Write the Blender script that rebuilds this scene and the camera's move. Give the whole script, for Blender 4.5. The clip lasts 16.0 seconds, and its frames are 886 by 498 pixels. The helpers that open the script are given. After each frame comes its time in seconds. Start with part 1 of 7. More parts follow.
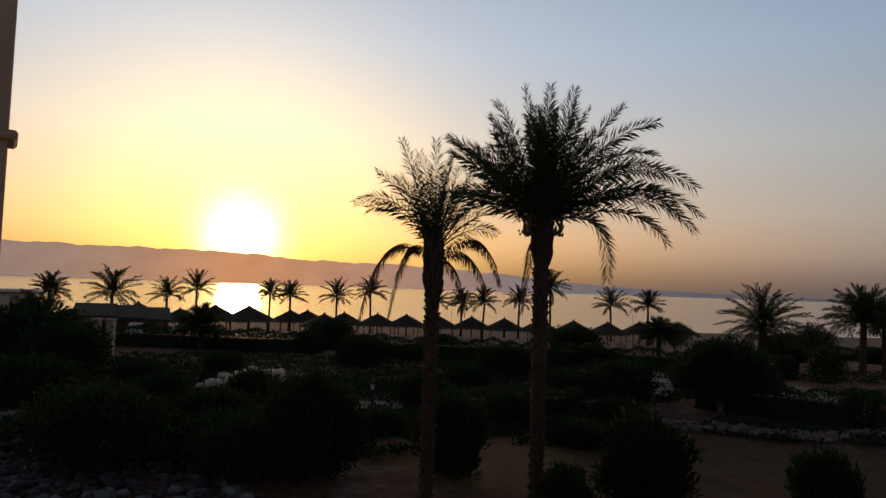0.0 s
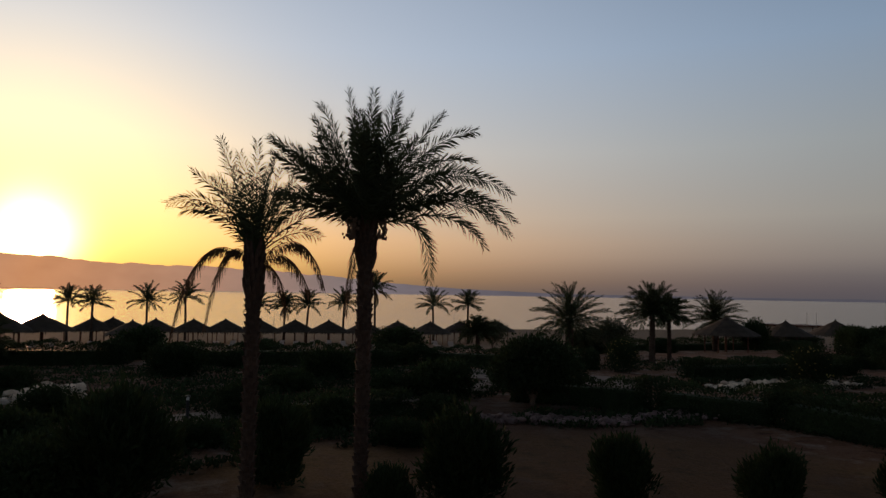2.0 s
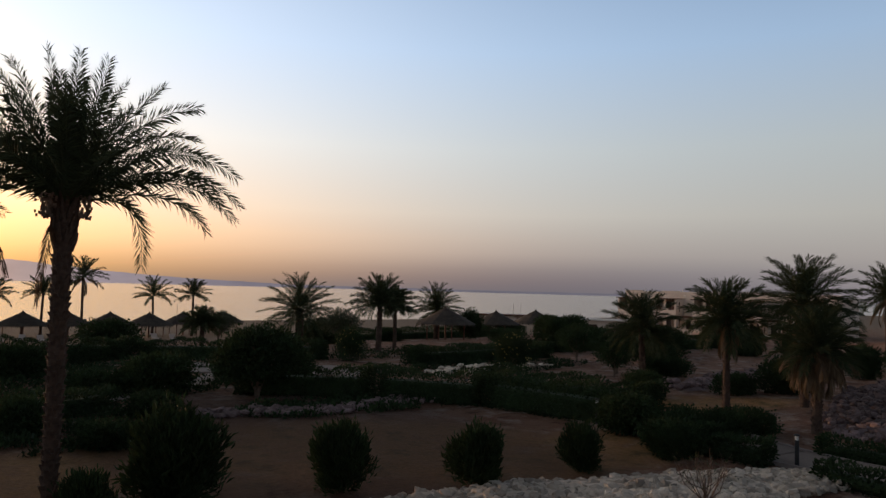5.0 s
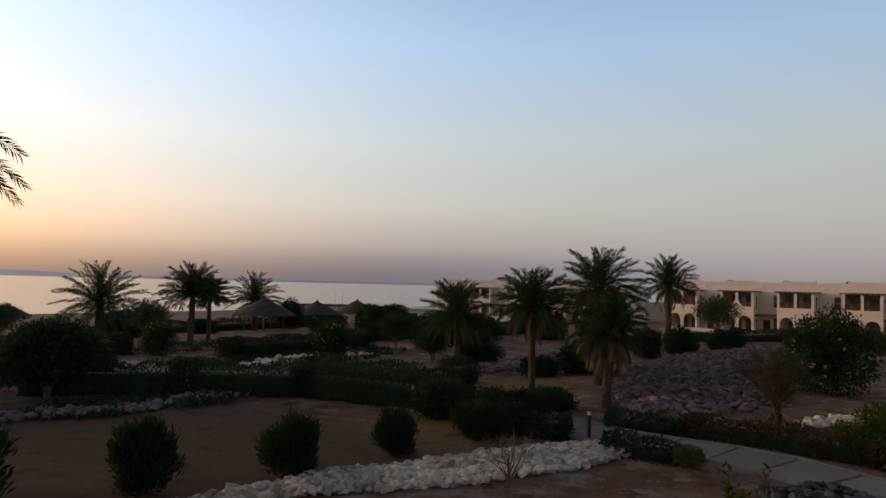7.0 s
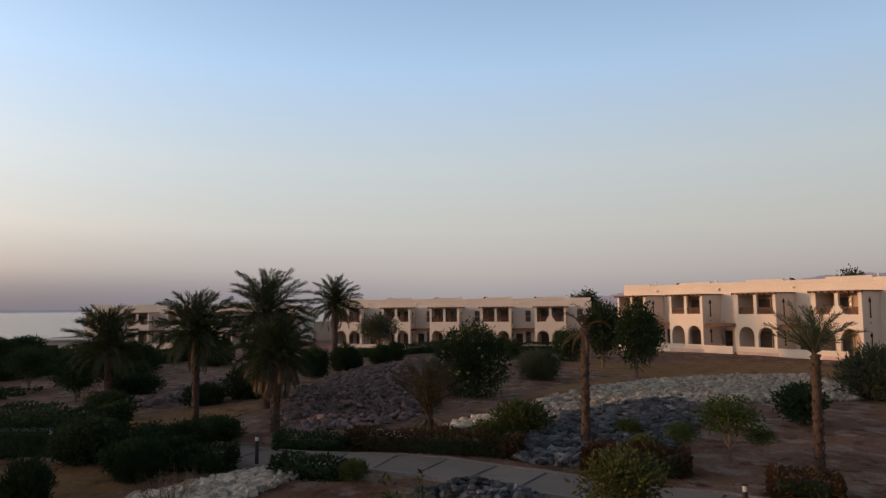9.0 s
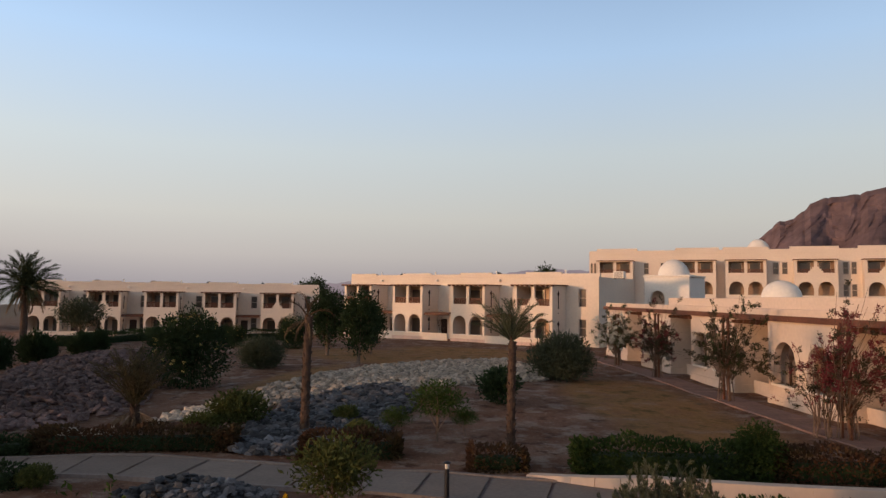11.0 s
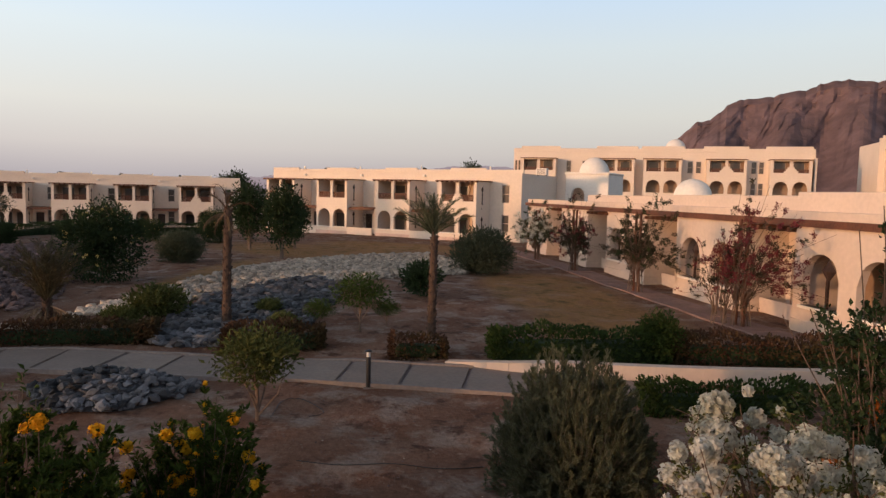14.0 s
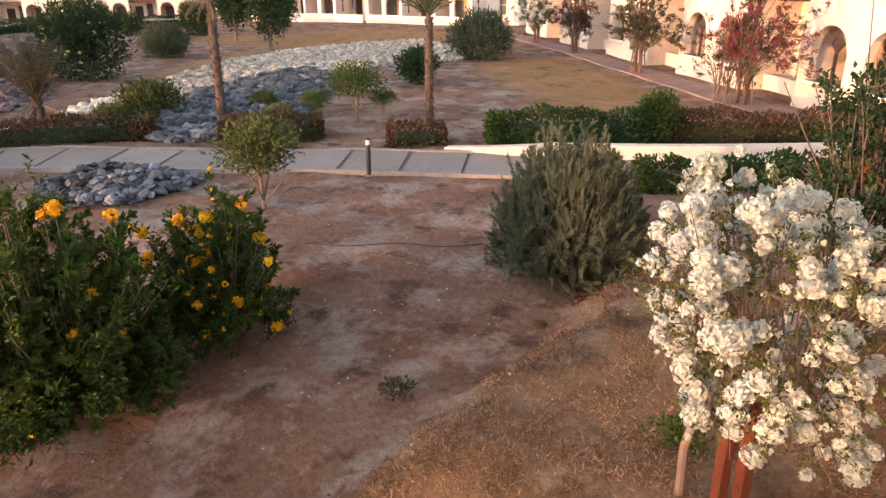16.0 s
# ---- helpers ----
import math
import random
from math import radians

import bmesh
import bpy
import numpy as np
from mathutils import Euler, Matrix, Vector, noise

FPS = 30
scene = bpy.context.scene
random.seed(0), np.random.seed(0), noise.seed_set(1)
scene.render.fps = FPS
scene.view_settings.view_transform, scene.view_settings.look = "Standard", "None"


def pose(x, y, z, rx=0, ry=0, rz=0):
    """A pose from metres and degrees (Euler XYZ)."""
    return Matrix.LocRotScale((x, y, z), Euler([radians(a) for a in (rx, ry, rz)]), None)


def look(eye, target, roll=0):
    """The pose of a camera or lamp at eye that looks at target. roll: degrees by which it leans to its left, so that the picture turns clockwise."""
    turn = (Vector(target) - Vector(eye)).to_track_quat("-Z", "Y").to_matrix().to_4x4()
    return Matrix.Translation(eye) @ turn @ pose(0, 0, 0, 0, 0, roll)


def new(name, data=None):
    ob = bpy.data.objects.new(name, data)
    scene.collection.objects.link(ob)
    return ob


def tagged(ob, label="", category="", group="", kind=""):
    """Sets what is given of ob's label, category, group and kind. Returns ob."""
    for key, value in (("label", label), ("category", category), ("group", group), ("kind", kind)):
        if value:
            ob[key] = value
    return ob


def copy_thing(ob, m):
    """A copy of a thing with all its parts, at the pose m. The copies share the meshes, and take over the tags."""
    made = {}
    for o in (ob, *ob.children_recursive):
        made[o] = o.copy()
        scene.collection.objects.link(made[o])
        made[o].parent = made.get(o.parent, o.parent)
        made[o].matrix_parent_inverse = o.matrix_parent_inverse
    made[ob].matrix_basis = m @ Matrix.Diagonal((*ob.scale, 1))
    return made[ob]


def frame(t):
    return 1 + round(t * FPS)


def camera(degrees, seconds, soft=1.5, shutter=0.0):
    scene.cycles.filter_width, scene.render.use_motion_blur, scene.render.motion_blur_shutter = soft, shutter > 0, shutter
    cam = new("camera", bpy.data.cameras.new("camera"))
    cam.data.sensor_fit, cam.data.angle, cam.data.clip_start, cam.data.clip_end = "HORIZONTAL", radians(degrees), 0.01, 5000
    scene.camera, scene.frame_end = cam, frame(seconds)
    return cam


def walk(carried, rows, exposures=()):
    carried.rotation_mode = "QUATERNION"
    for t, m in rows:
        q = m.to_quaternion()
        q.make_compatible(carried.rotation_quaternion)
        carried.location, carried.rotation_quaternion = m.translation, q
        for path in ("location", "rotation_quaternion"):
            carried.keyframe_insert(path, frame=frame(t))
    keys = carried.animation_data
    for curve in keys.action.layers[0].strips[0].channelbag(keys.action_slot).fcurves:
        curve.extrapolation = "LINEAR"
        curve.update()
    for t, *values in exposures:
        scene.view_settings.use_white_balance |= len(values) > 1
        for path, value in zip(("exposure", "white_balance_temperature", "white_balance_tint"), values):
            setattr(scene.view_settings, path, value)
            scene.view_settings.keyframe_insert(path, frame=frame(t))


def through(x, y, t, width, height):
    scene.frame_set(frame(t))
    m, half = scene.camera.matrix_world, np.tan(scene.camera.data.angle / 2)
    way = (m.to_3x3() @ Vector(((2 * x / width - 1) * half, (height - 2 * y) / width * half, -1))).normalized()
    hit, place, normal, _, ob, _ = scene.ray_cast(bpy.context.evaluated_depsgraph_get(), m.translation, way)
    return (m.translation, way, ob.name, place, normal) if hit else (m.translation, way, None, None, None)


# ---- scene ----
cam = camera(65.14, 16.0, soft=1.4)
ROWS = [
    (0.0, 0.043, 0.350, 4.584, 93.20, -1.92, -0.10),
    (0.5, 0.054, 0.327, 4.610, 93.39, -2.01, -3.58),
    (1.0, 0.044, 0.320, 4.620, 93.58, -1.50, -7.40),
    (1.5, 0.053, 0.309, 4.623, 93.59, -0.90, -10.88),
    (2.0, 0.054, 0.299, 4.627, 93.67, -1.00, -14.47),
    (2.5, 0.086, 0.313, 4.605, 93.46, -0.76, -18.00),
    (3.0, 0.108, 0.265, 4.606, 93.39, -0.86, -20.99),
    (3.5, 0.144, 0.280, 4.620, 93.17, -0.75, -24.54),
    (4.0, 0.198, 0.333, 4.603, 93.26, -1.16, -28.83),
    (6.5, 0.249, 0.173, 4.584, 92.97, -1.39, -46.46),
    (7.0, 0.255, 0.151, 4.578, 92.94, -1.42, -50.74),
    (7.5, 0.251, 0.149, 4.567, 93.48, -1.08, -55.55),
    (8.0, 0.259, 0.112, 4.582, 93.42, -0.43, -60.59),
    (8.5, 0.290, 0.110, 4.634, 93.34, 0.14, -67.99),
    (9.0, 0.284, 0.137, 4.619, 94.88, 0.43, -77.52),
    (9.5, 0.371, 0.111, 4.613, 95.43, 0.20, -84.95),
    (10.0, 0.389, 0.086, 4.612, 95.03, 0.02, -91.16),
    (12.5, 0.432, -0.085, 4.754, 92.23, -1.75, -104.27),
    (13.0, 0.388, -0.099, 4.748, 90.53, -1.87, -103.22),
    (13.5, 0.334, -0.064, 4.693, 89.58, -1.48, -103.35),
    (14.0, 0.324, -0.057, 4.623, 85.37, -1.34, -105.68),
    (14.5, 0.313, -0.081, 4.574, 80.66, -0.95, -106.49),
    (15.0, 0.271, -0.059, 4.534, 76.08, -0.24, -108.38),
    (15.5, 0.247, -0.048, 4.498, 72.01, -0.06, -108.08),
    (16.0, 0.230, -0.031, 4.482, 68.35, 0.40, -106.18),
]
EXPOSURES = [(0.0, -1.2), (2.0, -1.26), (3.0, -1.1), (4.0, -0.68), (6.5, -0.22), (8.0, -0.12), (10.0, 0.1), (13.0, 0.22), (13.7, 0.35), (14.5, 0.75), (15.0, 1.15), (15.5, 1.6), (16.0, 2.3)]
walk(cam, [(t, pose(x, y, z, a, b, c)) for t, x, y, z, a, b, c in ROWS], EXPOSURES)

# ---- world and sun ----
SUN_AZ, SUN_EL = 16.3, 3.6           # degrees: left of the first view, above the sea
SUN_DIR = Vector((-math.sin(radians(SUN_AZ)) * math.cos(radians(SUN_EL)), math.cos(radians(SUN_AZ)) * math.cos(radians(SUN_EL)), math.sin(radians(SUN_EL))))


def make_world():
    w = bpy.data.worlds.new("dawn_sky")
    scene.world = w
    w.use_nodes = True
    nt = w.node_tree
    nt.nodes.clear()
    N, L = nt.nodes.new, nt.links.new

    def math_node(op, a, b=None):
        n = N("ShaderNodeMath")
        n.operation = op
        for i, v in enumerate((a, b)):
            if v is None:
                continue
            if isinstance(v, (int, float)):
                n.inputs[i].default_value = v
            else:
                L(v, n.inputs[i])
        return n.outputs[0]

    co = N("ShaderNodeTexCoord").outputs["Generated"]
    sep = N("ShaderNodeSeparateXYZ")
    L(co, sep.inputs[0])
    el = sep.outputs[2]
    dot = N("ShaderNodeVectorMath")
    dot.operation = "DOT_PRODUCT"
    L(co, dot.inputs[0])
    dot.inputs[1].default_value = SUN_DIR
    cosg = math_node("MAXIMUM", dot.outputs["Value"], 0.0)
    # height above the horizon: haze band, peach, grey-blue, blue, dark zenith
    ramp = N("ShaderNodeValToRGB")
    L(math_node("MULTIPLY_ADD", el, 0.5), ramp.inputs[0])
    ramp.inputs[0].links[0].from_node.inputs[2].default_value = 0.5
    stops = SKY_STOPS
    e = ramp.color_ramp.elements
    e[0].position, e[0].color = 0.5 + 0.5 * stops[0][0], (*stops[0][1], 1)
    e[1].position, e[1].color = 0.5 + 0.5 * stops[-1][0], (*stops[-1][1], 1)
    for p, c in stops[1:-1]:
        s = e.new(0.5 + 0.5 * p)
        s.color = (*c, 1)
    inland = N("ShaderNodeValToRGB")
    L(ramp.inputs[0].links[0].from_socket, inland.inputs[0])
    e = inland.color_ramp.elements
    land = LAND_STOPS + [p for p in stops if p[0] > 0.1]
    e[0].position, e[0].color = 0.5 + 0.5 * land[0][0], (*land[0][1], 1)
    e[1].position, e[1].color = 0.5 + 0.5 * land[-1][0], (*land[-1][1], 1)
    for p, c in land[1:-1]:
        q = e.new(0.5 + 0.5 * p)
        q.color = (*c, 1)
    over_land = N("ShaderNodeMapRange")     # from the sea in the north to the desert in the south
    over_land.interpolation_type = "SMOOTHSTEP"
    L(sep.outputs[1], over_land.inputs[0])
    over_land.inputs[1].default_value, over_land.inputs[2].default_value = 0.78, 0.15
    over_land.inputs[3].default_value, over_land.inputs[4].default_value = 0.0, 1.0
    haze = N("ShaderNodeMix")
    haze.data_type = "RGBA"
    L(over_land.outputs[0], haze.inputs["Factor"]), L(ramp.outputs[0], haze.inputs["A"]), L(inland.outputs[0], haze.inputs["B"])
    side = N("ShaderNodeMapRange")        # paler towards the sun, deeper away from it
    L(dot.outputs["Value"], side.inputs[0])
    side.inputs[1].default_value, side.inputs[2].default_value = -0.6, 0.8
    side.inputs[3].default_value, side.inputs[4].default_value = 0.80, 1.08
    base = N("ShaderNodeVectorMath")
    base.operation = "SCALE"
    L(haze.outputs["Result"], base.inputs[0]), L(side.outputs[0], base.inputs["Scale"])

    def add(a, b):
        n = N("ShaderNodeVectorMath")
        n.operation = "ADD"
        L(a, n.inputs[0]), L(b, n.inputs[1])
        return n.outputs[0]

    def tint(value, colour):
        n = N("ShaderNodeVectorMath")
        n.operation = "SCALE"
        n.inputs[0].default_value = colour
        L(value, n.inputs["Scale"])
        return n.outputs[0]

    # light scattered round the sun; the widest part hugs the horizon
    low = math_node("POWER", math_node("SUBTRACT", 1.0, math_node("MINIMUM", math_node("ABSOLUTE", el), 1.0)), LOW_POWER)
    veil = N("ShaderNodeMapRange")          # the thickest haze, right above the water, lets less of it through
    L(el, veil.inputs[0])
    veil.inputs[1].default_value, veil.inputs[2].default_value, veil.inputs[3].default_value, veil.inputs[4].default_value = 0.0, 0.075, 0.10, 1.0
    low = math_node("MULTIPLY", low, veil.outputs[0])
    # the low air under the sun swallows blue
    red = math_node("MULTIPLY", math_node("POWER", cosg, 6.0), math_node("POWER", math_node("SUBTRACT", 1.0, math_node("MINIMUM", math_node("ABSOLUTE", el), 1.0)), 7.0))
    filt = N("ShaderNodeMix")
    filt.data_type = "RGBA"
    L(red, filt.inputs["Factor"])
    filt.inputs["A"].default_value, filt.inputs["B"].default_value = (1, 1, 1, 1), (*REDDENING, 1)
    reddened = N("ShaderNodeVectorMath")
    reddened.operation = "MULTIPLY"
    L(base.outputs[0], reddened.inputs[0]), L(filt.outputs["Result"], reddened.inputs[1])
    total = reddened.outputs[0]
    clear = N("ShaderNodeMapRange")         # the wide glow stands above the haze
    L(el, clear.inputs[0])
    clear.inputs[1].default_value, clear.inputs[2].default_value, clear.inputs[3].default_value, clear.inputs[4].default_value = 0.02, 0.20, 0.12, 1.0
    for power, colour, hug in GLOWS:
        g = math_node("POWER", cosg, power)
        if hug:
            g = math_node("MULTIPLY", g, low)
        elif power < 30:
            g = math_node("MULTIPLY", g, clear.outputs[0])
        total = add(total, tint(g, colour))
    sky = N("ShaderNodeTexSky")
    sky.sky_type = "NISHITA"
    sky.sun_disc = False
    sky.sun_elevation, sky.sun_rotation = radians(SUN_EL), radians(-SUN_AZ)
    sky.dust_density = 3.0
    soft = N("ShaderNodeVectorMath")
    soft.operation = "SCALE"
    soft.inputs["Scale"].default_value = 0.02
    L(sky.outputs[0], soft.inputs[0])
    total = add(total, soft.outputs[0])
    bg = N("ShaderNodeBackground")
    L(total, bg.inputs[0])
    bg.inputs[1].default_value = 1.0
    L(bg.outputs[0], N("ShaderNodeOutputWorld").inputs[0])


# sine of the height, then the colour there
SKY_STOPS = [
    (-0.20, (0.060, 0.050, 0.050)), (-0.01, (0.180, 0.168, 0.200)), (0.012, (0.195, 0.182, 0.216)), (0.03, (0.25, 0.238, 0.268)), (0.055, (0.415, 0.385, 0.385)), (0.11, (0.605, 0.592, 0.562)),
    (0.20, (0.60, 0.66, 0.69)), (0.33, (0.46, 0.64, 0.89)), (0.44, (0.33, 0.48, 0.72)), (0.58, (0.085, 0.095, 0.12)), (1.0, (0.016, 0.017, 0.022))]
LAND_STOPS = [(-0.20, (0.060, 0.050, 0.050)), (-0.01, (0.36, 0.325, 0.345)), (0.015, (0.40, 0.365, 0.380)), (0.03, (0.45, 0.410, 0.415)), (0.055, (0.53, 0.490, 0.475))]
LOW_POWER = 9.0
REDDENING = (0.85, 0.62, 0.18)
GLOWS = [(5.0, (2.3, 0.92, 0.03), True), (1.5, (0.20, 0.09, 0.0), True), (3.0, (0.50, 0.20, 0.0), True), (3.5, (0.44, 0.38, 0.30), False), (2.5, (0.29, 0.33, 0.40), False), (34.0, (1.7, 1.10, 0.20), False), (1100.0, (14.0, 11.0, 4.0), False)]
make_world()

sun = new("sun", bpy.data.lights.new("sun", "SUN"))
sun.data.energy, sun.data.color, sun.data.angle = 1.9, (1.0, 0.53, 0.28), radians(3.0)
sun.matrix_world = look(SUN_DIR * 50, (0, 0, 0))

# ---- materials ----
def material(name, base, rough=0.8, spread=0.25, grain=8.0, stain=0.7, bump=0.25, metal=0.0, second=None, by_object=0.0, by_island=0.0, spec=0.3, detail=6.0, bump_scale=None, bump_dist=0.02):
    """Two scales of colour variation and fine relief over a base colour."""
    m = bpy.data.materials.new(name)
    m.use_nodes = True
    nt = m.node_tree
    b = nt.nodes["Principled BSDF"]
    N, L = nt.nodes.new, nt.links.new
    co = N("ShaderNodeTexCoord").outputs["Object"]

    def tex(scale, det):
        n = N("ShaderNodeTexNoise")
        n.inputs["Scale"].default_value, n.inputs["Detail"].default_value = scale, det
        L(co, n.inputs["Vector"])
        return n.outputs["Fac"]

    fine, coarse = tex(grain, detail), tex(stain, 4.0)
    mix = N("ShaderNodeMix")
    mix.data_type = "RGBA"
    r = N("ShaderNodeMapRange")
    L(coarse, r.inputs[0])
    r.inputs[1].default_value, r.inputs[2].default_value = 0.35, 0.65
    L(r.outputs[0], mix.inputs["Factor"])
    dark = second or tuple(c * (1 - spread) for c in base)
    mix.inputs["A"].default_value, mix.inputs["B"].default_value = (*base, 1), (*dark, 1)
    hsv = N("ShaderNodeHueSaturation")
    L(mix.outputs["Result"], hsv.inputs["Color"])
    v = N("ShaderNodeMapRange")
    L(fine, v.inputs[0])
    v.inputs[1].default_value, v.inputs[2].default_value = 0.25, 0.75
    v.inputs[3].default_value, v.inputs[4].default_value = 1 - spread, 1 + spread
    value = v.outputs[0]
    for node, port, amount in (("ShaderNodeObjectInfo", "Random", by_object), ("ShaderNodeNewGeometry", "Random Per Island", by_island)):
        if amount:
            k = N("ShaderNodeMapRange")
            L(N(node).outputs[port], k.inputs[0])
            k.inputs[3].default_value, k.inputs[4].default_value = 1 - amount, 1 + amount
            x = N("ShaderNodeMath")
            x.operation = "MULTIPLY"
            L(value, x.inputs[0]), L(k.outputs[0], x.inputs[1])
            value = x.outputs[0]
    L(value, hsv.inputs["Value"])
    L(hsv.outputs[0], b.inputs["Base Color"])
    b.inputs["Roughness"].default_value, b.inputs["Metallic"].default_value = rough, metal
    b.inputs["Specular IOR Level"].default_value = spec
    if bump:
        bm_ = N("ShaderNodeBump")
        bm_.inputs["Strength"].default_value, bm_.inputs["Distance"].default_value = bump, bump_dist
        L(tex(bump_scale, 6.0) if bump_scale else fine, bm_.inputs["Height"])
        L(bm_.outputs[0], b.inputs["Normal"])
    return m


def leafy(name, base, back=None, spread=0.3, rough=0.7, through=0.2):
    """Leaves: colour varies from leaf to leaf and some light comes through."""
    m = material(name, base, rough, 0.2, 3.0, 0.8, 0.0, by_object=0.12, by_island=spread, spec=0.1, second=back)
    nt = m.node_tree
    b = nt.nodes["Principled BSDF"]
    tr = nt.nodes.new("ShaderNodeBsdfTranslucent")
    src = b.inputs["Base Color"].links[0].from_socket
    nt.links.new(src, tr.inputs[0])
    mx = nt.nodes.new("ShaderNodeMixShader")
    mx.inputs[0].default_value = through
    out = nt.nodes["Material Output"]
    nt.links.new(b.outputs[0], mx.inputs[1]), nt.links.new(tr.outputs[0], mx.inputs[2])
    nt.links.new(mx.outputs[0], out.inputs[0])
    return m


def ground_material():
    """Bare brown soil, pale dusty patches, dry yellowish grass and sand towards the shore."""
    m = bpy.data.materials.new("soil")
    m.use_nodes = True
    nt = m.node_tree
    b = nt.nodes["Principled BSDF"]
    N, L = nt.nodes.new, nt.links.new
    co = N("ShaderNodeTexCoord").outputs["Object"]

    def tex(scale, det, rough=0.55):
        n = N("ShaderNodeTexNoise")
        n.inputs["Scale"].default_value, n.inputs["Detail"].default_value, n.inputs["Roughness"].default_value = scale, det, rough
        L(co, n.inputs["Vector"])
        return n.outputs["Fac"]

    def rng(v, a, c, lo=0.0, hi=1.0):
        n = N("ShaderNodeMapRange")
        L(v, n.inputs[0])
        for i, x in enumerate((a, c, lo, hi)):
            n.inputs[i + 1].default_value = x
        return n.outputs[0]

    def mixc(f, a, c):
        n = N("ShaderNodeMix")
        n.data_type = "RGBA"
        L(f, n.inputs["Factor"])
        for key, x in (("A", a), ("B", c)):
            if isinstance(x, tuple):
                n.inputs[key].default_value = (*x, 1)
            else:
                L(x, n.inputs[key])
        return n.outputs["Result"]

    soil = mixc(rng(tex(0.45, 5), 0.35, 0.65), (0.163, 0.076, 0.045), (0.240, 0.136, 0.092))
    soil = mixc(rng(tex(0.75, 9, 0.66), 0.50, 0.62), soil, (0.300, 0.222, 0.180))
    soil = mixc(rng(tex(3.1, 10, 0.72), 0.57, 0.70), soil, (0.35, 0.245, 0.185))
    soil = mixc(rng(tex(1.15, 10, 0.64), 0.545, 0.63), soil, (0.105, 0.054, 0.037))
    attr = N("ShaderNodeAttribute")
    attr.attribute_name = "grass"
    gmix = N("ShaderNodeMath")
    gmix.operation = "MULTIPLY"
    L(attr.outputs["Fac"], gmix.inputs[0]), L(rng(tex(0.8, 7, 0.6), 0.30, 0.54, 0.3, 1.0), gmix.inputs[1])
    grass = mixc(rng(tex(0.8, 10, 0.7), 0.50, 0.66), (0.315, 0.168, 0.068), (0.112, 0.080, 0.034))
    col = mixc(gmix.outputs[0], soil, grass)
    # dimness of the garden towards the sun, painted into the soil colour
    dimming = N("ShaderNodeAttribute")
    dimming.attribute_name = "dimming"
    col = mixc(dimming.outputs["Fac"], col, (0.055, 0.032, 0.023))
    sand = N("ShaderNodeAttribute")
    sand.attribute_name = "sand"
    col = mixc(sand.outputs["Fac"], col, (0.21, 0.16, 0.115))
    hsv = N("ShaderNodeHueSaturation")
    L(col, hsv.inputs["Color"])
    L(rng(tex(9.0, 12, 0.74), 0.28, 0.72, 0.66, 1.34), hsv.inputs["Value"])
    L(hsv.outputs[0], b.inputs["Base Color"])
    b.inputs["Roughness"].default_value = 0.95
    b.inputs["Specular IOR Level"].default_value = 0.1
    bp = N("ShaderNodeBump")
    bp.inputs["Strength"].default_value, bp.inputs["Distance"].default_value = 0.85, 0.12
    L(tex(4.5, 11, 0.68), bp.inputs["Height"])
    L(bp.outputs[0], b.inputs["Normal"])
    return m


def sea_material():
    m = bpy.data.materials.new("sea_water")
    m.use_nodes = True
    nt = m.node_tree
    b = nt.nodes["Principled BSDF"]
    N, L = nt.nodes.new, nt.links.new
    b.inputs["Base Color"].default_value = (0.02, 0.045, 0.06, 1)
    b.inputs["Roughness"].default_value = 0.14
    b.inputs["IOR"].default_value = 1.40
    co = N("ShaderNodeTexCoord").outputs["Object"]
    mp = N("ShaderNodeMapping")
    mp.inputs["Scale"].default_value = (0.24, 0.36, 1.0)
    L(co, mp.inputs[0])
    n = N("ShaderNodeTexNoise")
    n.inputs["Scale"].default_value, n.inputs["Detail"].default_value = 1.0, 6.0
    L(mp.outputs[0], n.inputs["Vector"])
    bp = N("ShaderNodeBump")
    bp.inputs["Strength"].default_value, bp.inputs["Distance"].default_value = 1.0, 0.16
    L(n.outputs["Fac"], bp.inputs["Height"])
    L(bp.outputs[0], b.inputs["Normal"])
    return m


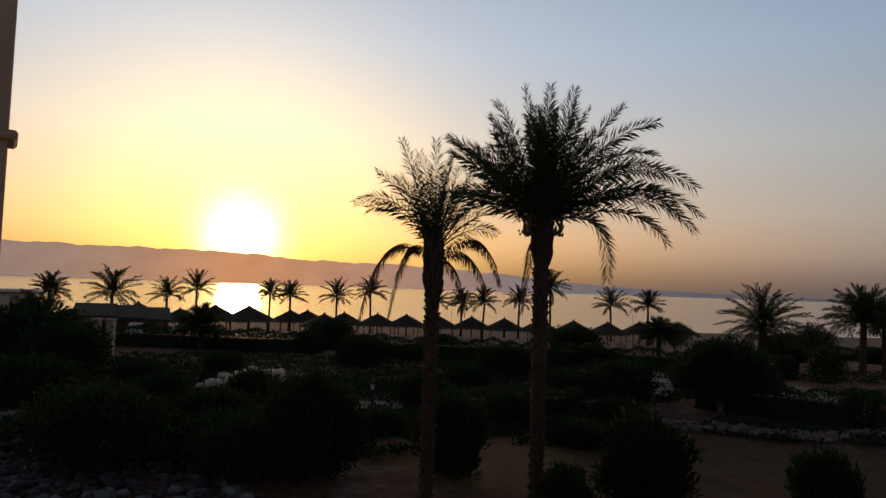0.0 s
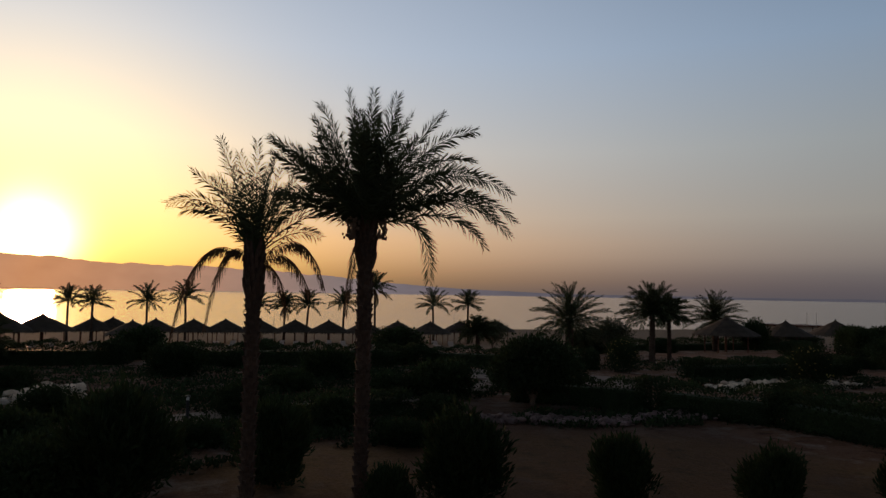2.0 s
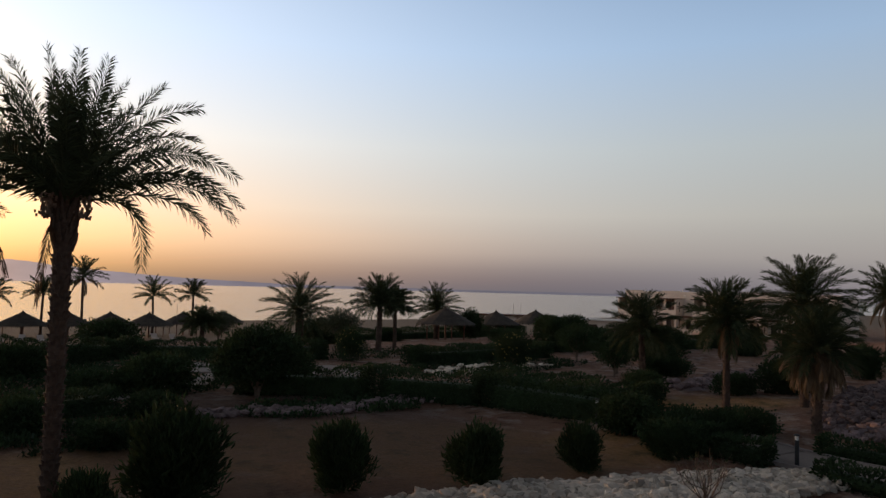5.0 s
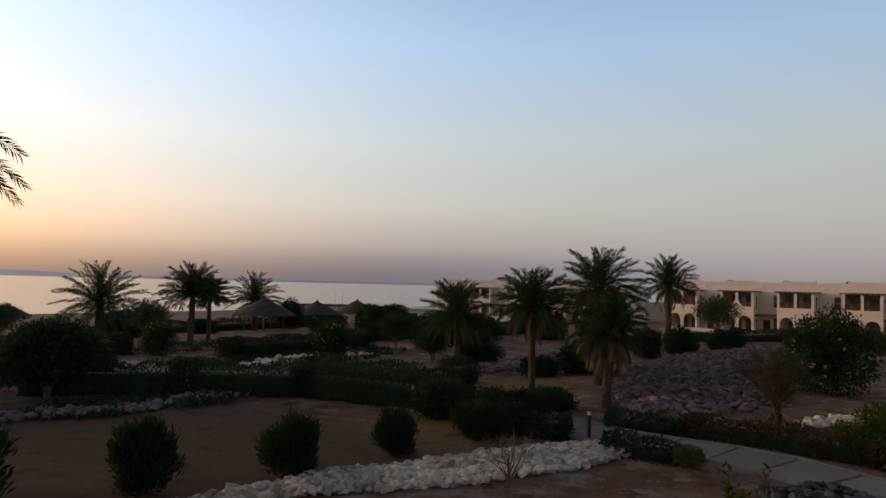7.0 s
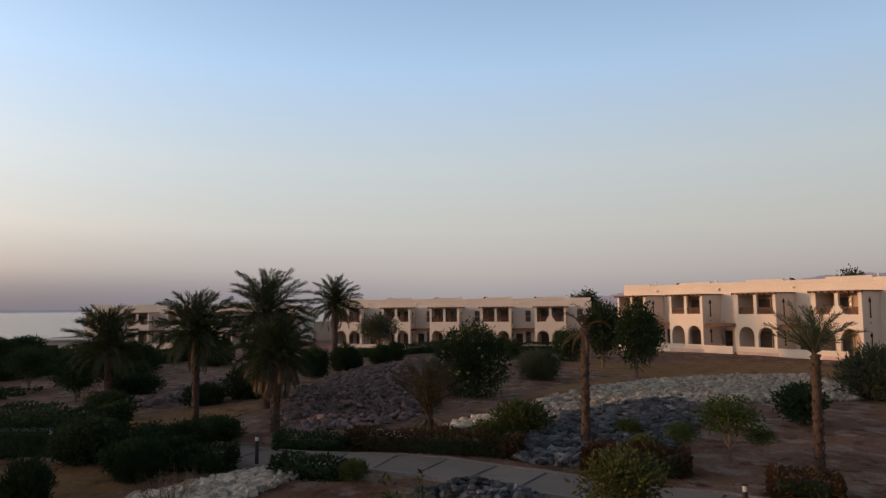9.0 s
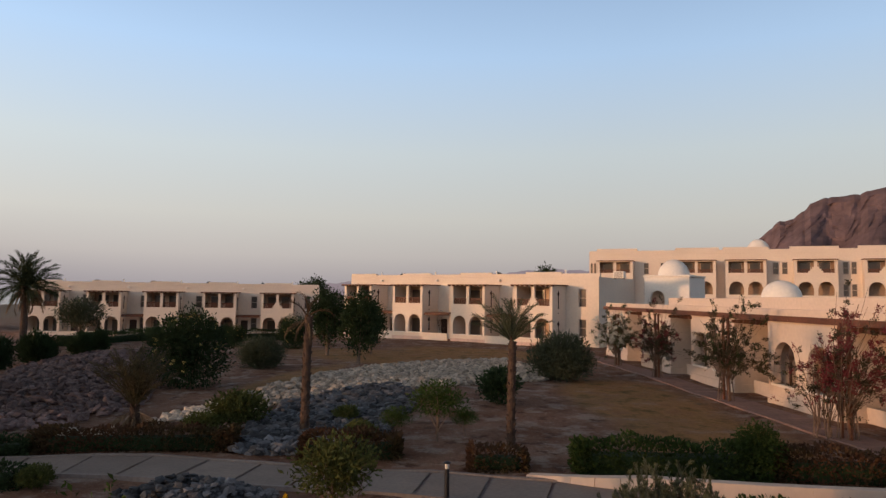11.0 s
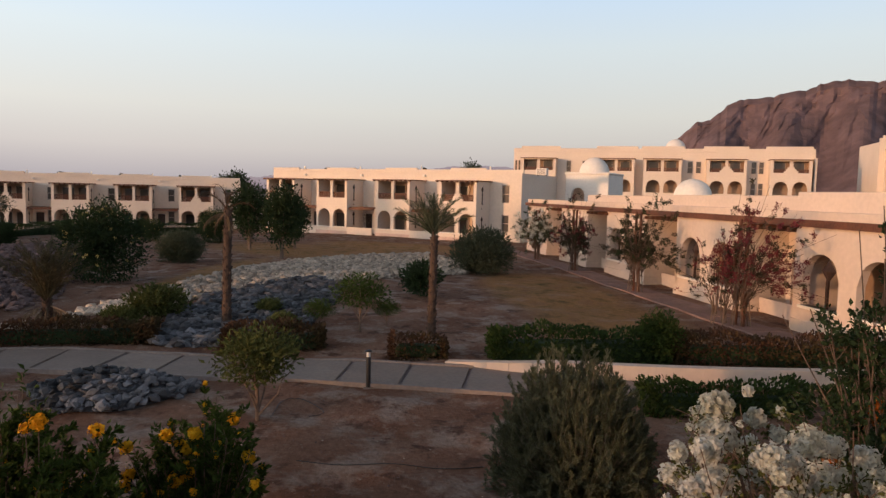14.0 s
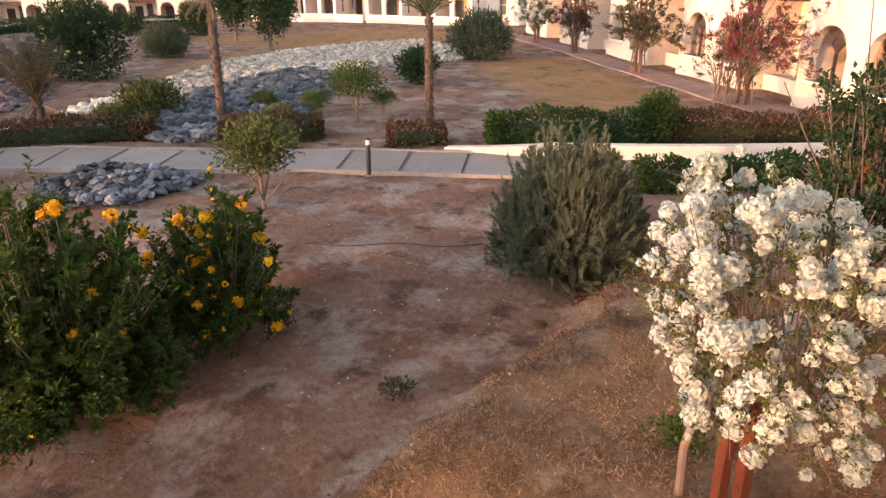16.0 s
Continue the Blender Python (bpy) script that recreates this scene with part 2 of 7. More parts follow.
def haze_glow_material(name, stops, x0, x1):
    """Hills seen through miles of haze: the colour of the lit air is painted on as a glow and changes along the coast.
    """
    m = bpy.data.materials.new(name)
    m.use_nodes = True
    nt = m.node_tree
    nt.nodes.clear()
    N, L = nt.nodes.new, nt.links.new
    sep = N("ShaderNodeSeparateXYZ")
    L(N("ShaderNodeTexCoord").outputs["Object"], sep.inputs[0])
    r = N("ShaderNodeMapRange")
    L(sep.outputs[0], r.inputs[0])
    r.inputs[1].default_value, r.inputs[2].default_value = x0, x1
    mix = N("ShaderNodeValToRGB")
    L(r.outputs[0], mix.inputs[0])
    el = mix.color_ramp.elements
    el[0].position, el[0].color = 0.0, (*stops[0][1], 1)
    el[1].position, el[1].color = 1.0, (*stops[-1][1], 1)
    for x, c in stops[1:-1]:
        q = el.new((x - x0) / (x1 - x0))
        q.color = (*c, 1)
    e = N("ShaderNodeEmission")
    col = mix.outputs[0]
    air = N("ShaderNodeTexNoise")            # uneven haze, painted into the glow
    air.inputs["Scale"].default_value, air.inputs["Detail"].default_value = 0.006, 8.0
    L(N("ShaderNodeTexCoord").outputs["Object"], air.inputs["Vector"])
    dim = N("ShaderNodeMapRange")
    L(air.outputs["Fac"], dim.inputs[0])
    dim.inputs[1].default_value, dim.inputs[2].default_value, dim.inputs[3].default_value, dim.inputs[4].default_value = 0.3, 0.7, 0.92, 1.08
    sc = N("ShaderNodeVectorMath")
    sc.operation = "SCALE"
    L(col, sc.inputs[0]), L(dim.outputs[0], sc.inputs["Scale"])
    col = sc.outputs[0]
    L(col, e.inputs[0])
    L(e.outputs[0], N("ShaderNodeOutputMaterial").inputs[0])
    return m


SOIL = ground_material()
SEA = sea_material()
PLASTER = material("cream_plaster", (0.70, 0.585, 0.480), 0.9, 0.06, 5.0, 0.35, 0.15)
PLASTER_PALE = material("white_plaster", (0.76, 0.70, 0.63), 0.9, 0.06, 5.0, 0.3, 0.15)
PLINTH = material("pink_plinth", (0.62, 0.44, 0.36), 0.9, 0.12, 4.0, 0.6, 0.2)
# plaster with shade put into its colour: loggias, wing wall, gate pillars
SHADED_PLASTER = material("shaded_plaster", (0.54, 0.395, 0.295), 0.9, 0.1, 3.0, 0.5, 0.1)
WOOD = material("brown_wood", (0.14, 0.055, 0.030), 0.6, 0.3, 14.0, 1.2, 0.3)
REDWOOD = material("red_stained_wood", (0.115, 0.030, 0.016), 0.5, 0.3, 18.0, 1.5, 0.35)
DARKWOOD = material("dark_wood", (0.055, 0.030, 0.022), 0.6, 0.3, 14.0, 1.2, 0.2)
GLASS = material("window_glass", (0.10, 0.085, 0.075), 0.08, 0.1, 1.0, 0.5, 0.0, spec=0.5)
FRAME = material("window_frame", (0.45, 0.36, 0.30), 0.6, 0.1, 6.0, 1.0, 0.1)
IRON = material("black_iron", (0.018, 0.018, 0.02), 0.45, 0.2, 12.0, 2.0, 0.1, spec=0.5)
LAMPHEAD = material("frosted_lamp_glass", (0.62, 0.60, 0.56), 0.35, 0.1, 8.0, 2.0, 0.05)
STONE_WHITE = material("white_stone", (0.56, 0.455, 0.355), 0.9, 0.2, 9.0, 1.5, 0.4, by_object=0.35, by_island=0.4)
STONE_DARK = material("slate_stone", (0.088, 0.085, 0.089), 0.7, 0.25, 9.0, 1.5, 0.4, by_object=0.7, by_island=0.75)
STONE_BROWN = material("purple_brown_stone", (0.20, 0.135, 0.125), 0.9, 0.25, 9.0, 1.5, 0.4, by_object=0.3, by_island=0.35)
CONCRETE = material("pale_concrete", (0.255, 0.198, 0.165), 0.9, 0.12, 10.0, 0.9, 0.25, by_object=0.08)
JOINT = material("mauve_joint", (0.265, 0.203, 0.190), 0.9, 0.15, 10.0, 0.9, 0.25)
KERB = material("kerb_stone", (0.27, 0.215, 0.19), 0.9, 0.15, 10.0, 0.9, 0.25)
PAVING = material("reddish_paving", (0.27, 0.165, 0.135), 0.9, 0.2, 6.0, 0.8, 0.2)
BARK = material("palm_bark", (0.088, 0.055, 0.039), 0.95, 0.35, 12.0, 2.0, 0.8)
TWIG = material("twig_bark", (0.17, 0.115, 0.085), 0.9, 0.3, 16.0, 2.0, 0.4)
THATCH = material("palm_thatch", (0.078, 0.058, 0.043), 0.95, 0.35, 25.0, 2.0, 0.6)
# brown rock with the purplish tint of the haze mixed into its colour
ROCK = material("hazy_desert_rock", (0.168, 0.108, 0.109), 0.95, 0.35, 0.03, 0.008, 0.8, detail=14.0, bump_dist=8.0)
LEAF_PALM = leafy("palm_green", (0.064, 0.077, 0.037), (0.048, 0.060, 0.031))
LEAF_PALM_DRY = leafy("palm_dry", (0.12, 0.070, 0.038), (0.09, 0.052, 0.030))
LEAF_DARK = leafy("dark_leaf", (0.035, 0.055, 0.022), (0.027, 0.042, 0.018))
LEAF_HEDGE = leafy("hedge_leaf", (0.037, 0.060, 0.014), (0.027, 0.045, 0.012))
LEAF_RED = leafy("red_hedge_leaf", (0.082, 0.039, 0.022), (0.052, 0.040, 0.018), spread=0.2)
LEAF_GREEN = leafy("fresh_leaf", (0.056, 0.086, 0.018), (0.042, 0.066, 0.016))
LEAF_GREY = leafy("grey_green_leaf", (0.092, 0.100, 0.060), (0.062, 0.072, 0.042))
LEAF_LIME = leafy("light_leaf", (0.100, 0.108, 0.032), (0.068, 0.080, 0.026))
LEAF_WINE = leafy("wine_bract", (0.17, 0.036, 0.044), (0.125, 0.034, 0.034))
PETAL_WHITE = leafy("white_bract", (0.61, 0.61, 0.58), (0.54, 0.55, 0.46), spread=0.08, through=0.5)
PETAL_YELLOW = leafy("yellow_flower", (0.80, 0.47, 0.022), (0.74, 0.36, 0.02), spread=0.15)
PETAL_ORANGE = leafy("orange_bract", (0.62, 0.20, 0.04), (0.55, 0.15, 0.04), spread=0.2)
DRY_TURF = leafy("dry_turf", (0.37, 0.215, 0.125), (0.15, 0.088, 0.058), spread=0.5)
LEAF_NEEDLE = leafy("needle_leaf", (0.128, 0.136, 0.084), (0.092, 0.102, 0.060))
TWIG_PALE = material("pale_bark", (0.20, 0.135, 0.105), 0.9, 0.3, 16.0, 2.0, 0.4)
TWIG_GREY = material("grey_bark", (0.17, 0.15, 0.115), 0.9, 0.3, 16.0, 2.0, 0.4)
LEAF_VINE = leafy("vine_leaf", (0.060, 0.050, 0.030), (0.045, 0.040, 0.024))
PEACH = material("peach_plaster", (0.62, 0.495, 0.405), 0.9, 0.07, 5.0, 0.35, 0.15)
# inner walls: the gloom of the recesses is put into this brown
SHADE_WALL = material("shade_coloured_wall", (0.34, 0.232, 0.160), 0.85, 0.15, 4.0, 0.5, 0.1)
DRY_SKIRT = leafy("dry_skirt_leaf", (0.20, 0.135, 0.082), (0.14, 0.095, 0.058))
PETAL_PALE = leafy("pale_yellow_flower", (0.62, 0.50, 0.18), (0.52, 0.38, 0.12), spread=0.2)
LEAF_TUFT = leafy("brown_frond", (0.105, 0.078, 0.042), (0.075, 0.068, 0.036))
LITTER = leafy("fallen_leaf", (0.30, 0.13, 0.05), (0.20, 0.10, 0.05), spread=0.4)

# ---- mesh helpers ----
def mesh(name, verts, faces, mat, smooth=False):
    me = bpy.data.meshes.new(name)
    me.from_pydata([tuple(map(float, v)) for v in verts], [], [tuple(map(int, f)) for f in faces])
    me.materials.append(mat)
    if smooth:
        me.polygons.foreach_set("use_smooth", [True] * len(me.polygons))
    me.update()
    return me


def part(name, me, parent=None, label="", m=None):
    ob = new(name, me)
    ob.parent = parent
    if m is not None:
        ob.matrix_basis = m
    if label:
        tagged(ob, label)
    return ob


def thing(name, m, label, category, group="", kind=""):
    ob = new(name)
    ob.empty_display_size = 0.2
    ob.matrix_basis = m
    return tagged(ob, label, category, group, kind)


class Geo:
    """Collects vertices and faces for one mesh."""

    def __init__(self):
        self.v, self.f = [], []

    def add(self, verts, faces):
        o = len(self.v)
        self.v.extend(verts)
        self.f.extend(tuple(i + o for i in f) for f in faces)

    def box(self, x0, x1, y0, y1, z0, z1, bev=0.0):
        if bev <= 0:
            self.add([(x0, y0, z0), (x1, y0, z0), (x1, y1, z0), (x0, y1, z0), (x0, y0, z1), (x1, y0, z1), (x1, y1, z1), (x0, y1, z1)],
                     [(3, 2, 1, 0), (4, 5, 6, 7), (0, 1, 5, 4), (1, 2, 6, 5), (2, 3, 7, 6), (3, 0, 4, 7)])
            return
        bm = bmesh.new()
        bmesh.ops.create_cube(bm, size=1, matrix=Matrix.Translation(((x0 + x1) / 2, (y0 + y1) / 2, (z0 + z1) / 2)) @ Matrix.Diagonal((x1 - x0, y1 - y0, z1 - z0, 1)))
        bmesh.ops.bevel(bm, geom=bm.edges[:], offset=bev, segments=1, affect="EDGES")
        bm.verts.index_update()
        self.add([tuple(v.co) for v in bm.verts], [tuple(v.index for v in f.verts) for f in bm.faces])
        bm.free()

    def tube(self, pts, radii, sides=7, cap=True):
        o = len(self.v)
        for i, p in enumerate(pts):
            a, b = Vector(pts[max(i - 1, 0)]), Vector(pts[min(i + 1, len(pts) - 1)])
            d = (b - a).normalized() if (b - a).length > 1e-6 else Vector((0, 0, 1))
            s = d.orthogonal().normalized()
            t = d.cross(s)
            for k in range(sides):
                g = 2 * math.pi * k / sides
                self.v.append(tuple(Vector(p) + (s * math.cos(g) + t * math.sin(g)) * radii[i]))
        for i in range(len(pts) - 1):
            for k in range(sides):
                k2 = (k + 1) % sides
                self.f.append((o + i * sides + k, o + i * sides + k2, o + (i + 1) * sides + k2, o + (i + 1) * sides + k))
        if cap:
            self.f.append(tuple(o + k for k in reversed(range(sides))))
            self.f.append(tuple(o + (len(pts) - 1) * sides + k for k in range(sides)))

    def mesh(self, name, mat, smooth=False):
        return mesh(name, self.v, self.f, mat, smooth)


def box_mesh(name, mat, *b, bev=0.0):
    g = Geo()
    g.box(*b, bev=bev)
    return g.mesh(name, mat)


def wall_geo(x0, x1, z0, z1, y0, thick, openings=()):
    """A wall along x with rectangular or arched openings right through it. openings: left, right, bottom, crown, arched."""
    g = Geo()
    cuts = {x0, x1}
    for l, r, b, t, arch in openings:
        cuts |= {l + (r - l) * i / 10 for i in range(11)} if arch else {l, r}
    cuts = sorted(cuts)
    y1 = y0 + thick

    def top(o, x):
        l, r, b, t, arch = o
        if not arch:
            return t
        h = (r - l) / 2
        return t - h + math.sqrt(max(h * h - (x - (l + r) / 2) ** 2, 0.0))

    for a, c in zip(cuts, cuts[1:]):
        mid = (a + c) / 2
        here = sorted((o for o in openings if o[0] < mid < o[1]), key=lambda o: o[2])
        lo = (z0, z0)
        spans = []
        for o in here:
            spans.append((lo, (o[2], o[2])))
            lo = (top(o, a), top(o, c))
            g.add([(a, y0, o[2]), (c, y0, o[2]), (c, y1, o[2]), (a, y1, o[2])], [(0, 1, 2, 3)])
            g.add([(a, y0, lo[0]), (c, y0, lo[1]), (c, y1, lo[1]), (a, y1, lo[0])], [(3, 2, 1, 0)])
        spans.append((lo, (z1, z1)))
        for (p, q), (r, s) in spans:
            g.add([(a, y0, p), (c, y0, q), (c, y0, s), (a, y0, r)], [(0, 1, 2, 3)])
            g.add([(a, y1, p), (c, y1, q), (c, y1, s), (a, y1, r)], [(3, 2, 1, 0)])
    for o in openings:
        l, r, b, t, arch = o
        h = top(o, l)
        g.add([(l, y0, b), (l, y1, b), (l, y1, h), (l, y0, h)], [(0, 1, 2, 3)])
        g.add([(r, y0, b), (r, y1, b), (r, y1, h), (r, y0, h)], [(3, 2, 1, 0)])
    g.add([(x0, y0, z0), (x0, y1, z0), (x0, y1, z1), (x0, y0, z1)], [(3, 2, 1, 0)])
    g.add([(x1, y0, z0), (x1, y1, z0), (x1, y1, z1), (x1, y0, z1)], [(0, 1, 2, 3)])
    g.add([(x0, y0, z1), (x1, y0, z1), (x1, y1, z1), (x0, y1, z1)], [(0, 1, 2, 3)])
    return g


def smoothstep(a, b, x):
    t = np.clip((x - a) / (b - a), 0, 1)
    return t * t * (3 - 2 * t)


def bumps(x, y, s):
    return np.sin(x * 0.9 * s + 1.3) * np.cos(y * 1.1 * s - 0.4) + 0.5 * np.sin(x * 2.1 * s - y * 1.7 * s)


def ground_z(x, y):
    """The lie of the land: level garden, a fall to the beach, a rise inland, low heaps and ripples."""
    x, y = np.asarray(x, float), np.asarray(y, float)
    shore = 137 + 0.07 * np.maximum(x, 0)
    z = -2.4 * smoothstep(42, 96, y) - 0.5 * smoothstep(100, shore + 8, y) - 5.7 * smoothstep(shore, shore + 60, y)
    z = z - 1.0 * smoothstep(66, 92, x) * smoothstep(-14, 8, y) * (1 - smoothstep(42, 96, y))
    z = z + 1.6 * smoothstep(62, 100, x) * smoothstep(-30, -55, y)
    near = (np.hypot(x, y) < 75)
    z = z + near * 0.022 * bumps(x, y, 1.9) * smoothstep(3, 6, np.hypot(x, y)) * (np.hypot(x, y) < 22)
    z = z + near * 0.04 * bumps(x, y, 0.55) * smoothstep(3, 9, np.hypot(x, y))
    z = z + 0.65 * np.exp(-(((x - 44) * 0.9 + (y - 12.6) * 0.1) / 11) ** 2 - ((y - 12.6) / 4.2) ** 2)
    s = (x - 9.1) * -0.815 + (y + 5.7) * -0.58          # the turf bank in front of the house
    t = (x - 9.1) * -0.58 + (y + 5.7) * 0.815
    s = s + 0.09 * np.sin(t * 1.6) + 0.05 * np.sin(t * 4.3 + 1)
    z = z + 0.42 * smoothstep(-0.1, 0.5, s) * (1 - smoothstep(5.5, 8.0, t)) * (1 - smoothstep(3.0, 5.5, s)) * smoothstep(-5, -2.5, t)
    z = z + 0.35 * np.exp(-((x - 36) / 9) ** 2 - ((y + 4) / 6) ** 2)
    return z


def gz(x, y):
    return float(ground_z(x, y))


def spot(x, y, rz=0.0, s=1.0, dz=0.0):
    return pose(x, y, gz(x, y) + dz, 0, 0, rz) @ Matrix.Scale(s, 4)


def inside(poly, x, y):
    c, j = False, len(poly) - 1
    for i in range(len(poly)):
        (xi, yi), (xj, yj) = poly[i], poly[j]
        if (yi > y) != (yj > y) and x < (xj - xi) * (y - yi) / (yj - yi) + xi:
            c = not c
        j = i
    return c

# ---- land, sea, far hills ----
def spaced(lo, hi, step, far, fine=None):
    mid = list(np.arange(lo, hi + 0.001, step))
    if fine:
        mid = sorted([p for p in mid if not fine[0] - 0.2 < p < fine[1] + 0.2] + list(np.arange(fine[0], fine[1], 0.3)))
    out, d = [], step
    p = hi
    while p < far:
        d *= 1.35
        p = min(p + d, far)
        out.append(p)
    left, d, p = [], step, lo
    while p > -far:
        d *= 1.35
        p = max(p - d, -far)
        left.append(p)
    return np.array(left[::-1] + mid + out)


LAWNS = [  # centre, radii, turn
    (9.5, 18.5, 7.5, 4.2, -15), (14.0, 15.0, 6.0, 3.0, -10), (27.5, 18.0, 5.0, 2.2, -30), (52, -6, 13, 6, 40), (57, -12, 9, 5, 45), (30.5, -14.0, 10, 3.4, -10), (22.5, -12.8, 7, 3.0, -15),
    (23, 21.5, 5, 1.6, -30), (40, 1.5, 9, 1.4, -20), (3, 19, 5, 3, 0)]


def make_ground():
    xs, ys = spaced(-40, 110, 1.0, 4400, (3, 24)), spaced(-45, 150, 1.0, 4400, (-17, 14))
    X, Y = np.meshgrid(xs, ys)
    Z = ground_z(X, Y)
    nx, ny = len(xs), len(ys)
    idx = np.arange(nx * ny).reshape(ny, nx)
    faces = np.stack([idx[:-1, :-1], idx[:-1, 1:], idx[1:, 1:], idx[1:, :-1]], -1).reshape(-1, 4)
    me = bpy.data.meshes.new("ground")
    me.from_pydata(np.stack([X, Y, Z], -1).reshape(-1, 3).tolist(), [], faces.tolist())
    me.materials.append(SOIL)
    me.polygons.foreach_set("use_smooth", [True] * len(me.polygons))
    grass = np.zeros_like(X)
    for cx, cy, rx, ry, turn in LAWNS:
        c, s = math.cos(radians(turn)), math.sin(radians(turn))
        u, v = (X - cx) * c + (Y - cy) * s, -(X - cx) * s + (Y - cy) * c
        grass = np.maximum(grass, 1 - smoothstep(0.65, 1.1, np.hypot(u / rx, v / ry)))
    s = (X - 9.1) * -0.815 + (Y + 5.7) * -0.58
    t = (X - 9.1) * -0.58 + (Y + 5.7) * 0.815
    grass = np.maximum(grass, 0.5 * smoothstep(-0.1, 0.9, s + 0.25 * bumps(X, Y, 2.3)) * (1 - smoothstep(3.0, 5.5, s)) * (1 - smoothstep(6.0, 8.5, t)) * smoothstep(-4, -2, t))
    sand = smoothstep(70, 88, Y) + 0.5 * smoothstep(110, 160, np.hypot(X, Y))
    # where the soil is painted darker: the dim beds and lawn facing the sun
    dimming = (1 - smoothstep(2.5, 7.5, X)) * smoothstep(11, 14, Y) * (1 - smoothstep(46, 52, Y)) * smoothstep(-40, -30, X)
    dimming = np.maximum(dimming * 0.5, 1.4 * smoothstep(1.5, 4.5, X) * (1 - smoothstep(14, 19, X)) * smoothstep(10.5, 13.5, Y) * (1 - smoothstep(27, 32, Y)))
    for name, arr in (("grass", grass), ("dimming", dimming * 0.5), ("sand", np.clip(sand, 0, 1))):
        a = me.attributes.new(name, "FLOAT", "POINT")
        a.data.foreach_set("value", arr.ravel().astype(np.float32))
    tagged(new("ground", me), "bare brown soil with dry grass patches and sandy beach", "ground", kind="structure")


make_ground()


def make_sea():
    xs, ys = spaced(-200, 400, 40, 4400), np.array([120, 150, 200, 300, 500, 900, 1600, 2800, 4400.0])
    v = [(x, y, -3.0) for y in ys for x in xs]
    n = len(xs)
    f = [(j * n + i, j * n + i + 1, (j + 1) * n + i + 1, (j + 1) * n + i) for j in range(len(ys) - 1) for i in range(n - 1)]
    tagged(new("water", mesh("water", v, f, SEA, True)), "calm pale sea reflecting the dawn sky", "sea", kind="structure")


make_sea()


def ridge(name, az0, az1, dist, heights, mat, label, step=0.25, rough=0.1, seed=1):
    """A chain of far hills: a jagged crest on a slope that falls to the water."""
    rng = random.Random(seed)
    n = int(abs(az1 - az0) / step)
    g = Geo()
    jit = [0.0] * (n + 1)
    for o, amp in ((1, 1.0), (3, 0.7), (8, 0.6), (14, 0.45), (23, 0.4), (37, 0.3)):
        ph = [rng.uniform(0, 6.3) for _ in range(2)]
        for i in range(n + 1):
            jit[i] += amp * math.sin(i / n * 9 * o + ph[0]) * 0.5
    for i in range(n + 1):
        f = i / n
        a = radians(az0 + (az1 - az0) * f)
        k = f * (len(heights) - 1)
        j = min(int(k), len(heights) - 2)
        h = heights[j] + (heights[j + 1] - heights[j]) * (k - j) + rough * jit[i]
        top = dist * math.tan(radians(max(h, 0.03))) + 4.6
        for d, z in ((dist, -4.0), (dist * 1.02, top * 0.5), (dist * 1.05, top), (dist * 1.1, -4.0)):
            g.v.append((-math.sin(a) * d, math.cos(a) * d, z))
    for i in range(n):
        for k in range(3):
            a = i * 4 + k
            g.f.append((a, a + 4, a + 5, a + 1))
    return tagged(new(name, g.mesh(name, mat)), label, "hills", kind="structure")


# haze and the brightness beside the sun are put into these emission colours
FAR_COAST = haze_glow_material("hazy_far_coast", [(-2400, (0.66, 0.47, 0.40)), (-1750, (0.88, 0.52, 0.36)), (-1150, (1.42, 0.64, 0.30)), (-300, (0.95, 0.53, 0.36)), (350, (0.60, 0.44, 0.41)), (700, (0.45, 0.38, 0.41))], -2400, 700)
FAR_RIGHT = haze_glow_material("hazy_inland_hills", [(0, (0.25, 0.20, 0.22)), (1, (0.25, 0.20, 0.22))], 0, 1)
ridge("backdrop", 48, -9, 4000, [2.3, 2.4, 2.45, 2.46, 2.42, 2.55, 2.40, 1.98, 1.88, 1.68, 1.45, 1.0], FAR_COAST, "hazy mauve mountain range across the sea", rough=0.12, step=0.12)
ridge("backdrop", -8, -64, 4150, [0.95, 0.42, 0.14, 0.10, 0.08, 0.07, 0.06, 0.05], haze_glow_material("hazy_low_coast", [(600, (0.45, 0.37, 0.40)), (1500, (0.25, 0.225, 0.27)), (2600, (0.185, 0.175, 0.215))], 600, 2600),
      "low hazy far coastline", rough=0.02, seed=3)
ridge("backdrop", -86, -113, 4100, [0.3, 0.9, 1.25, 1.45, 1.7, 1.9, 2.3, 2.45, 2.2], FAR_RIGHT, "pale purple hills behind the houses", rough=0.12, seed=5)


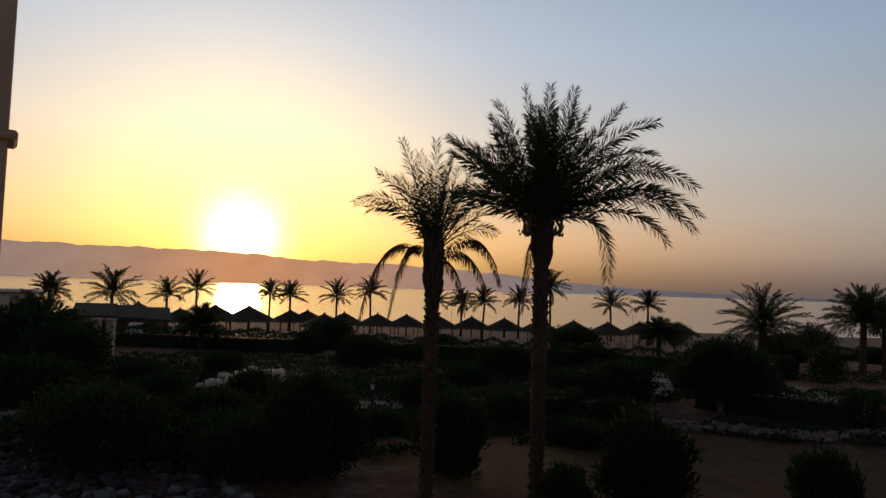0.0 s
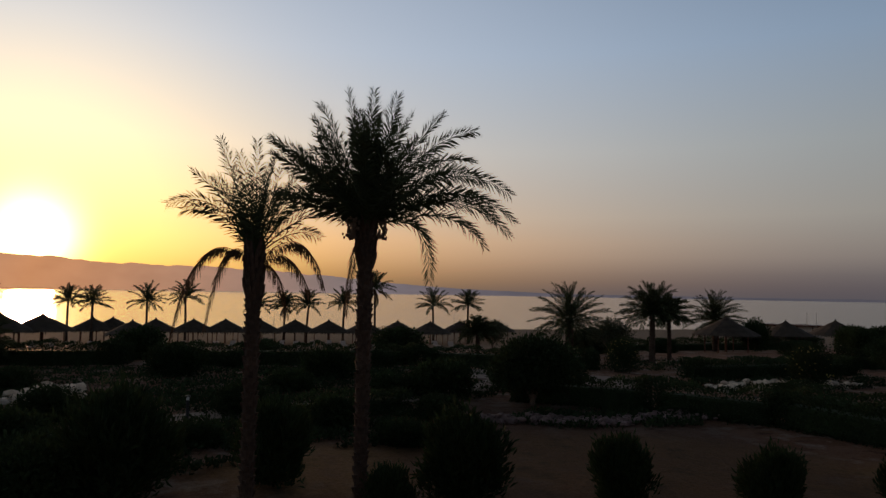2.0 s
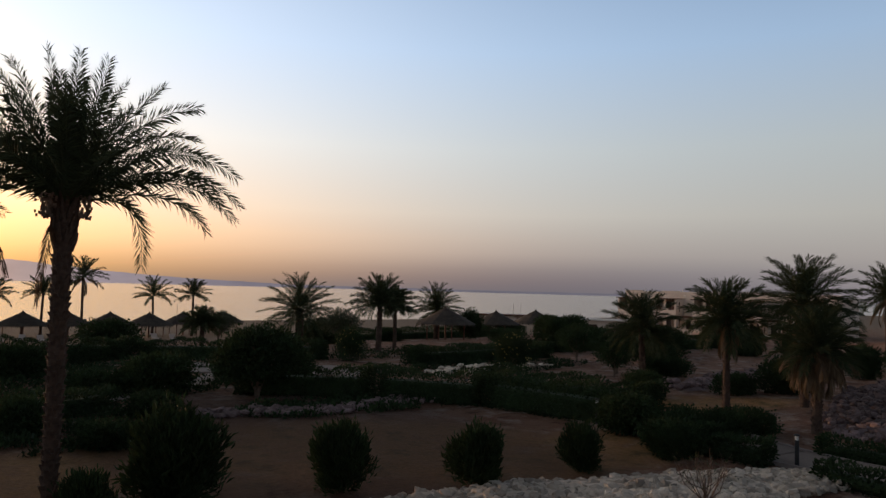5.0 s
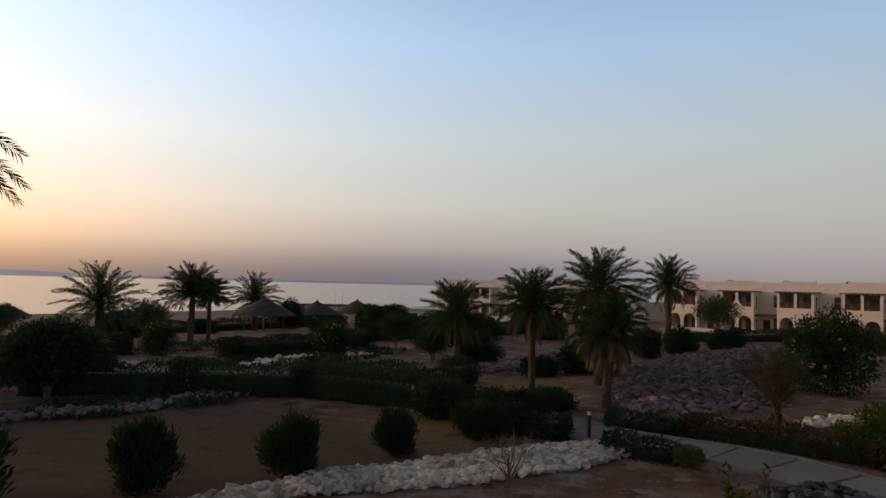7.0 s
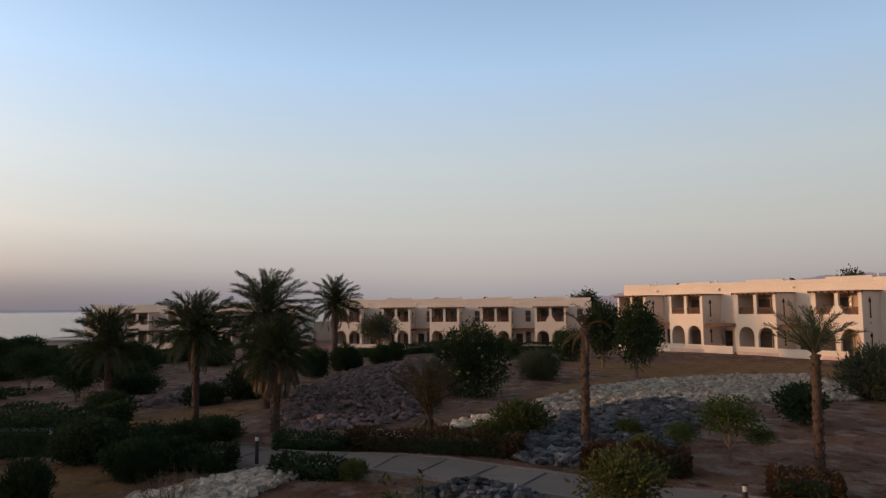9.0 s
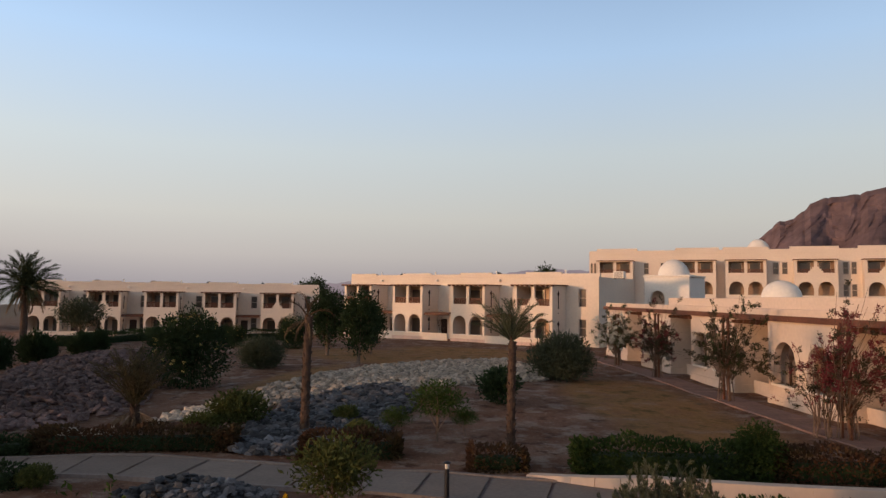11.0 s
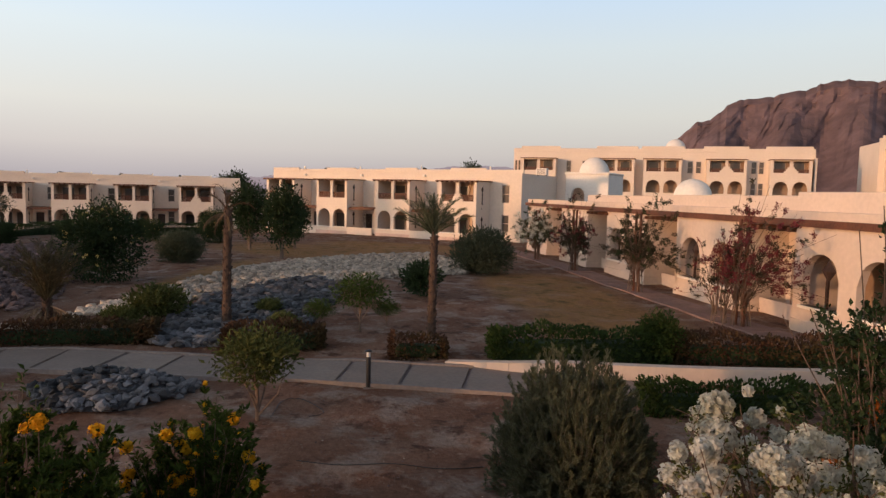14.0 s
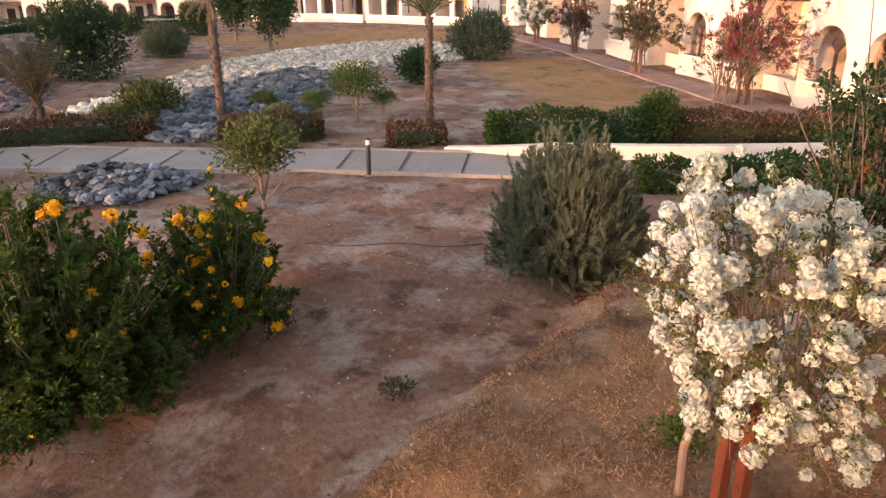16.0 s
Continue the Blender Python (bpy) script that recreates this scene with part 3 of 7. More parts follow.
def make_mountain():
    """A bare rocky massif with gullies, rising behind the hotel."""
    az0, az1, n, m, dist = -120.5, -176.0, 240, 60, 1500.0
    prof = [(-120.5, 0.0), (-122.4, 2.0), (-123.1, 3.2), (-123.7, 3.97), (-124.36, 4.85), (-125.4, 5.8), (-126.4, 6.0), (-127.4, 6.85), (-128.2, 7.4), (-129.5, 7.5), (-130.8, 7.6), (-131.6, 7.88), (-132.9, 8.0),
            (-133.7, 8.3), (-134.5, 8.52), (-135.8, 8.53), (-136.8, 8.36), (-139.0, 8.2), (-145, 8.7), (-155, 8.0), (-165, 6.5), (-176, 4)]
    pa, pe = [-p[0] for p in prof], [p[1] for p in prof]
    g = Geo()
    for i in range(n + 1):
        az = az0 + (az1 - az0) * (i / n) ** 1.25
        h = float(np.interp(-az, pa, pe))
        h += (0.16 * noise.noise((az * 2.3, 0, 0)) + 0.08 * noise.noise((az * 7.1, 4, 0))) * min(h, 1)
        for j in range(m + 1):
            f = j / m
            gully = noise.ridged_multi_fractal((az * 0.55 + f * 1.3, f * 1.6, 3.0), 0.9, 2.2, 7, 1.0, 2.0) * (1 - f) ** 0.7 * f * 2.6 - 0.6
            d = dist * (0.80 + 0.34 * f + 0.045 * gully)
            top = math.tan(radians(h)) * dist * 1.14
            z = 2 + top * f ** (1.25 + 0.25 * math.sin(az * 1.3)) + top * 0.10 * gully
            if j == m:
                d, z = dist * 1.14, 4.6 + math.tan(radians(h)) * dist * 1.14
            a = radians(az)
            g.v.append((-math.sin(a) * d, math.cos(a) * d, z))
    for i in range(n):
        for j in range(m):
            a = i * (m + 1) + j
            g.f.append((a, a + 1, a + m + 2, a + m + 1))
    tagged(new("backdrop", g.mesh("mountain", ROCK)), "bare brown rocky mountain with steep gullies", "mountain", kind="structure")


make_mountain()


# ---- garden path of concrete slabs ----
def curve_points(ctrl, step):
    """Points at even steps along a smooth line through ctrl, with the way at each."""
    dense = []
    for i in range(len(ctrl) - 1):
        p0, p1, p2, p3 = (Vector(ctrl[max(0, min(len(ctrl) - 1, k))]) for k in (i - 1, i, i + 1, i + 2))
        for k in range(40):
            t = k / 40
            dense.append(0.5 * ((2 * p1) + (p2 - p0) * t + (2 * p0 - 5 * p1 + 4 * p2 - p3) * t * t + (3 * p1 - p0 - 3 * p2 + p3) * t ** 3))
    dense.append(Vector(ctrl[-1]))
    out, need = [dense[0]], step
    for a, b in zip(dense, dense[1:]):
        while (b - out[-1]).length >= step:
            out.append(out[-1] + (b - out[-1]).normalized() * step)
    return out


def slab_path(name, ctrl, width, slab, label, kerb=True, mat=CONCRETE, gap=0.014):
    base = thing(name, Matrix(), label, "path", kind="structure")
    pts = curve_points(ctrl, slab)
    sides = []
    for i, p in enumerate(pts):
        d = (pts[min(i + 1, len(pts) - 1)] - pts[max(i - 1, 0)]).normalized()
        sides.append(Vector((d.y, -d.x)))
    for i in range(len(pts) - 1):
        a, b = pts[i], pts[i + 1]
        d = (b - a).normalized() * gap
        q = [a + d - sides[i] * width / 2, a + d + sides[i] * width / 2, b - d + sides[i + 1] * width / 2, b - d - sides[i + 1] * width / 2]
        g = Geo()
        zs = [gz(p.x, p.y) for p in q]
        top = [(p.x, p.y, max(zs) * 0.5 + z * 0.5 + 0.055) for p, z in zip(q, zs)]
        g.add(top + [(x, y, z - 0.25) for x, y, z in top], [(0, 1, 2, 3), (0, 4, 5, 1), (1, 5, 6, 2), (2, 6, 7, 3), (3, 7, 4, 0)])
        part("slab", g.mesh("slab", mat), base)
    g = Geo()
    for i in range(len(pts) - 1):
        q = [pts[i] - sides[i] * width * 0.5, pts[i] + sides[i] * width * 0.5, pts[i + 1] + sides[i + 1] * width * 0.5, pts[i + 1] - sides[i + 1] * width * 0.5]
        g.add([(p.x, p.y, gz(p.x, p.y) + (0.045 if gap > 0.05 else 0.02)) for p in q], [(0, 1, 2, 3)])
    part("joint_bed", g.mesh("joint_bed", JOINT), base, "darker mortar between the slabs")
    if kerb:
        for side in (-1, 1):
            g = Geo()
            for i in range(len(pts) - 1):
                a, b = pts[i] + sides[i] * side * (width / 2 + 0.07), pts[i + 1] + sides[i + 1] * side * (width / 2 + 0.07)
                n = (b - a).normalized()
                s = Vector((n.y, -n.x)) * 0.06
                z0, z1 = gz(a.x, a.y), gz(b.x, b.y)
                r = [(a - s, z0), (a + s, z0), (b + s, z1), (b - s, z1)]
                g.add([(p.x, p.y, z + 0.10) for p, z in r] + [(p.x, p.y, z - 0.2) for p, z in r], [(0, 1, 2, 3), (0, 4, 5, 1), (1, 5, 6, 2), (2, 6, 7, 3), (3, 7, 4, 0)])
            part("kerb", g.mesh("kerb", KERB), base)
    return base


slab_path("path", [(14.4, -9.5), (16.3, -5.6), (17.9, -1.6), (19.2, 2.0), (20.4, 6.0), (20.5, 10.6), (21.6, 14.0), (24.5, 16.5)], 2.0, 1.55, "pale concrete slab garden path with wide darker joints", gap=0.05)
slab_path("path", [(-14, 22.5), (-9.5, 23.2), (-4.5, 25.2), (0.0, 28.2), (4, 29.6), (9.5, 32.5), (13, 36)], 1.9, 1.6, "pale concrete garden path winding through shrubs", kerb=False)
slab_path("path", [(9.5, 39.3), (13, 38.6), (17, 35.6), (20.5, 31.5)], 4.2, 2.0, "broad pale concrete walk between hedges", kerb=False)
slab_path("path", [(56, -20.6), (46, -20.3), (36, -19.2), (29, -18.4), (22, -17.6), (17, -17.0), (11, -16.2)], 1.5, 1.0, "reddish paved walk along the arcade", kerb=False, mat=PAVING)

# ---- houses ----
def balustrade(parent, x0, x1, y, z0, z1):
    g = Geo()
    g.box(x0, x1, y, y + 0.08, z1 - 0.08, z1)
    g.box(x0, x1, y, y + 0.08, z0, z0 + 0.08)
    n = max(2, int((x1 - x0) / 0.11))
    for i in range(n):
        x = x0 + (x1 - x0) * (i + 0.5) / n
        g.box(x - 0.03, x + 0.03, y + 0.02, y + 0.06, z0 + 0.08, z1 - 0.08)
    part("balustrade", g.mesh("balustrade", WOOD), parent, "brown wooden slatted balustrade")


def lantern(parent, x, y, z, h=1.3):
    """Dark diamond-topped wall ornament with a long tail."""
    g = Geo()
    w = 0.22
    g.add([(x - w, y, z), (x, y - 0.05, z - 0.34), (x + w, y, z), (x, y - 0.05, z + 0.34), (x, y - 0.14, z)], [(0, 1, 4), (1, 2, 4), (2, 3, 4), (3, 0, 4)])
    g.box(x - 0.05, x + 0.05, y - 0.06, y - 0.005, z - h, z - 0.3)
    g.box(x - 0.1, x + 0.1, y - 0.07, y - 0.005, z - h - 0.12, z - h)
    part("wall_ornament", g.mesh("wall_ornament", DARKWOOD), parent, "dark carved diamond wall ornament")


def window(parent, x0, x1, y, z0, z1, mat=GLASS, bars=1):
    g = Geo()
    t = 0.07
    g.box(x0, x1, y, y + 0.1, z1 - t, z1), g.box(x0, x1, y, y + 0.1, z0, z0 + t)
    g.box(x0, x0 + t, y, y + 0.1, z0 + t, z1 - t), g.box(x1 - t, x1, y, y + 0.1, z0 + t, z1 - t)
    for i in range(bars):
        z = z0 + (z1 - z0) * (i + 1) / (bars + 1)
        g.box(x0 + t, x1 - t, y + 0.02, y + 0.08, z - 0.03, z + 0.03)
    w = part("window", g.mesh("window", FRAME), parent)
    part("pane", box_mesh("pane", mat, x0 + t, x1 - t, y + 0.045, y + 0.055, z0 + t, z1 - t), w)
    return w


def bay(house, x, w=4.15, pitch=7.4, stepped=False, last=False, lower=0.0, top=7.2, ornaments=True):
    """One unit: a projecting block with a loggia over two arches, and a recess with window, door and pergola beside it."""
    d, zc = 3.0, 5.78
    m = w / 2
    ops = [(x + 0.28, x + m - 0.20, 0.78, 2.66, True), (x + m + 0.20, x + w - 0.28, 0.78, 2.66, True)]
    z1 = 3.85
    ops += [(x + 0.30, x + m - 0.16, z1, zc - 0.12, False), (x + m + 0.16, x + w - 0.30, z1, zc - 0.12, False)]
    part("front_wall", wall_geo(x, x + w, -0.3 - lower, zc, 0, 0.28, ops).mesh("front_wall", PLASTER), house)
    for a, b in ((x + 0.30, x + m - 0.16), (x + m + 0.16, x + w - 0.30)):
        balustrade(house, a, b, 0.08, z1, z1 + 0.62)
        if stepped:
            for p, q in (((b, -1),) if a < x + m - 0.5 else ((a, 1),)):
                g = Geo()
                for i in range(3):
                    lo, hi = sorted((p + q * 0.15 * i, p + q * 0.15 * (i + 1)))
                    g.box(lo, hi, 0.0 - 0.012, 0.30, z1, z1 + 0.24 * (3 - i))
                part("stepped_parapet", g.mesh("stepped_parapet", PLASTER), house)
    for a, b in ((ops[0][0], ops[0][1]), (ops[1][0], ops[1][1])):
        part("sill", box_mesh("sill", PLASTER_PALE, a - 0.06, b + 0.06, -0.10, 0.26, 0.68, 0.78, bev=0.02), house)
    # side walls, floor, inner wall
    for xa, xb in ((x, x + 0.26), (x + w - 0.26, x + w)):
        part("side_wall", box_mesh("side_wall", PLASTER, xa, xb, 0.28, d, -0.3 - lower, zc), house)
    part("loggia_floor", box_mesh("loggia_floor", PLASTER_PALE, x + 0.26, x + w - 0.26, 0.28, d, 3.0, 3.25), house)
    inner = part("inner_wall", box_mesh("inner_wall", SHADED_PLASTER, x + 0.26, x + w - 0.26, d - 0.25, d, -0.3 - lower, zc), house, "inner wall coloured brown for the shade inside")
    for z in (0.1, 3.26):
        window(house, x + 0.6, x + 2.0, d - 0.36, z, z + 2.1, GLASS, 0)
        window(house, x + 2.4, x + 3.5, d - 0.36, z, z + 2.1, GLASS, 0)
    g = Geo()
    g.box(x - 0.22, x + w + 0.25, -0.32, d, zc, zc + 0.09)
    for i in range(9):
        p = x - 0.1 + (w + 0.2) * i / 8
        g.box(p - 0.05, p + 0.05, -0.40, 0.0, zc - 0.11, zc)
    part("canopy", g.mesh("canopy", WOOD), house, "thin dark wooden canopy edge")
    part("plinth", box_mesh("plinth", PLINTH, x - 0.03, x + w + 0.03, -0.035, d, -0.35 - lower, 0.32, bev=0.01), house, "pinkish plinth band")
    if ornaments:
        o = thing_part_frame(house, x + w, 1.2)
        lantern(o, 0, 0, 5.0)
        lantern(o, 0, 0, 2.1, 1.0)
    # recess
    if not last:
        r0, r1 = x + w, x + pitch
        ops = [(r1 - 1.35, r1 - 0.55, 3.75, 5.35, False), (r1 - 1.35, r1 - 0.55, 0.9, 2.5, False), (r0 + 0.35, r0 + 1.25, 0.0, 2.15, False)]
        part("back_wall", wall_geo(r0, r1, -0.3 - lower, 5.8, d - 0.1, 0.3, ops).mesh("back_wall", PLASTER), house)
        window(house, r1 - 1.35, r1 - 0.55, d + 0.02, 3.75, 5.35)
        window(house, r1 - 1.35, r1 - 0.55, d + 0.02, 0.9, 2.5)
        part("door", box_mesh("door", DARKWOOD, r0 + 0.35, r0 + 1.25, d + 0.03, d + 0.09, 0, 2.15), house, "dark wooden door")
        pergola = part("pergola", box_mesh("pergola", WOOD, r0 + 0.02, r1 - 0.02, 0.25, 0.4, 2.62, 2.78), house, "brown wooden pergola over the door")
        for i in range(5):
            y = 0.5 + i * 0.5
            part("slat", box_mesh("slat", WOOD, r0, r1, y, y + 0.09, 2.78, 2.9), pergola)
        part("terrace_wall", box_mesh("terrace_wall", PLASTER, r0, r1, 0.02, 0.2, -0.3 - lower, 0.75), house)


def thing_part_frame(house, x, y):
    """A joint at the right-hand face of a block, so that ornaments lie flat on it."""
    g = Geo()
    g.box(-0.09, 0.09, -0.012, 0.0, 3.1, 3.2)
    return part("ornament_bracket", g.mesh("ornament_bracket", DARKWOOD), house, m=pose(x, y, 0, 0, 0, 90))


def parapet(house, x0, x1, y, depth, z0, tops, lower=0.0):
    """The main mass behind the blocks, its roofline stepping up and down."""
    n = len(tops)
    part("main_wall", box_mesh("main_wall", PLASTER, x0, x1, y, y + depth, -0.3 - lower, z0), house)
    for i, t in enumerate(tops):
        a, b = x0 + (x1 - x0) * i / n, x0 + (x1 - x0) * (i + 1) / n
        if t > 0.01:
            part("parapet", box_mesh("parapet", PLASTER, a, b, y - 0.012, y + 0.28, z0 - 0.002, z0 + t, bev=0.025), house)
    for i in range(0, n, 2):
        a = x0 + (x1 - x0) * (i + 1.0) / n
        part("roof_post", box_mesh("roof_post", PLASTER_PALE, a - 0.07, a + 0.07, y + 0.9, y + 1.04, z0, z0 + 0.72), house)
    for i in range(0, n, 2):
        a = x0 + (x1 - x0) * (i + 1.25) / n
        part("wall_spout", box_mesh("wall_spout", PLASTER_PALE, a - 0.14, a + 0.14, y - 0.3, y, z0 - 0.42, z0 - 0.2, bev=0.03), house)


def row_house(x, y, z, turn, bays, label, pitch=7.4, stepped=(), end=3.2, lower=0.0, left=0.0, top_label=""):
    h = thing("hotel_wing", pose(x, y, z, 0, 0, turn), label, "building")
    n = len(bays)
    for i, b in enumerate(bays):
        bay(h, b, pitch=pitch, stepped=i in stepped, last=i == n - 1, lower=lower)
    x0, x1 = bays[0] - left, bays[-1] + 4.15 + end
    parapet(h, x0, x1, 3.0 + 0.21, 9.0, 6.66, [0.52, 0.36] * n, lower)
    # closing wall to the right of the last block
    last = bays[-1] + 4.15
    ops = [(last + 1.3, last + 2.1, 3.75, 5.5, False), (last + 1.3, last + 2.1, 0.9, 2.6, False)]
    part("back_wall", wall_geo(last, x1, -0.3 - lower, 6.7, 2.9, 0.3, ops).mesh("back_wall", PLASTER), h)
    window(h, last + 1.3, last + 2.1, 3.02, 3.75, 5.5), window(h, last + 1.3, last + 2.1, 3.02, 0.9, 2.6)
    return h


# main wing facing the lawn; local x runs to the viewer's right along its front
row_house(66.5, -17.8, 0.0, -135.57, [-22.35, -15.0, -7.1, 0.45], "cream two-storey hotel wing with arches and loggias", stepped=(0, 3), end=3.4, left=2.0)
row_house(93.6, 8.5, -1.1, -90.0, [-28.2, -21.1, -14.2, -7.1, 0.2], "cream two-storey hotel wing with arched terraces", pitch=7.1, stepped=(1, 4), lower=0.8, left=0.5)
row_house(104, 62.0, -1.6, -82.0, [-22, -14.9, -7.8, -0.7, 6.4], "distant cream hotel wing behind palms", pitch=7.1, stepped=(1, 3), lower=1.0, left=0.5)


def upper_wing(x, y, z, turn, bays, label, x0, x1):
    """The taller wing behind: two visible storeys over a hidden one."""
    h = thing("hotel_wing", pose(x, y, z, 0, 0, turn), label, "building")
    n = len(bays)
    for i, b in enumerate(bays):
        w = 5.4
        ops = [(b + 0.45, b + 2.45, 4.3, 6.2, True), (b + 2.95, b + 4.95, 4.3, 6.2, True), (b + 0.4, b + 2.5, 7.45, 9.1, False), (b + 2.9, b + 5.0, 7.45, 9.1, False)]
        ops += [(b + 0.45, b + 2.45, 0.9, 2.8, True), (b + 2.95, b + 4.95, 0.9, 2.8, True)]
        part("front_wall", wall_geo(b, b + w, -2.4, 9.25, 0, 0.3, ops).mesh("front_wall", PLASTER), h)
        part("inner_wall", box_mesh("inner_wall", SHADE_WALL, b + 0.2, b + w - 0.2, 1.7, 1.9, -2.4, 9.25), h, "inner wall coloured brown for the shade inside")
        for zf in (3.2, 6.75):
            part("loggia_floor", box_mesh("loggia_floor", PLASTER_PALE, b + 0.2, b + w - 0.2, 0.3, 1.7, zf, zf + 0.25), h)
        for xa in (b, b + w - 0.2):
            part("side_wall", box_mesh("side_wall", PLASTER, xa, xa + 0.2, 0.3, 2.0, -2.4, 9.25), h)
        for k in (0, 1):
            a = b + (0.4, 2.9)[k]
            balustrade(h, a, a + 2.1, 0.08, 7.45, 7.95)
            window(h, b + 0.7 + 2.5 * k, b + 2.2 + 2.5 * k, 1.6, 7.0, 9.0, GLASS, 0)
            if i >= n - 2:
                g = Geo()
                for s in range(3):
                    lo, hi = (a + 2.1 - 0.24 * (s + 1), a + 2.1 - 0.24 * s) if k == 0 else (a + 0.24 * s, a + 0.24 * (s + 1))
                    g.box(lo, hi, -0.012, 0.3, 7.45, 7.45 + 0.27 * (3 - s))
                part("stepped_parapet", g.mesh("stepped_parapet", PLASTER), h)
        g = Geo()
        g.box(b - 0.1, b + w + 0.1, -0.35, 1.9, 9.25, 9.36)
        part("canopy", g.mesh("canopy", WOOD), h, "thin dark wooden canopy edge")
    part("main_wall", box_mesh("main_wall", PLASTER, x0, x1, 2.02, 12, -2.4, 10.4), h)
    k = 0
    edges = [x0] + [e for b in bays for e in (b - 0.4, b + 5.8)] + [x1]
    for a, b in zip(edges, edges[1:]):
        if b - a > 0.05:
            t = 11.3 if k % 2 else 10.95
            part("parapet", box_mesh("parapet", PLASTER, a, b, 1.99, 2.3, 10.39, t, bev=0.025), h)
            if k % 2 == 0 and b - a > 1.2:
                for zf in (4.2, 7.3):
                    for q in (0.18, 0.62):
                        window(h, a + (b - a) * q, a + (b - a) * q + min(0.75, (b - a) * 0.3), 1.94, zf, zf + 1.75, GLASS)
        k += 1
    part("side_slope", box_mesh("side_slope", PLASTER, x1 - 0.3, x1, 0.6, 2.0, -2.4, 9.6), h)
    return h


b3 = upper_wing(91.8, -58.7, 1.1, -122.6, [-20.4, -8.6, -1.9, 7.0, 15.5], "cream three-storey hotel wing with loggias", -22.0, 21.6)
b4 = upper_wing(75.95, -83.6, 2.7, -122.6, [0.8, 8.5], "cream three-storey hotel wing corner", 0.0, 16.0)


def dome(parent, x, y, z, r, h, mat=PLASTER_PALE, name="dome"):
    g = Geo()
    n, k = 20, 7
    for j in range(k + 1):
        a = math.pi / 2 * j / k
        for i in range(n):
            b = 2 * math.pi * i / n
            g.v.append((x + r * math.cos(a) * math.cos(b), y + r * math.cos(a) * math.sin(b), z + h * math.sin(a)))
    for j in range(k):
        for i in range(n):
            g.f.append((j * n + i, j * n + (i + 1) % n, (j + 1) * n + (i + 1) % n, (j + 1) * n + i))
    return part(name, g.mesh(name, mat, True), parent)


dome(b3, 2.6, 4.6, 10.9, 1.55, 1.7)


def domed_hall():
    """White cubes with a dome at the end of the main wing."""
    h = thing("domed_hall", pose(0, 0, 0), "white plastered cube with a dome and small arches", "building")
    f = pose(66.6, -34.3, -0.4, 0, 0, -135.57)
    g = wall_geo(-2.3, 2.3, 0, 7.3, 0, 0.4, [(-1.7, -0.2, 4.4, 5.9, True)])
    part("front_wall", g.mesh("front_wall", PLASTER_PALE), h, m=f)
    part("back_mass", box_mesh("back_mass", PLASTER_PALE, -2.3, 2.29, 1.4, 5.4, 0, 7.3), h, m=f)
    part("inner_wall", box_mesh("inner_wall", SHADED_PLASTER, -2.2, 2.2, 1.3, 1.38, 0, 7.1), h, m=f)
    side = wall_geo(0, 5.2, 0, 7.2, 0, 0.4, [(2.2, 3.3, 4.4, 5.8, True)])
    part("side_wall", side.mesh("side_wall", PLASTER_PALE), h, m=f @ pose(2.3, 0.2, 0, 0, 0, 90) @ pose(0, -0.02, 0))
    part("parapet", box_mesh("parapet", PLASTER_PALE, -2.42, 2.42, -0.1, 5.5, 7.3, 7.5, bev=0.04), h, m=f)
    d = dome(h, 0, 2.4, 7.45, 1.6, 1.75)
    d.matrix_basis = f
    return h


domed_hall()


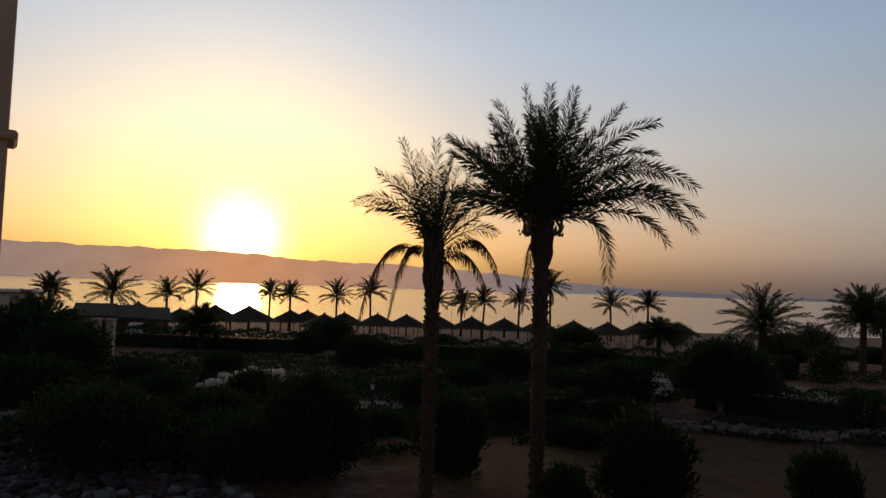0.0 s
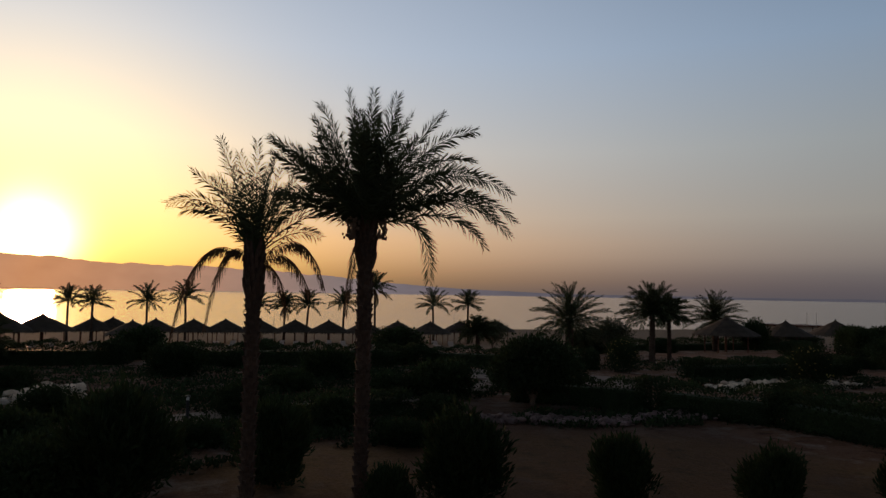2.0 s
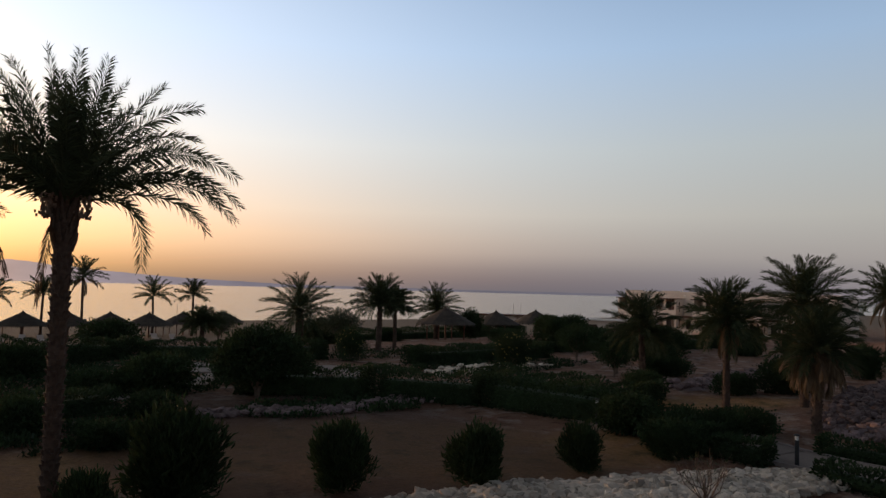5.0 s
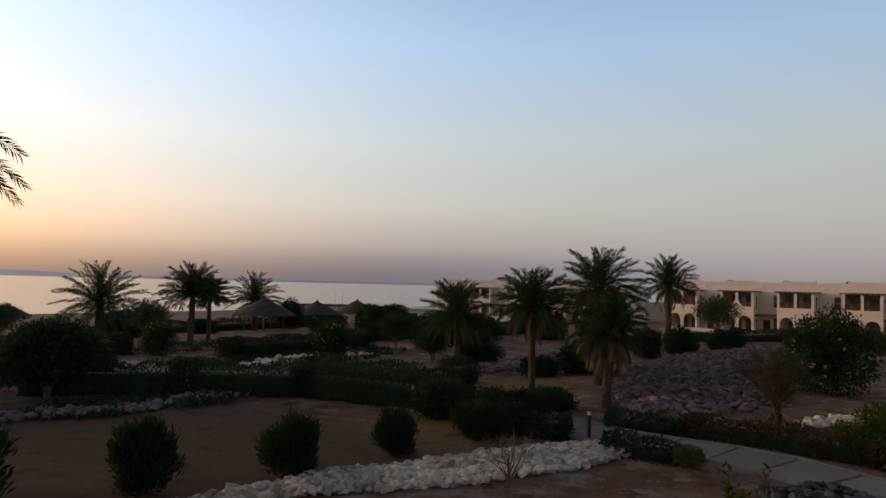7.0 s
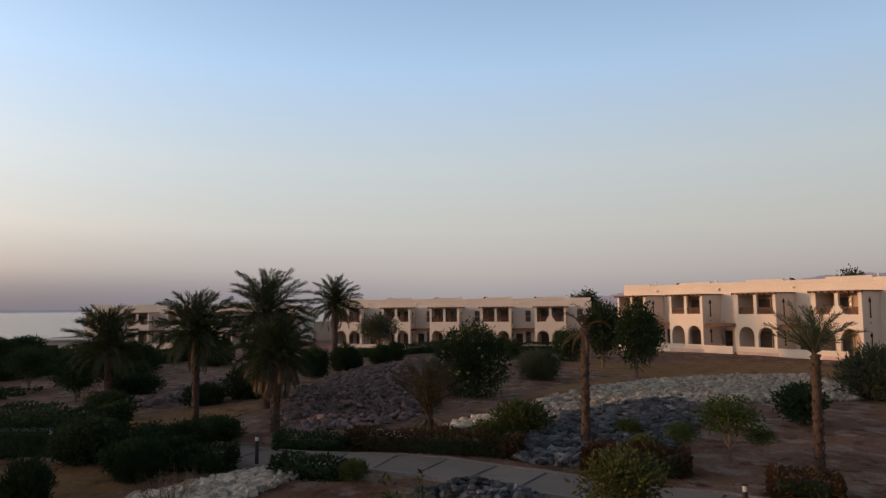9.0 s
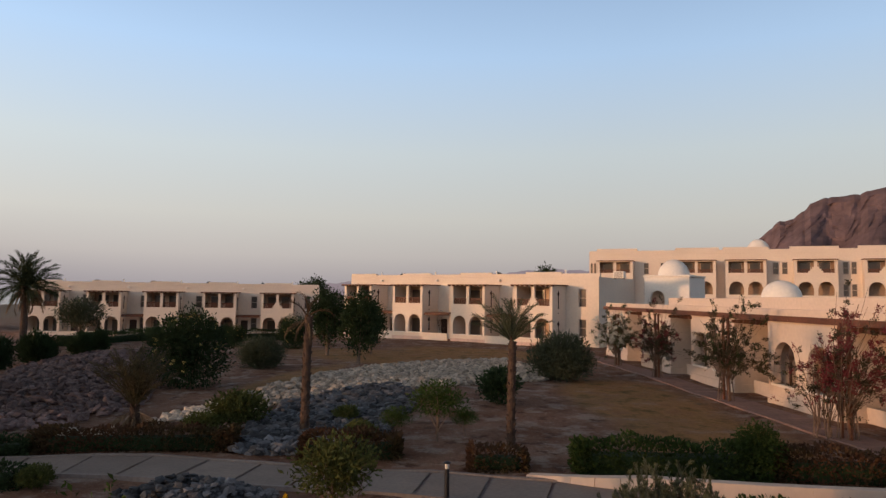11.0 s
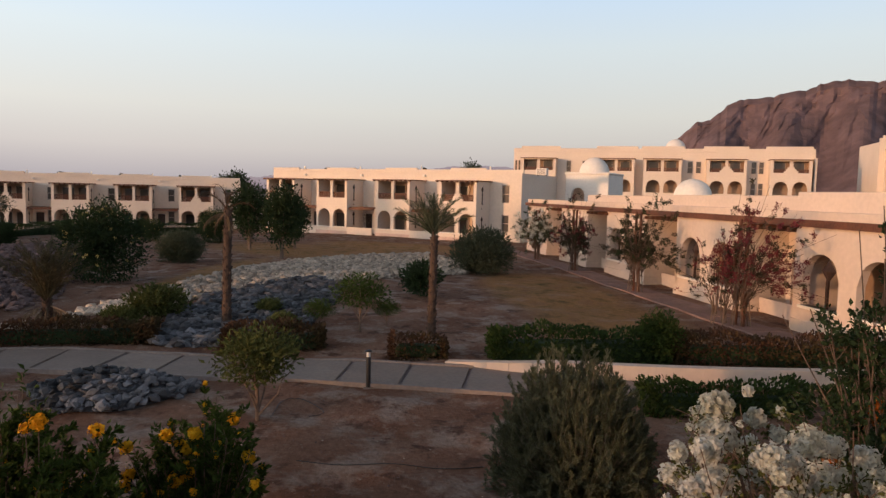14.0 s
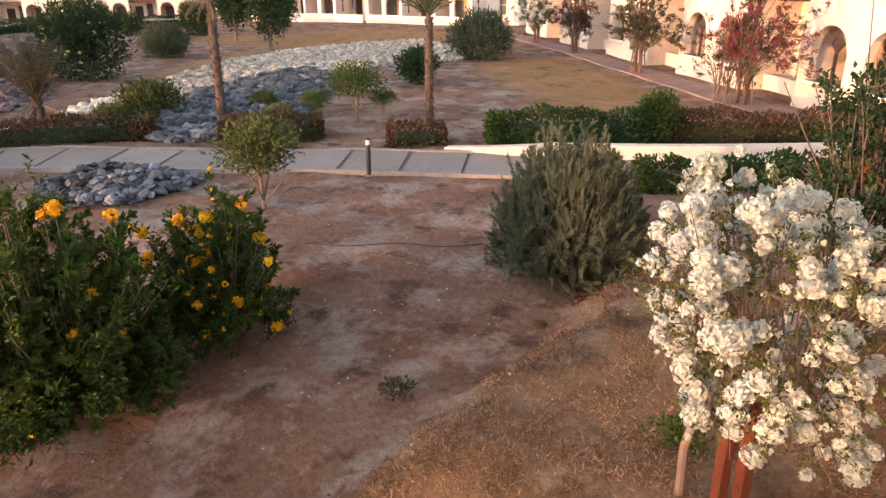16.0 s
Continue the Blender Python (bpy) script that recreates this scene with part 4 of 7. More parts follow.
def arcade():
    """A long one-storey range: blocks with two arches, open recesses between, a timber beam along the eaves."""
    h = thing("arcade_building", pose(29.6, -20.1, 0, 0, 0, math.degrees(math.atan2(0.1114, -0.9938))), "cream one-storey arcade building with wooden eaves beam", "building")
    for s in (-25.5, -17.0, -8.6, 0.0, 8.72, 17.4):
        w = 5.3
        ops = [(s + 0.45, s + 2.25, 0.95, 2.82, True), (s + 3.05, s + 4.85, 0.95, 2.82, True)]
        part("front_wall", wall_geo(s, s + w, -0.2, 3.72, 0, 0.32, ops).mesh("front_wall", PEACH), h)
        for a in (s, s + w - 0.3):
            part("side_wall", box_mesh("side_wall", PEACH, a, a + 0.3, 0.32, 2.4, -0.2, 3.72), h)
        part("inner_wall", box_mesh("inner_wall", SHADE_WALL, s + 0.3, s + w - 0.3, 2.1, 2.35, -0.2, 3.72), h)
        part("terrace_floor", box_mesh("terrace_floor", PAVING, s + 0.3, s + w - 0.3, 0.32, 2.1, -0.2, 0.18), h)
        window(h, s + 3.2, s + 4.6, 1.98, 0.2, 2.3, GLASS, 0)
        for o in ops[:2]:
            part("sill", box_mesh("sill", PLASTER_PALE, o[0] - 0.08, o[1] + 0.08, -0.1, 0.3, 0.84, 0.95, bev=0.02), h)
        for o in ops[:2]:
            g = Geo()
            c = (o[0] + o[1]) / 2 + 0.15
            g.add([(c - 0.36, 0.22, 2.25), (c, 0.22, 1.85), (c + 0.36, 0.22, 2.25), (c, 0.22, 2.65), (c, 0.12, 2.25)], [(0, 1, 4), (1, 2, 4), (2, 3, 4), (3, 0, 4)])
            g.box(c - 0.05, c + 0.05, 0.16, 0.24, 0.95, 1.95)
            part("wall_ornament", g.mesh("wall_ornament", DARKWOOD), h, "dark carved diamond ornament on a slim post")
        part("plinth", box_mesh("plinth", PEACH, s - 0.04, s + w + 0.04, -0.05, 2.4, -0.25, 0.4, bev=0.015), h)
        # recess with glazed door and low wall
        r0, r1 = s + w, s + 8.7
        ops = [(r0 + 0.3, r0 + 1.7, 0.0, 2.5, False), (r0 + 1.9, r0 + 3.1, 0.0, 2.5, False)]
        part("back_wall", wall_geo(r0, r1, -0.2, 3.72, 2.2, 0.3, ops).mesh("back_wall", PEACH), h)
        window(h, r0 + 0.3, r0 + 1.7, 2.3, 0.0, 2.5, GLASS, 1), window(h, r0 + 1.9, r0 + 3.1, 2.3, 0.0, 2.5, GLASS, 1)
        part("terrace_wall", box_mesh("terrace_wall", PEACH, r0, r1, 1.0, 1.16, -0.2, 0.62), h)
        for i in range(6):
            x = r0 + 0.2 + (r1 - r0 - 0.4) * i / 5
            part("rafter", box_mesh("rafter", WOOD, x - 0.05, x + 0.05, -0.2, 2.3, 3.5, 3.66), h, "brown wooden pergola rafter")
    beam = Geo()
    beam.box(-26, 24, -0.16, 0.06, 3.73, 3.98)
    part("eaves_beam", beam.mesh("eaves_beam", WOOD), h, "long reddish-brown timber beam")
    part("parapet", box_mesh("parapet", PEACH, -26, 24, 0.075, 0.32, 3.952, 4.28, bev=0.03), h)
    part("roof_slab", box_mesh("roof_slab", PEACH, -26, 24, 0.07, 9.5, 3.725, 3.95), h)
    for a, b, y, z in ((-26, -12, 5.4, 4.75), (-12, 2.4, 5.2, 4.85), (2.4, 10.0, 4.6, 5.05), (10.0, 14.5, 5.2, 4.9), (14.5, 24, 4.4, 5.0)):
        part("upper_wall", box_mesh("upper_wall", PEACH, a, b, y, y + 6.0, 3.9, z, bev=0.04), h)
    dome(h, -12.4, 7.6, 4.85, 1.22, 1.1)
    return h


arcade()


def own_house():
    """The house from whose balcony the view is seen: wall behind, slab, rafters overhead, and the neighbour's wall edge."""
    turn = 125.0
    h = thing("balcony_house", pose(0, 0, 0), "cream house with upper balcony and wooden pergola rafters", "building")
    f = pose(-0.55, -0.75, 0, 0, 0, turn)
    part("wall", box_mesh("wall", PLASTER, -9, 5.0, 0.6, 0.9, -0.2, 6.6), h, m=f)
    part("balcony_floor", box_mesh("balcony_floor", PLASTER_PALE, -0.8, 3.2, -1.6, 0.6, 2.75, 2.98), h, m=f)
    # the wall edge at the far end of the balcony, with its small cornice
    e = pose(0.03, 0.355, 0, 0, 0, 32.45)
    # this wall stands in shade, which its brown plaster colour carries
    part("wing_wall", box_mesh("wing_wall", SHADED_PLASTER, -0.62, 0.0, 4.2, 6.5, -0.2, 7.4), h, m=e)
    part("cornice", box_mesh("cornice", SHADED_PLASTER, -0.66, 0.045, 4.15, 4.5, 5.27, 5.32, bev=0.015), h, m=e)
    # rafter tails with shaped ends, over the balcony
    for i, (x, y) in enumerate(((2.652, -2.155), (2.355, -1.83), (1.975, -1.45))):
        g = Geo()
        prof = [(0.0, 0.058), (0.0, 0.09), (1.9, 0.09), (1.9, -0.028), (0.21, -0.029), (0.175, -0.008), (0.13, 0.008), (0.05, 0.018), (0.02, 0.035)]
        n = len(prof)
        g.add([(-0.045, p, q) for p, q in prof] + [(0.045, p, q) for p, q in prof],
              [tuple(range(n)), tuple(range(2 * n - 1, n - 1, -1))] + [(k, (k + 1) % n + 0, (k + 1) % n + n, k + n) for k in range(n)])
        part("rafter_tail", g.mesh("rafter_tail", REDWOOD), h, "reddish stained timber rafter with carved end", m=pose(x, y, 5.665, 0, 0, turn))
    return h


own_house()

# ---- plants ----
def frond_geo(g, L, e0, droop, n, leaf, width, rng, m=None, rach=0.02, fold=0.55, sag=0.0, hang=0.0, curl=1.7):
    """One feather-shaped palm leaf: a bending midrib with two rows of narrow leaflets."""
    m = m or Matrix()
    pts, dirs = [], []
    p, steps = Vector((0, 0, 0)), 14
    for i in range(steps + 1):
        f = i / steps
        e = e0 - droop * f ** curl
        d = Vector((math.cos(e), 0, math.sin(e)))
        pts.append(p.copy()), dirs.append(d)
        p = p + d * (L / steps)
    rad = [max(rach * (1 - 0.85 * i / steps), 0.004) for i in range(steps + 1)]
    g.tube([m @ q for q in pts], rad, 4, False)
    for i in range(n):
        f = 0.14 + 0.86 * (i + 0.5) / n
        k = f * steps
        j = min(int(k), steps - 1)
        o = pts[j].lerp(pts[j + 1], k - j)
        d = dirs[j].lerp(dirs[j + 1], k - j).normalized()
        up = Vector((-d.z, 0, d.x))
        ll = leaf * (0.62 + 0.38 * math.sin(math.pi * min(f * 0.95, 1.0))) * rng.uniform(0.82, 1.12)
        ang = radians(52 - 22 * f) + rng.uniform(-0.1, 0.1)
        for side in (-1, 1):
            lift = fold * rng.uniform(-0.9, 2.0)
            s = Vector((0, side, 0)) * math.cos(lift) + up * math.sin(lift)
            v = (d * math.cos(ang) + s * math.sin(ang)).normalized()
            if hang:
                v = (v * (1 - hang) + Vector((0, 0, -1)) * hang).normalized()
            mid = o + v * ll * 0.5
            tip = o + v * ll + Vector((0, 0, -(sag + 0.10) * ll * rng.uniform(0.5, 1.3)))
            w = (d - v * d.dot(v)).normalized() * width * 0.5
            g.add([tuple(m @ (o - w * 0.5)), tuple(m @ (mid - w + Vector((0, 0, -0.3 * sag * ll)))), tuple(m @ tip), tuple(m @ (mid + w + Vector((0, 0, -0.3 * sag * ll)))), ], [(0, 1, 2), (0, 2, 3)])


def trunk_mesh(h, r0, r1, rng, lean=0.0, scales=True, rings=None):
    """Palm trunk built of stubs of cut leaf bases in spiral rows."""
    g = Geo()
    n = rings or max(8, int(h / 0.22))
    pts = [(lean * (i / n) ** 2 * h, 0, h * i / n - (0.25 if i == 0 else 0)) for i in range(n + 1)]
    radii = [(r0 + (r1 - r0) * i / n) * (1 + 0.05 * math.sin(i * 1.9)) * (1.25 if i == 0 else 1) for i in range(n + 1)]
    g.tube(pts, radii, 12)
    if scales:
        for i in range(n * 7):
            f = i / (n * 7)
            a = i * 2.39996
            r = r0 + (r1 - r0) * f
            x, y, z = lean * f * f * h + math.cos(a) * r, math.sin(a) * r, h * f
            o, t = Vector((math.cos(a), math.sin(a), 0)), Vector((-math.sin(a), math.cos(a), 0))
            c = Vector((x, y, z))
            w, u = r * 0.42, 0.16 * rng.uniform(0.8, 1.3)
            q = [c - t * w - o * 0.03, c + t * w - o * 0.03, c + t * w * 0.55 + o * 0.05 + Vector((0, 0, u)), c - t * w * 0.55 + o * 0.05 + Vector((0, 0, u)), c - t * w * 0.4 - o * 0.02 + Vector((0, 0, u)), c + t * w * 0.4 - o * 0.02 + Vector((0, 0, u))]
            g.add([tuple(k) for k in q], [(0, 1, 2, 3), (3, 2, 5, 4), (0, 3, 4), (1, 5, 2)])
    return g.mesh("trunk", BARK)


def bent_frond(base, ctrl, tip, n, leaf, width, rng, rach=0.024, hang=0.0, bare=0.12):
    """A feather leaf whose midrib bends from base past ctrl to tip; its leaflets stand off in a loose V or hang down."""
    g = Geo()
    base, ctrl, tip = Vector(base), Vector(ctrl), Vector(tip)
    steps = 16
    pts = [base * (1 - k) ** 2 + ctrl * 2 * k * (1 - k) + tip * k * k for k in (i / steps for i in range(steps + 1))]
    g.tube(pts, [max(rach * (1 - 0.88 * i / steps), 0.004) for i in range(steps + 1)], 4, False)
    roll = rng.uniform(-1.1, 1.1)
    for i in range(n):
        k = bare + (1 - bare) * (i + 0.5) / n
        o = base * (1 - k) ** 2 + ctrl * 2 * k * (1 - k) + tip * k * k
        d = ((ctrl - base) * (1 - k) + (tip - ctrl) * k).normalized()
        flat = d.cross(Vector((0, 0, 1)))
        flat = flat.normalized() if flat.length > 0.05 else Vector((1, 0, 0))
        up = flat.cross(d)
        side0, up0 = flat * math.cos(roll) + up * math.sin(roll), up * math.cos(roll) - flat * math.sin(roll)
        ll = leaf * (0.40 + 0.60 * math.sin(math.pi * min(k * 0.90 + 0.04, 1.0))) * rng.uniform(0.8, 1.12)
        ang = radians(62 - 26 * k) + rng.uniform(-0.15, 0.15)
        for sd in (-1, 1):
            lift = rng.uniform(-0.35, 1.0)
            v = d * math.cos(ang) + (side0 * sd * math.cos(lift) + up0 * math.sin(lift)) * math.sin(ang)
            v = (v * (1 - hang) + Vector((rng.uniform(-0.15, 0.15), rng.uniform(-0.15, 0.15), -1)) * hang).normalized()
            w = (d - v * d.dot(v)).normalized() * width * 0.5
            mid, end = o + v * ll * 0.45, o + v * ll + Vector((0, 0, -0.14 * ll * rng.uniform(0.4, 1.4)))
            g.add([tuple(o - w * 0.5), tuple(mid - w), tuple(end), tuple(mid + w)], [(0, 1, 2), (0, 2, 3)])
    return g


def garden_palm(x, y, seed, h, r0, r1, label, outer, fill, leaf=0.42, n=96, width=0.017, dead=(), fruit=True, hearts=46):
    """A palm close by. outer: the fronds that make its outline, as reach across, rise, launch angle and depth; fill: fronds of
    the inner crown as count, elevation range, length and bend; dead: dry fronds hanging from the neck."""
    rng = random.Random(seed)
    p = thing("date_palm", spot(x, y), label, "palm tree", "garden palms")
    part("trunk", trunk_mesh(h, r0, r1, rng), p, "brown trunk of cut leaf bases")
    top = Vector((0, 0, h))

    def frond(base, ctrl, tip, hang=0.0, dry=False):
        length = (Vector(ctrl) - Vector(base)).length + (Vector(tip) - Vector(ctrl)).length
        k = max(0.45, min(1.0, length / 3.2))
        if dry:
            g = bent_frond(base, ctrl, tip, int(length * 40), 0.30, 0.014, rng, 0.013, hang, 0.12)
            part("dead_frond", g.mesh("dead_frond", LEAF_PALM_DRY), p, "drooping dry brown frond")
        else:
            g = bent_frond(base, ctrl, tip, int(n * k), leaf, width, rng, 0.026, hang)
            part("frond", g.mesh("frond", LEAF_PALM), p)

    for dx, dz, launch, dy in outer:
        a = radians(launch)
        reach = math.hypot(dx, dz) * 0.57 * (1 + 0.75 * abs(math.sin(a - math.atan2(dz, dx))))
        frond(top + Vector((0, 0, 0.1)), top + Vector((math.cos(a) * reach, dy * 0.25, 0.1 + math.sin(a) * reach)), top + Vector((dx, dy, dz)))
    for count, (e0, e1), L, bend in fill:
        for k in range(count):
            az = (k * 137.508 + rng.uniform(-14, 14) + count * 31) % 360
            e = radians(rng.uniform(e0, e1))
            q = L * rng.uniform(0.86, 1.05)
            u = Vector((math.cos(radians(az)), math.sin(radians(az)), 0))
            tip = u * (math.cos(e) * q) + Vector((0, 0, math.sin(e) * q - bend * q))
            frond(top + Vector((0, 0, 0.12)), top + (u * math.cos(e * 1.12) + Vector((0, 0, math.sin(min(e * 1.12, 1.5))))) * q * 0.55, top + tip + u * bend * q * 0.3)
    for dx0, dz0, dx1, dz1, dy in dead:
        frond(top + Vector((0, 0, -0.05)), top + Vector((dx0, dy * 0.6, dz0)), top + Vector((dx1, dy, dz1)), 0.55, True)
    # cut leaf bases crowd under the crown
    g = Geo()
    g.tube([(r1 * 0.8, 0, 0), (r1 + 0.05, 0, 0.22), (r1 + 0.07, 0, 0.36)], [0.06, 0.04, 0.025], 4)
    stub = g.mesh("leaf_base", BARK)
    for k in range(hearts):
        part("leaf_base", stub, p, m=Matrix.Translation(top) @ pose(0, 0, -0.75 + k / hearts, 0, 0, k * 137.508))
    if fruit:
        for a in (2.6, 3.6, 5.9):
            g = Geo()
            c = Vector((math.cos(a) * 0.36, math.sin(a) * 0.30, 0.22)) + top
            g.tube([tuple(top + Vector((0, 0, 0.3))), tuple(c)], [0.02, 0.015], 4)
            for k in range(90):
                q = c + Vector((rng.gauss(0, 0.07), rng.gauss(0, 0.07), rng.uniform(-0.34, 0.10)))
                g.box(q.x - 0.018, q.x + 0.018, q.y - 0.018, q.y + 0.018, q.z - 0.028, q.z + 0.028)
            tagged(part("date_bunch", g.mesh("date_bunch", TWIG), p, "hanging bunch of dry dates"), kind="stuff")
    return p


def far_palm(seed, h, r, count, L, n=26, leaf=0.5, width=0.07, spread=(80, -28), droop=(0.7, 1.3), skirt=0, sides=9, mat=None, skirt_len=0.8):
    """Trunk and crown for palms further off: returns two meshes and the skirt of dry leaves, if any."""
    rng = random.Random(seed)
    g = Geo()
    for i in range(count):
        f = i / (count - 1)
        m = Matrix.Translation((0, 0, h)) @ pose(0, 0, 0, 0, 0, i * 137.508 + rng.uniform(-15, 15))
        frond_geo(g, L * rng.uniform(0.85, 1.05), radians(spread[0] + (spread[1] - spread[0]) * f + rng.uniform(-7, 7)), rng.uniform(*droop), n, leaf, width, rng, m, rach=0.03)
    crown = g.mesh("crown", mat or LEAF_PALM)
    trunk = trunk_mesh(h, r * 0.95, r * 0.8, rng, lean=rng.uniform(-0.03, 0.05), scales=h < 5 and r > 0.12, rings=10)
    sk = None
    if skirt:
        g = Geo()
        for i in range(skirt):
            m = Matrix.Translation((0, 0, h - 0.1)) @ pose(0, 0, 0, 0, 0, i * 137.508)
            frond_geo(g, L * skirt_len * rng.uniform(0.85, 1.15), radians(rng.uniform(-60, -5)), radians(rng.uniform(40, 75)), n, leaf * 0.9, width, rng, m, rach=0.025, sag=0.3, fold=0.1, hang=0.5)
        sk = g.mesh("dry_skirt", DRY_SKIRT)
    return trunk, crown, sk


def place_palm(meshes, x, y, label, group, rz=0.0, s=1.0, name="palm_tree", sx=1.0):
    p = thing(name, spot(x, y, rz, s), label, "palm tree", group)
    part("trunk", meshes[0], p)
    part("crown", meshes[1], p)
    if meshes[2]:
        part("dry_skirt", meshes[2], p, "skirt of hanging dry brown fronds")
    return p


def leaf_mesh(name, mat, n, seed, shape, size=0.12, aspect=0.5, upright=0.0, lumps=9, fill=0.45, rough=0.3):
    """A crown of many separate leaves over an uneven body with gaps. shape: x, y, z radii and height of the middle."""
    rng = np.random.default_rng(seed)
    rx, ry, rz, zc = shape
    d = rng.normal(size=(n, 3))
    d /= np.linalg.norm(d, axis=1)[:, None]
    c = rng.normal(size=(lumps, 3))
    c /= np.linalg.norm(c, axis=1)[:, None]
    k = 1 + rough * (np.max(d @ c.T, axis=1) ** 5 - 0.5) + 0.10 * rng.normal(size=n)
    r = (rng.random(n) ** fill) * k
    p = d * r[:, None] * [rx, ry, rz] + [0, 0, zc]
    keep = p[:, 2] > 0.02
    p, d = p[keep], d[keep]
    n = len(p)
    out = d + rng.normal(size=(n, 3)) * 0.7 + [0, 0, upright]
    out /= np.linalg.norm(out, axis=1)[:, None]
    s = np.cross(out, rng.normal(size=(n, 3)))
    s /= np.linalg.norm(s, axis=1)[:, None]
    L = size * rng.uniform(0.6, 1.3, n)[:, None]
    W = L * aspect * 0.5
    nrm = np.cross(out, s) * L * 0.12
    v = np.stack([p, p + out * L * 0.5 - s * W + nrm, p + out * L, p + out * L * 0.5 + s * W + nrm], 1).reshape(-1, 3)
    i = np.arange(n)[:, None] * 4
    f = np.concatenate([np.hstack([i, i + 1, i + 2]), np.hstack([i, i + 2, i + 3])])
    me = bpy.data.meshes.new(name)
    me.from_pydata(v.tolist(), [], f.tolist())
    me.materials.append(mat)
    return me


def branch_mesh(name, seed, h, r, count, spread, mat=None, lift=0.5, base=0.0):
    """A stem that forks into tapering limbs."""
    rng = random.Random(seed)
    g = Geo()
    g.tube([(0, 0, -0.15), (rng.uniform(-0.03, 0.03), 0, h * 0.3), (rng.uniform(-0.06, 0.06), rng.uniform(-0.06, 0.06), h * 0.6)], [r * 1.2, r, r * 0.8], 7)
    for i in range(count):
        a = i * 2.4 + rng.uniform(-0.4, 0.4)
        z0 = h * rng.uniform(base, 0.55)
        e = Vector((math.cos(a) * spread * rng.uniform(0.5, 1), math.sin(a) * spread * rng.uniform(0.5, 1), h * rng.uniform(0.75, 1.05)))
        b = Vector((0, 0, z0))
        mid = b.lerp(e, 0.5) + Vector((rng.uniform(-0.1, 0.1), rng.uniform(-0.1, 0.1), -lift * 0.1 * h))
        g.tube([tuple(b), tuple(mid), tuple(e)], [r * 0.55, r * 0.38, r * 0.12], 5)
        for k in range(2):
            q = mid.lerp(e, rng.uniform(0.1, 0.6))
            t = q + Vector((rng.uniform(-1, 1), rng.uniform(-1, 1), rng.uniform(0.3, 1.0))) * spread * 0.45
            g.tube([tuple(q), tuple(t)], [r * 0.25, r * 0.08], 4)
    return g.mesh(name, mat or TWIG)


BUSH_STEM = branch_mesh("stem", 2, 0.8, 0.03, 9, 0.4, base=0.0)


def bush(name, label, category, group, crown, x, y, rz=0.0, s=1.0, stem=BUSH_STEM, flowers=None, flower_label="", dz=0.0):
    p = thing(name, spot(x, y, rz, s, dz), label, category, group)
    if stem:
        part("stem", stem, p)
    part("foliage", crown, p)
    if flowers:
        tagged(part("blossom", flowers, p, flower_label), kind="stuff")
    return p


def flower_heads(name, mat, n, seed, shape, head=0.12, petals=22, size=0.05, shell=0.85, zmin=0.2):
    """Round clusters of small petals spread over a crown."""
    rng = np.random.default_rng(seed)
    rx, ry, rz, zc = shape
    vs, fs = [], []
    made = 0
    while made < n:
        d = rng.normal(size=3)
        d /= np.linalg.norm(d)
        c = d * rng.uniform(shell, 1.08) * [rx, ry, rz] + [0, 0, zc]
        if c[2] < zmin:
            continue
        made += 1
        for _ in range(petals):
            o = rng.normal(size=3)
            o /= np.linalg.norm(o)
            q = c + o * head * rng.uniform(0.45, 1.0)
            a = np.cross(o, rng.normal(size=3))
            a /= np.linalg.norm(a)
            b = np.cross(o, a)
            w = size * rng.uniform(0.7, 1.2)
            k = len(vs)
            vs += [q - a * w * 0.5, q - b * w * 0.45 + o * w * 0.2, q + a * w * 0.5, q + b * w * 0.45 + o * w * 0.2]
            fs += [(k, k + 1, k + 2), (k, k + 2, k + 3)]
    return mesh(name, vs, fs, mat)


def hedge_mesh(name, mat, length, width, height, seed, n, size=0.11):
    """A clipped hedge: leaves in a rounded box, with a shaggy top."""
    rng = np.random.default_rng(seed)
    p = rng.uniform(-1, 1, size=(n, 3))
    k = rng.integers(0, 3, n)
    edge = rng.random(n) < 0.8
    for ax in range(3):
        sel = edge & (k == ax)
        p[sel, ax] = np.sign(p[sel, ax]) * rng.uniform(0.82, 1.02, sel.sum())
    d = p.copy()
    x = p[:, 0] * length / 2
    y = p[:, 1] * width / 2 * (1 + 0.12 * np.sin(x * 2.3 + seed))
    z = (p[:, 2] * 0.5 + 0.5) * height * (1 + 0.10 * np.sin(x * 1.7 + seed) + 0.07 * np.sin(x * 5.1)) + np.where(p[:, 2] > 0.8, rng.random(n) * 0.08, 0)
    p = np.stack([x, y, z], 1)
    out = d + rng.normal(size=(n, 3)) * 0.6 + [0, 0, 0.35]
    out /= np.linalg.norm(out, axis=1)[:, None]
    s = np.cross(out, rng.normal(size=(n, 3)))
    s /= np.linalg.norm(s, axis=1)[:, None]
    L = size * rng.uniform(0.6, 1.3, n)[:, None]
    W = L * 0.28
    v = np.stack([p, p + out * L * 0.5 - s * W, p + out * L, p + out * L * 0.5 + s * W], 1).reshape(-1, 3)
    i = np.arange(n)[:, None] * 4
    f = np.concatenate([np.hstack([i, i + 1, i + 2]), np.hstack([i, i + 2, i + 3])])
    me = bpy.data.meshes.new(name)
    me.from_pydata(v.tolist(), [], f.tolist())
    me.materials.append(mat)
    return me


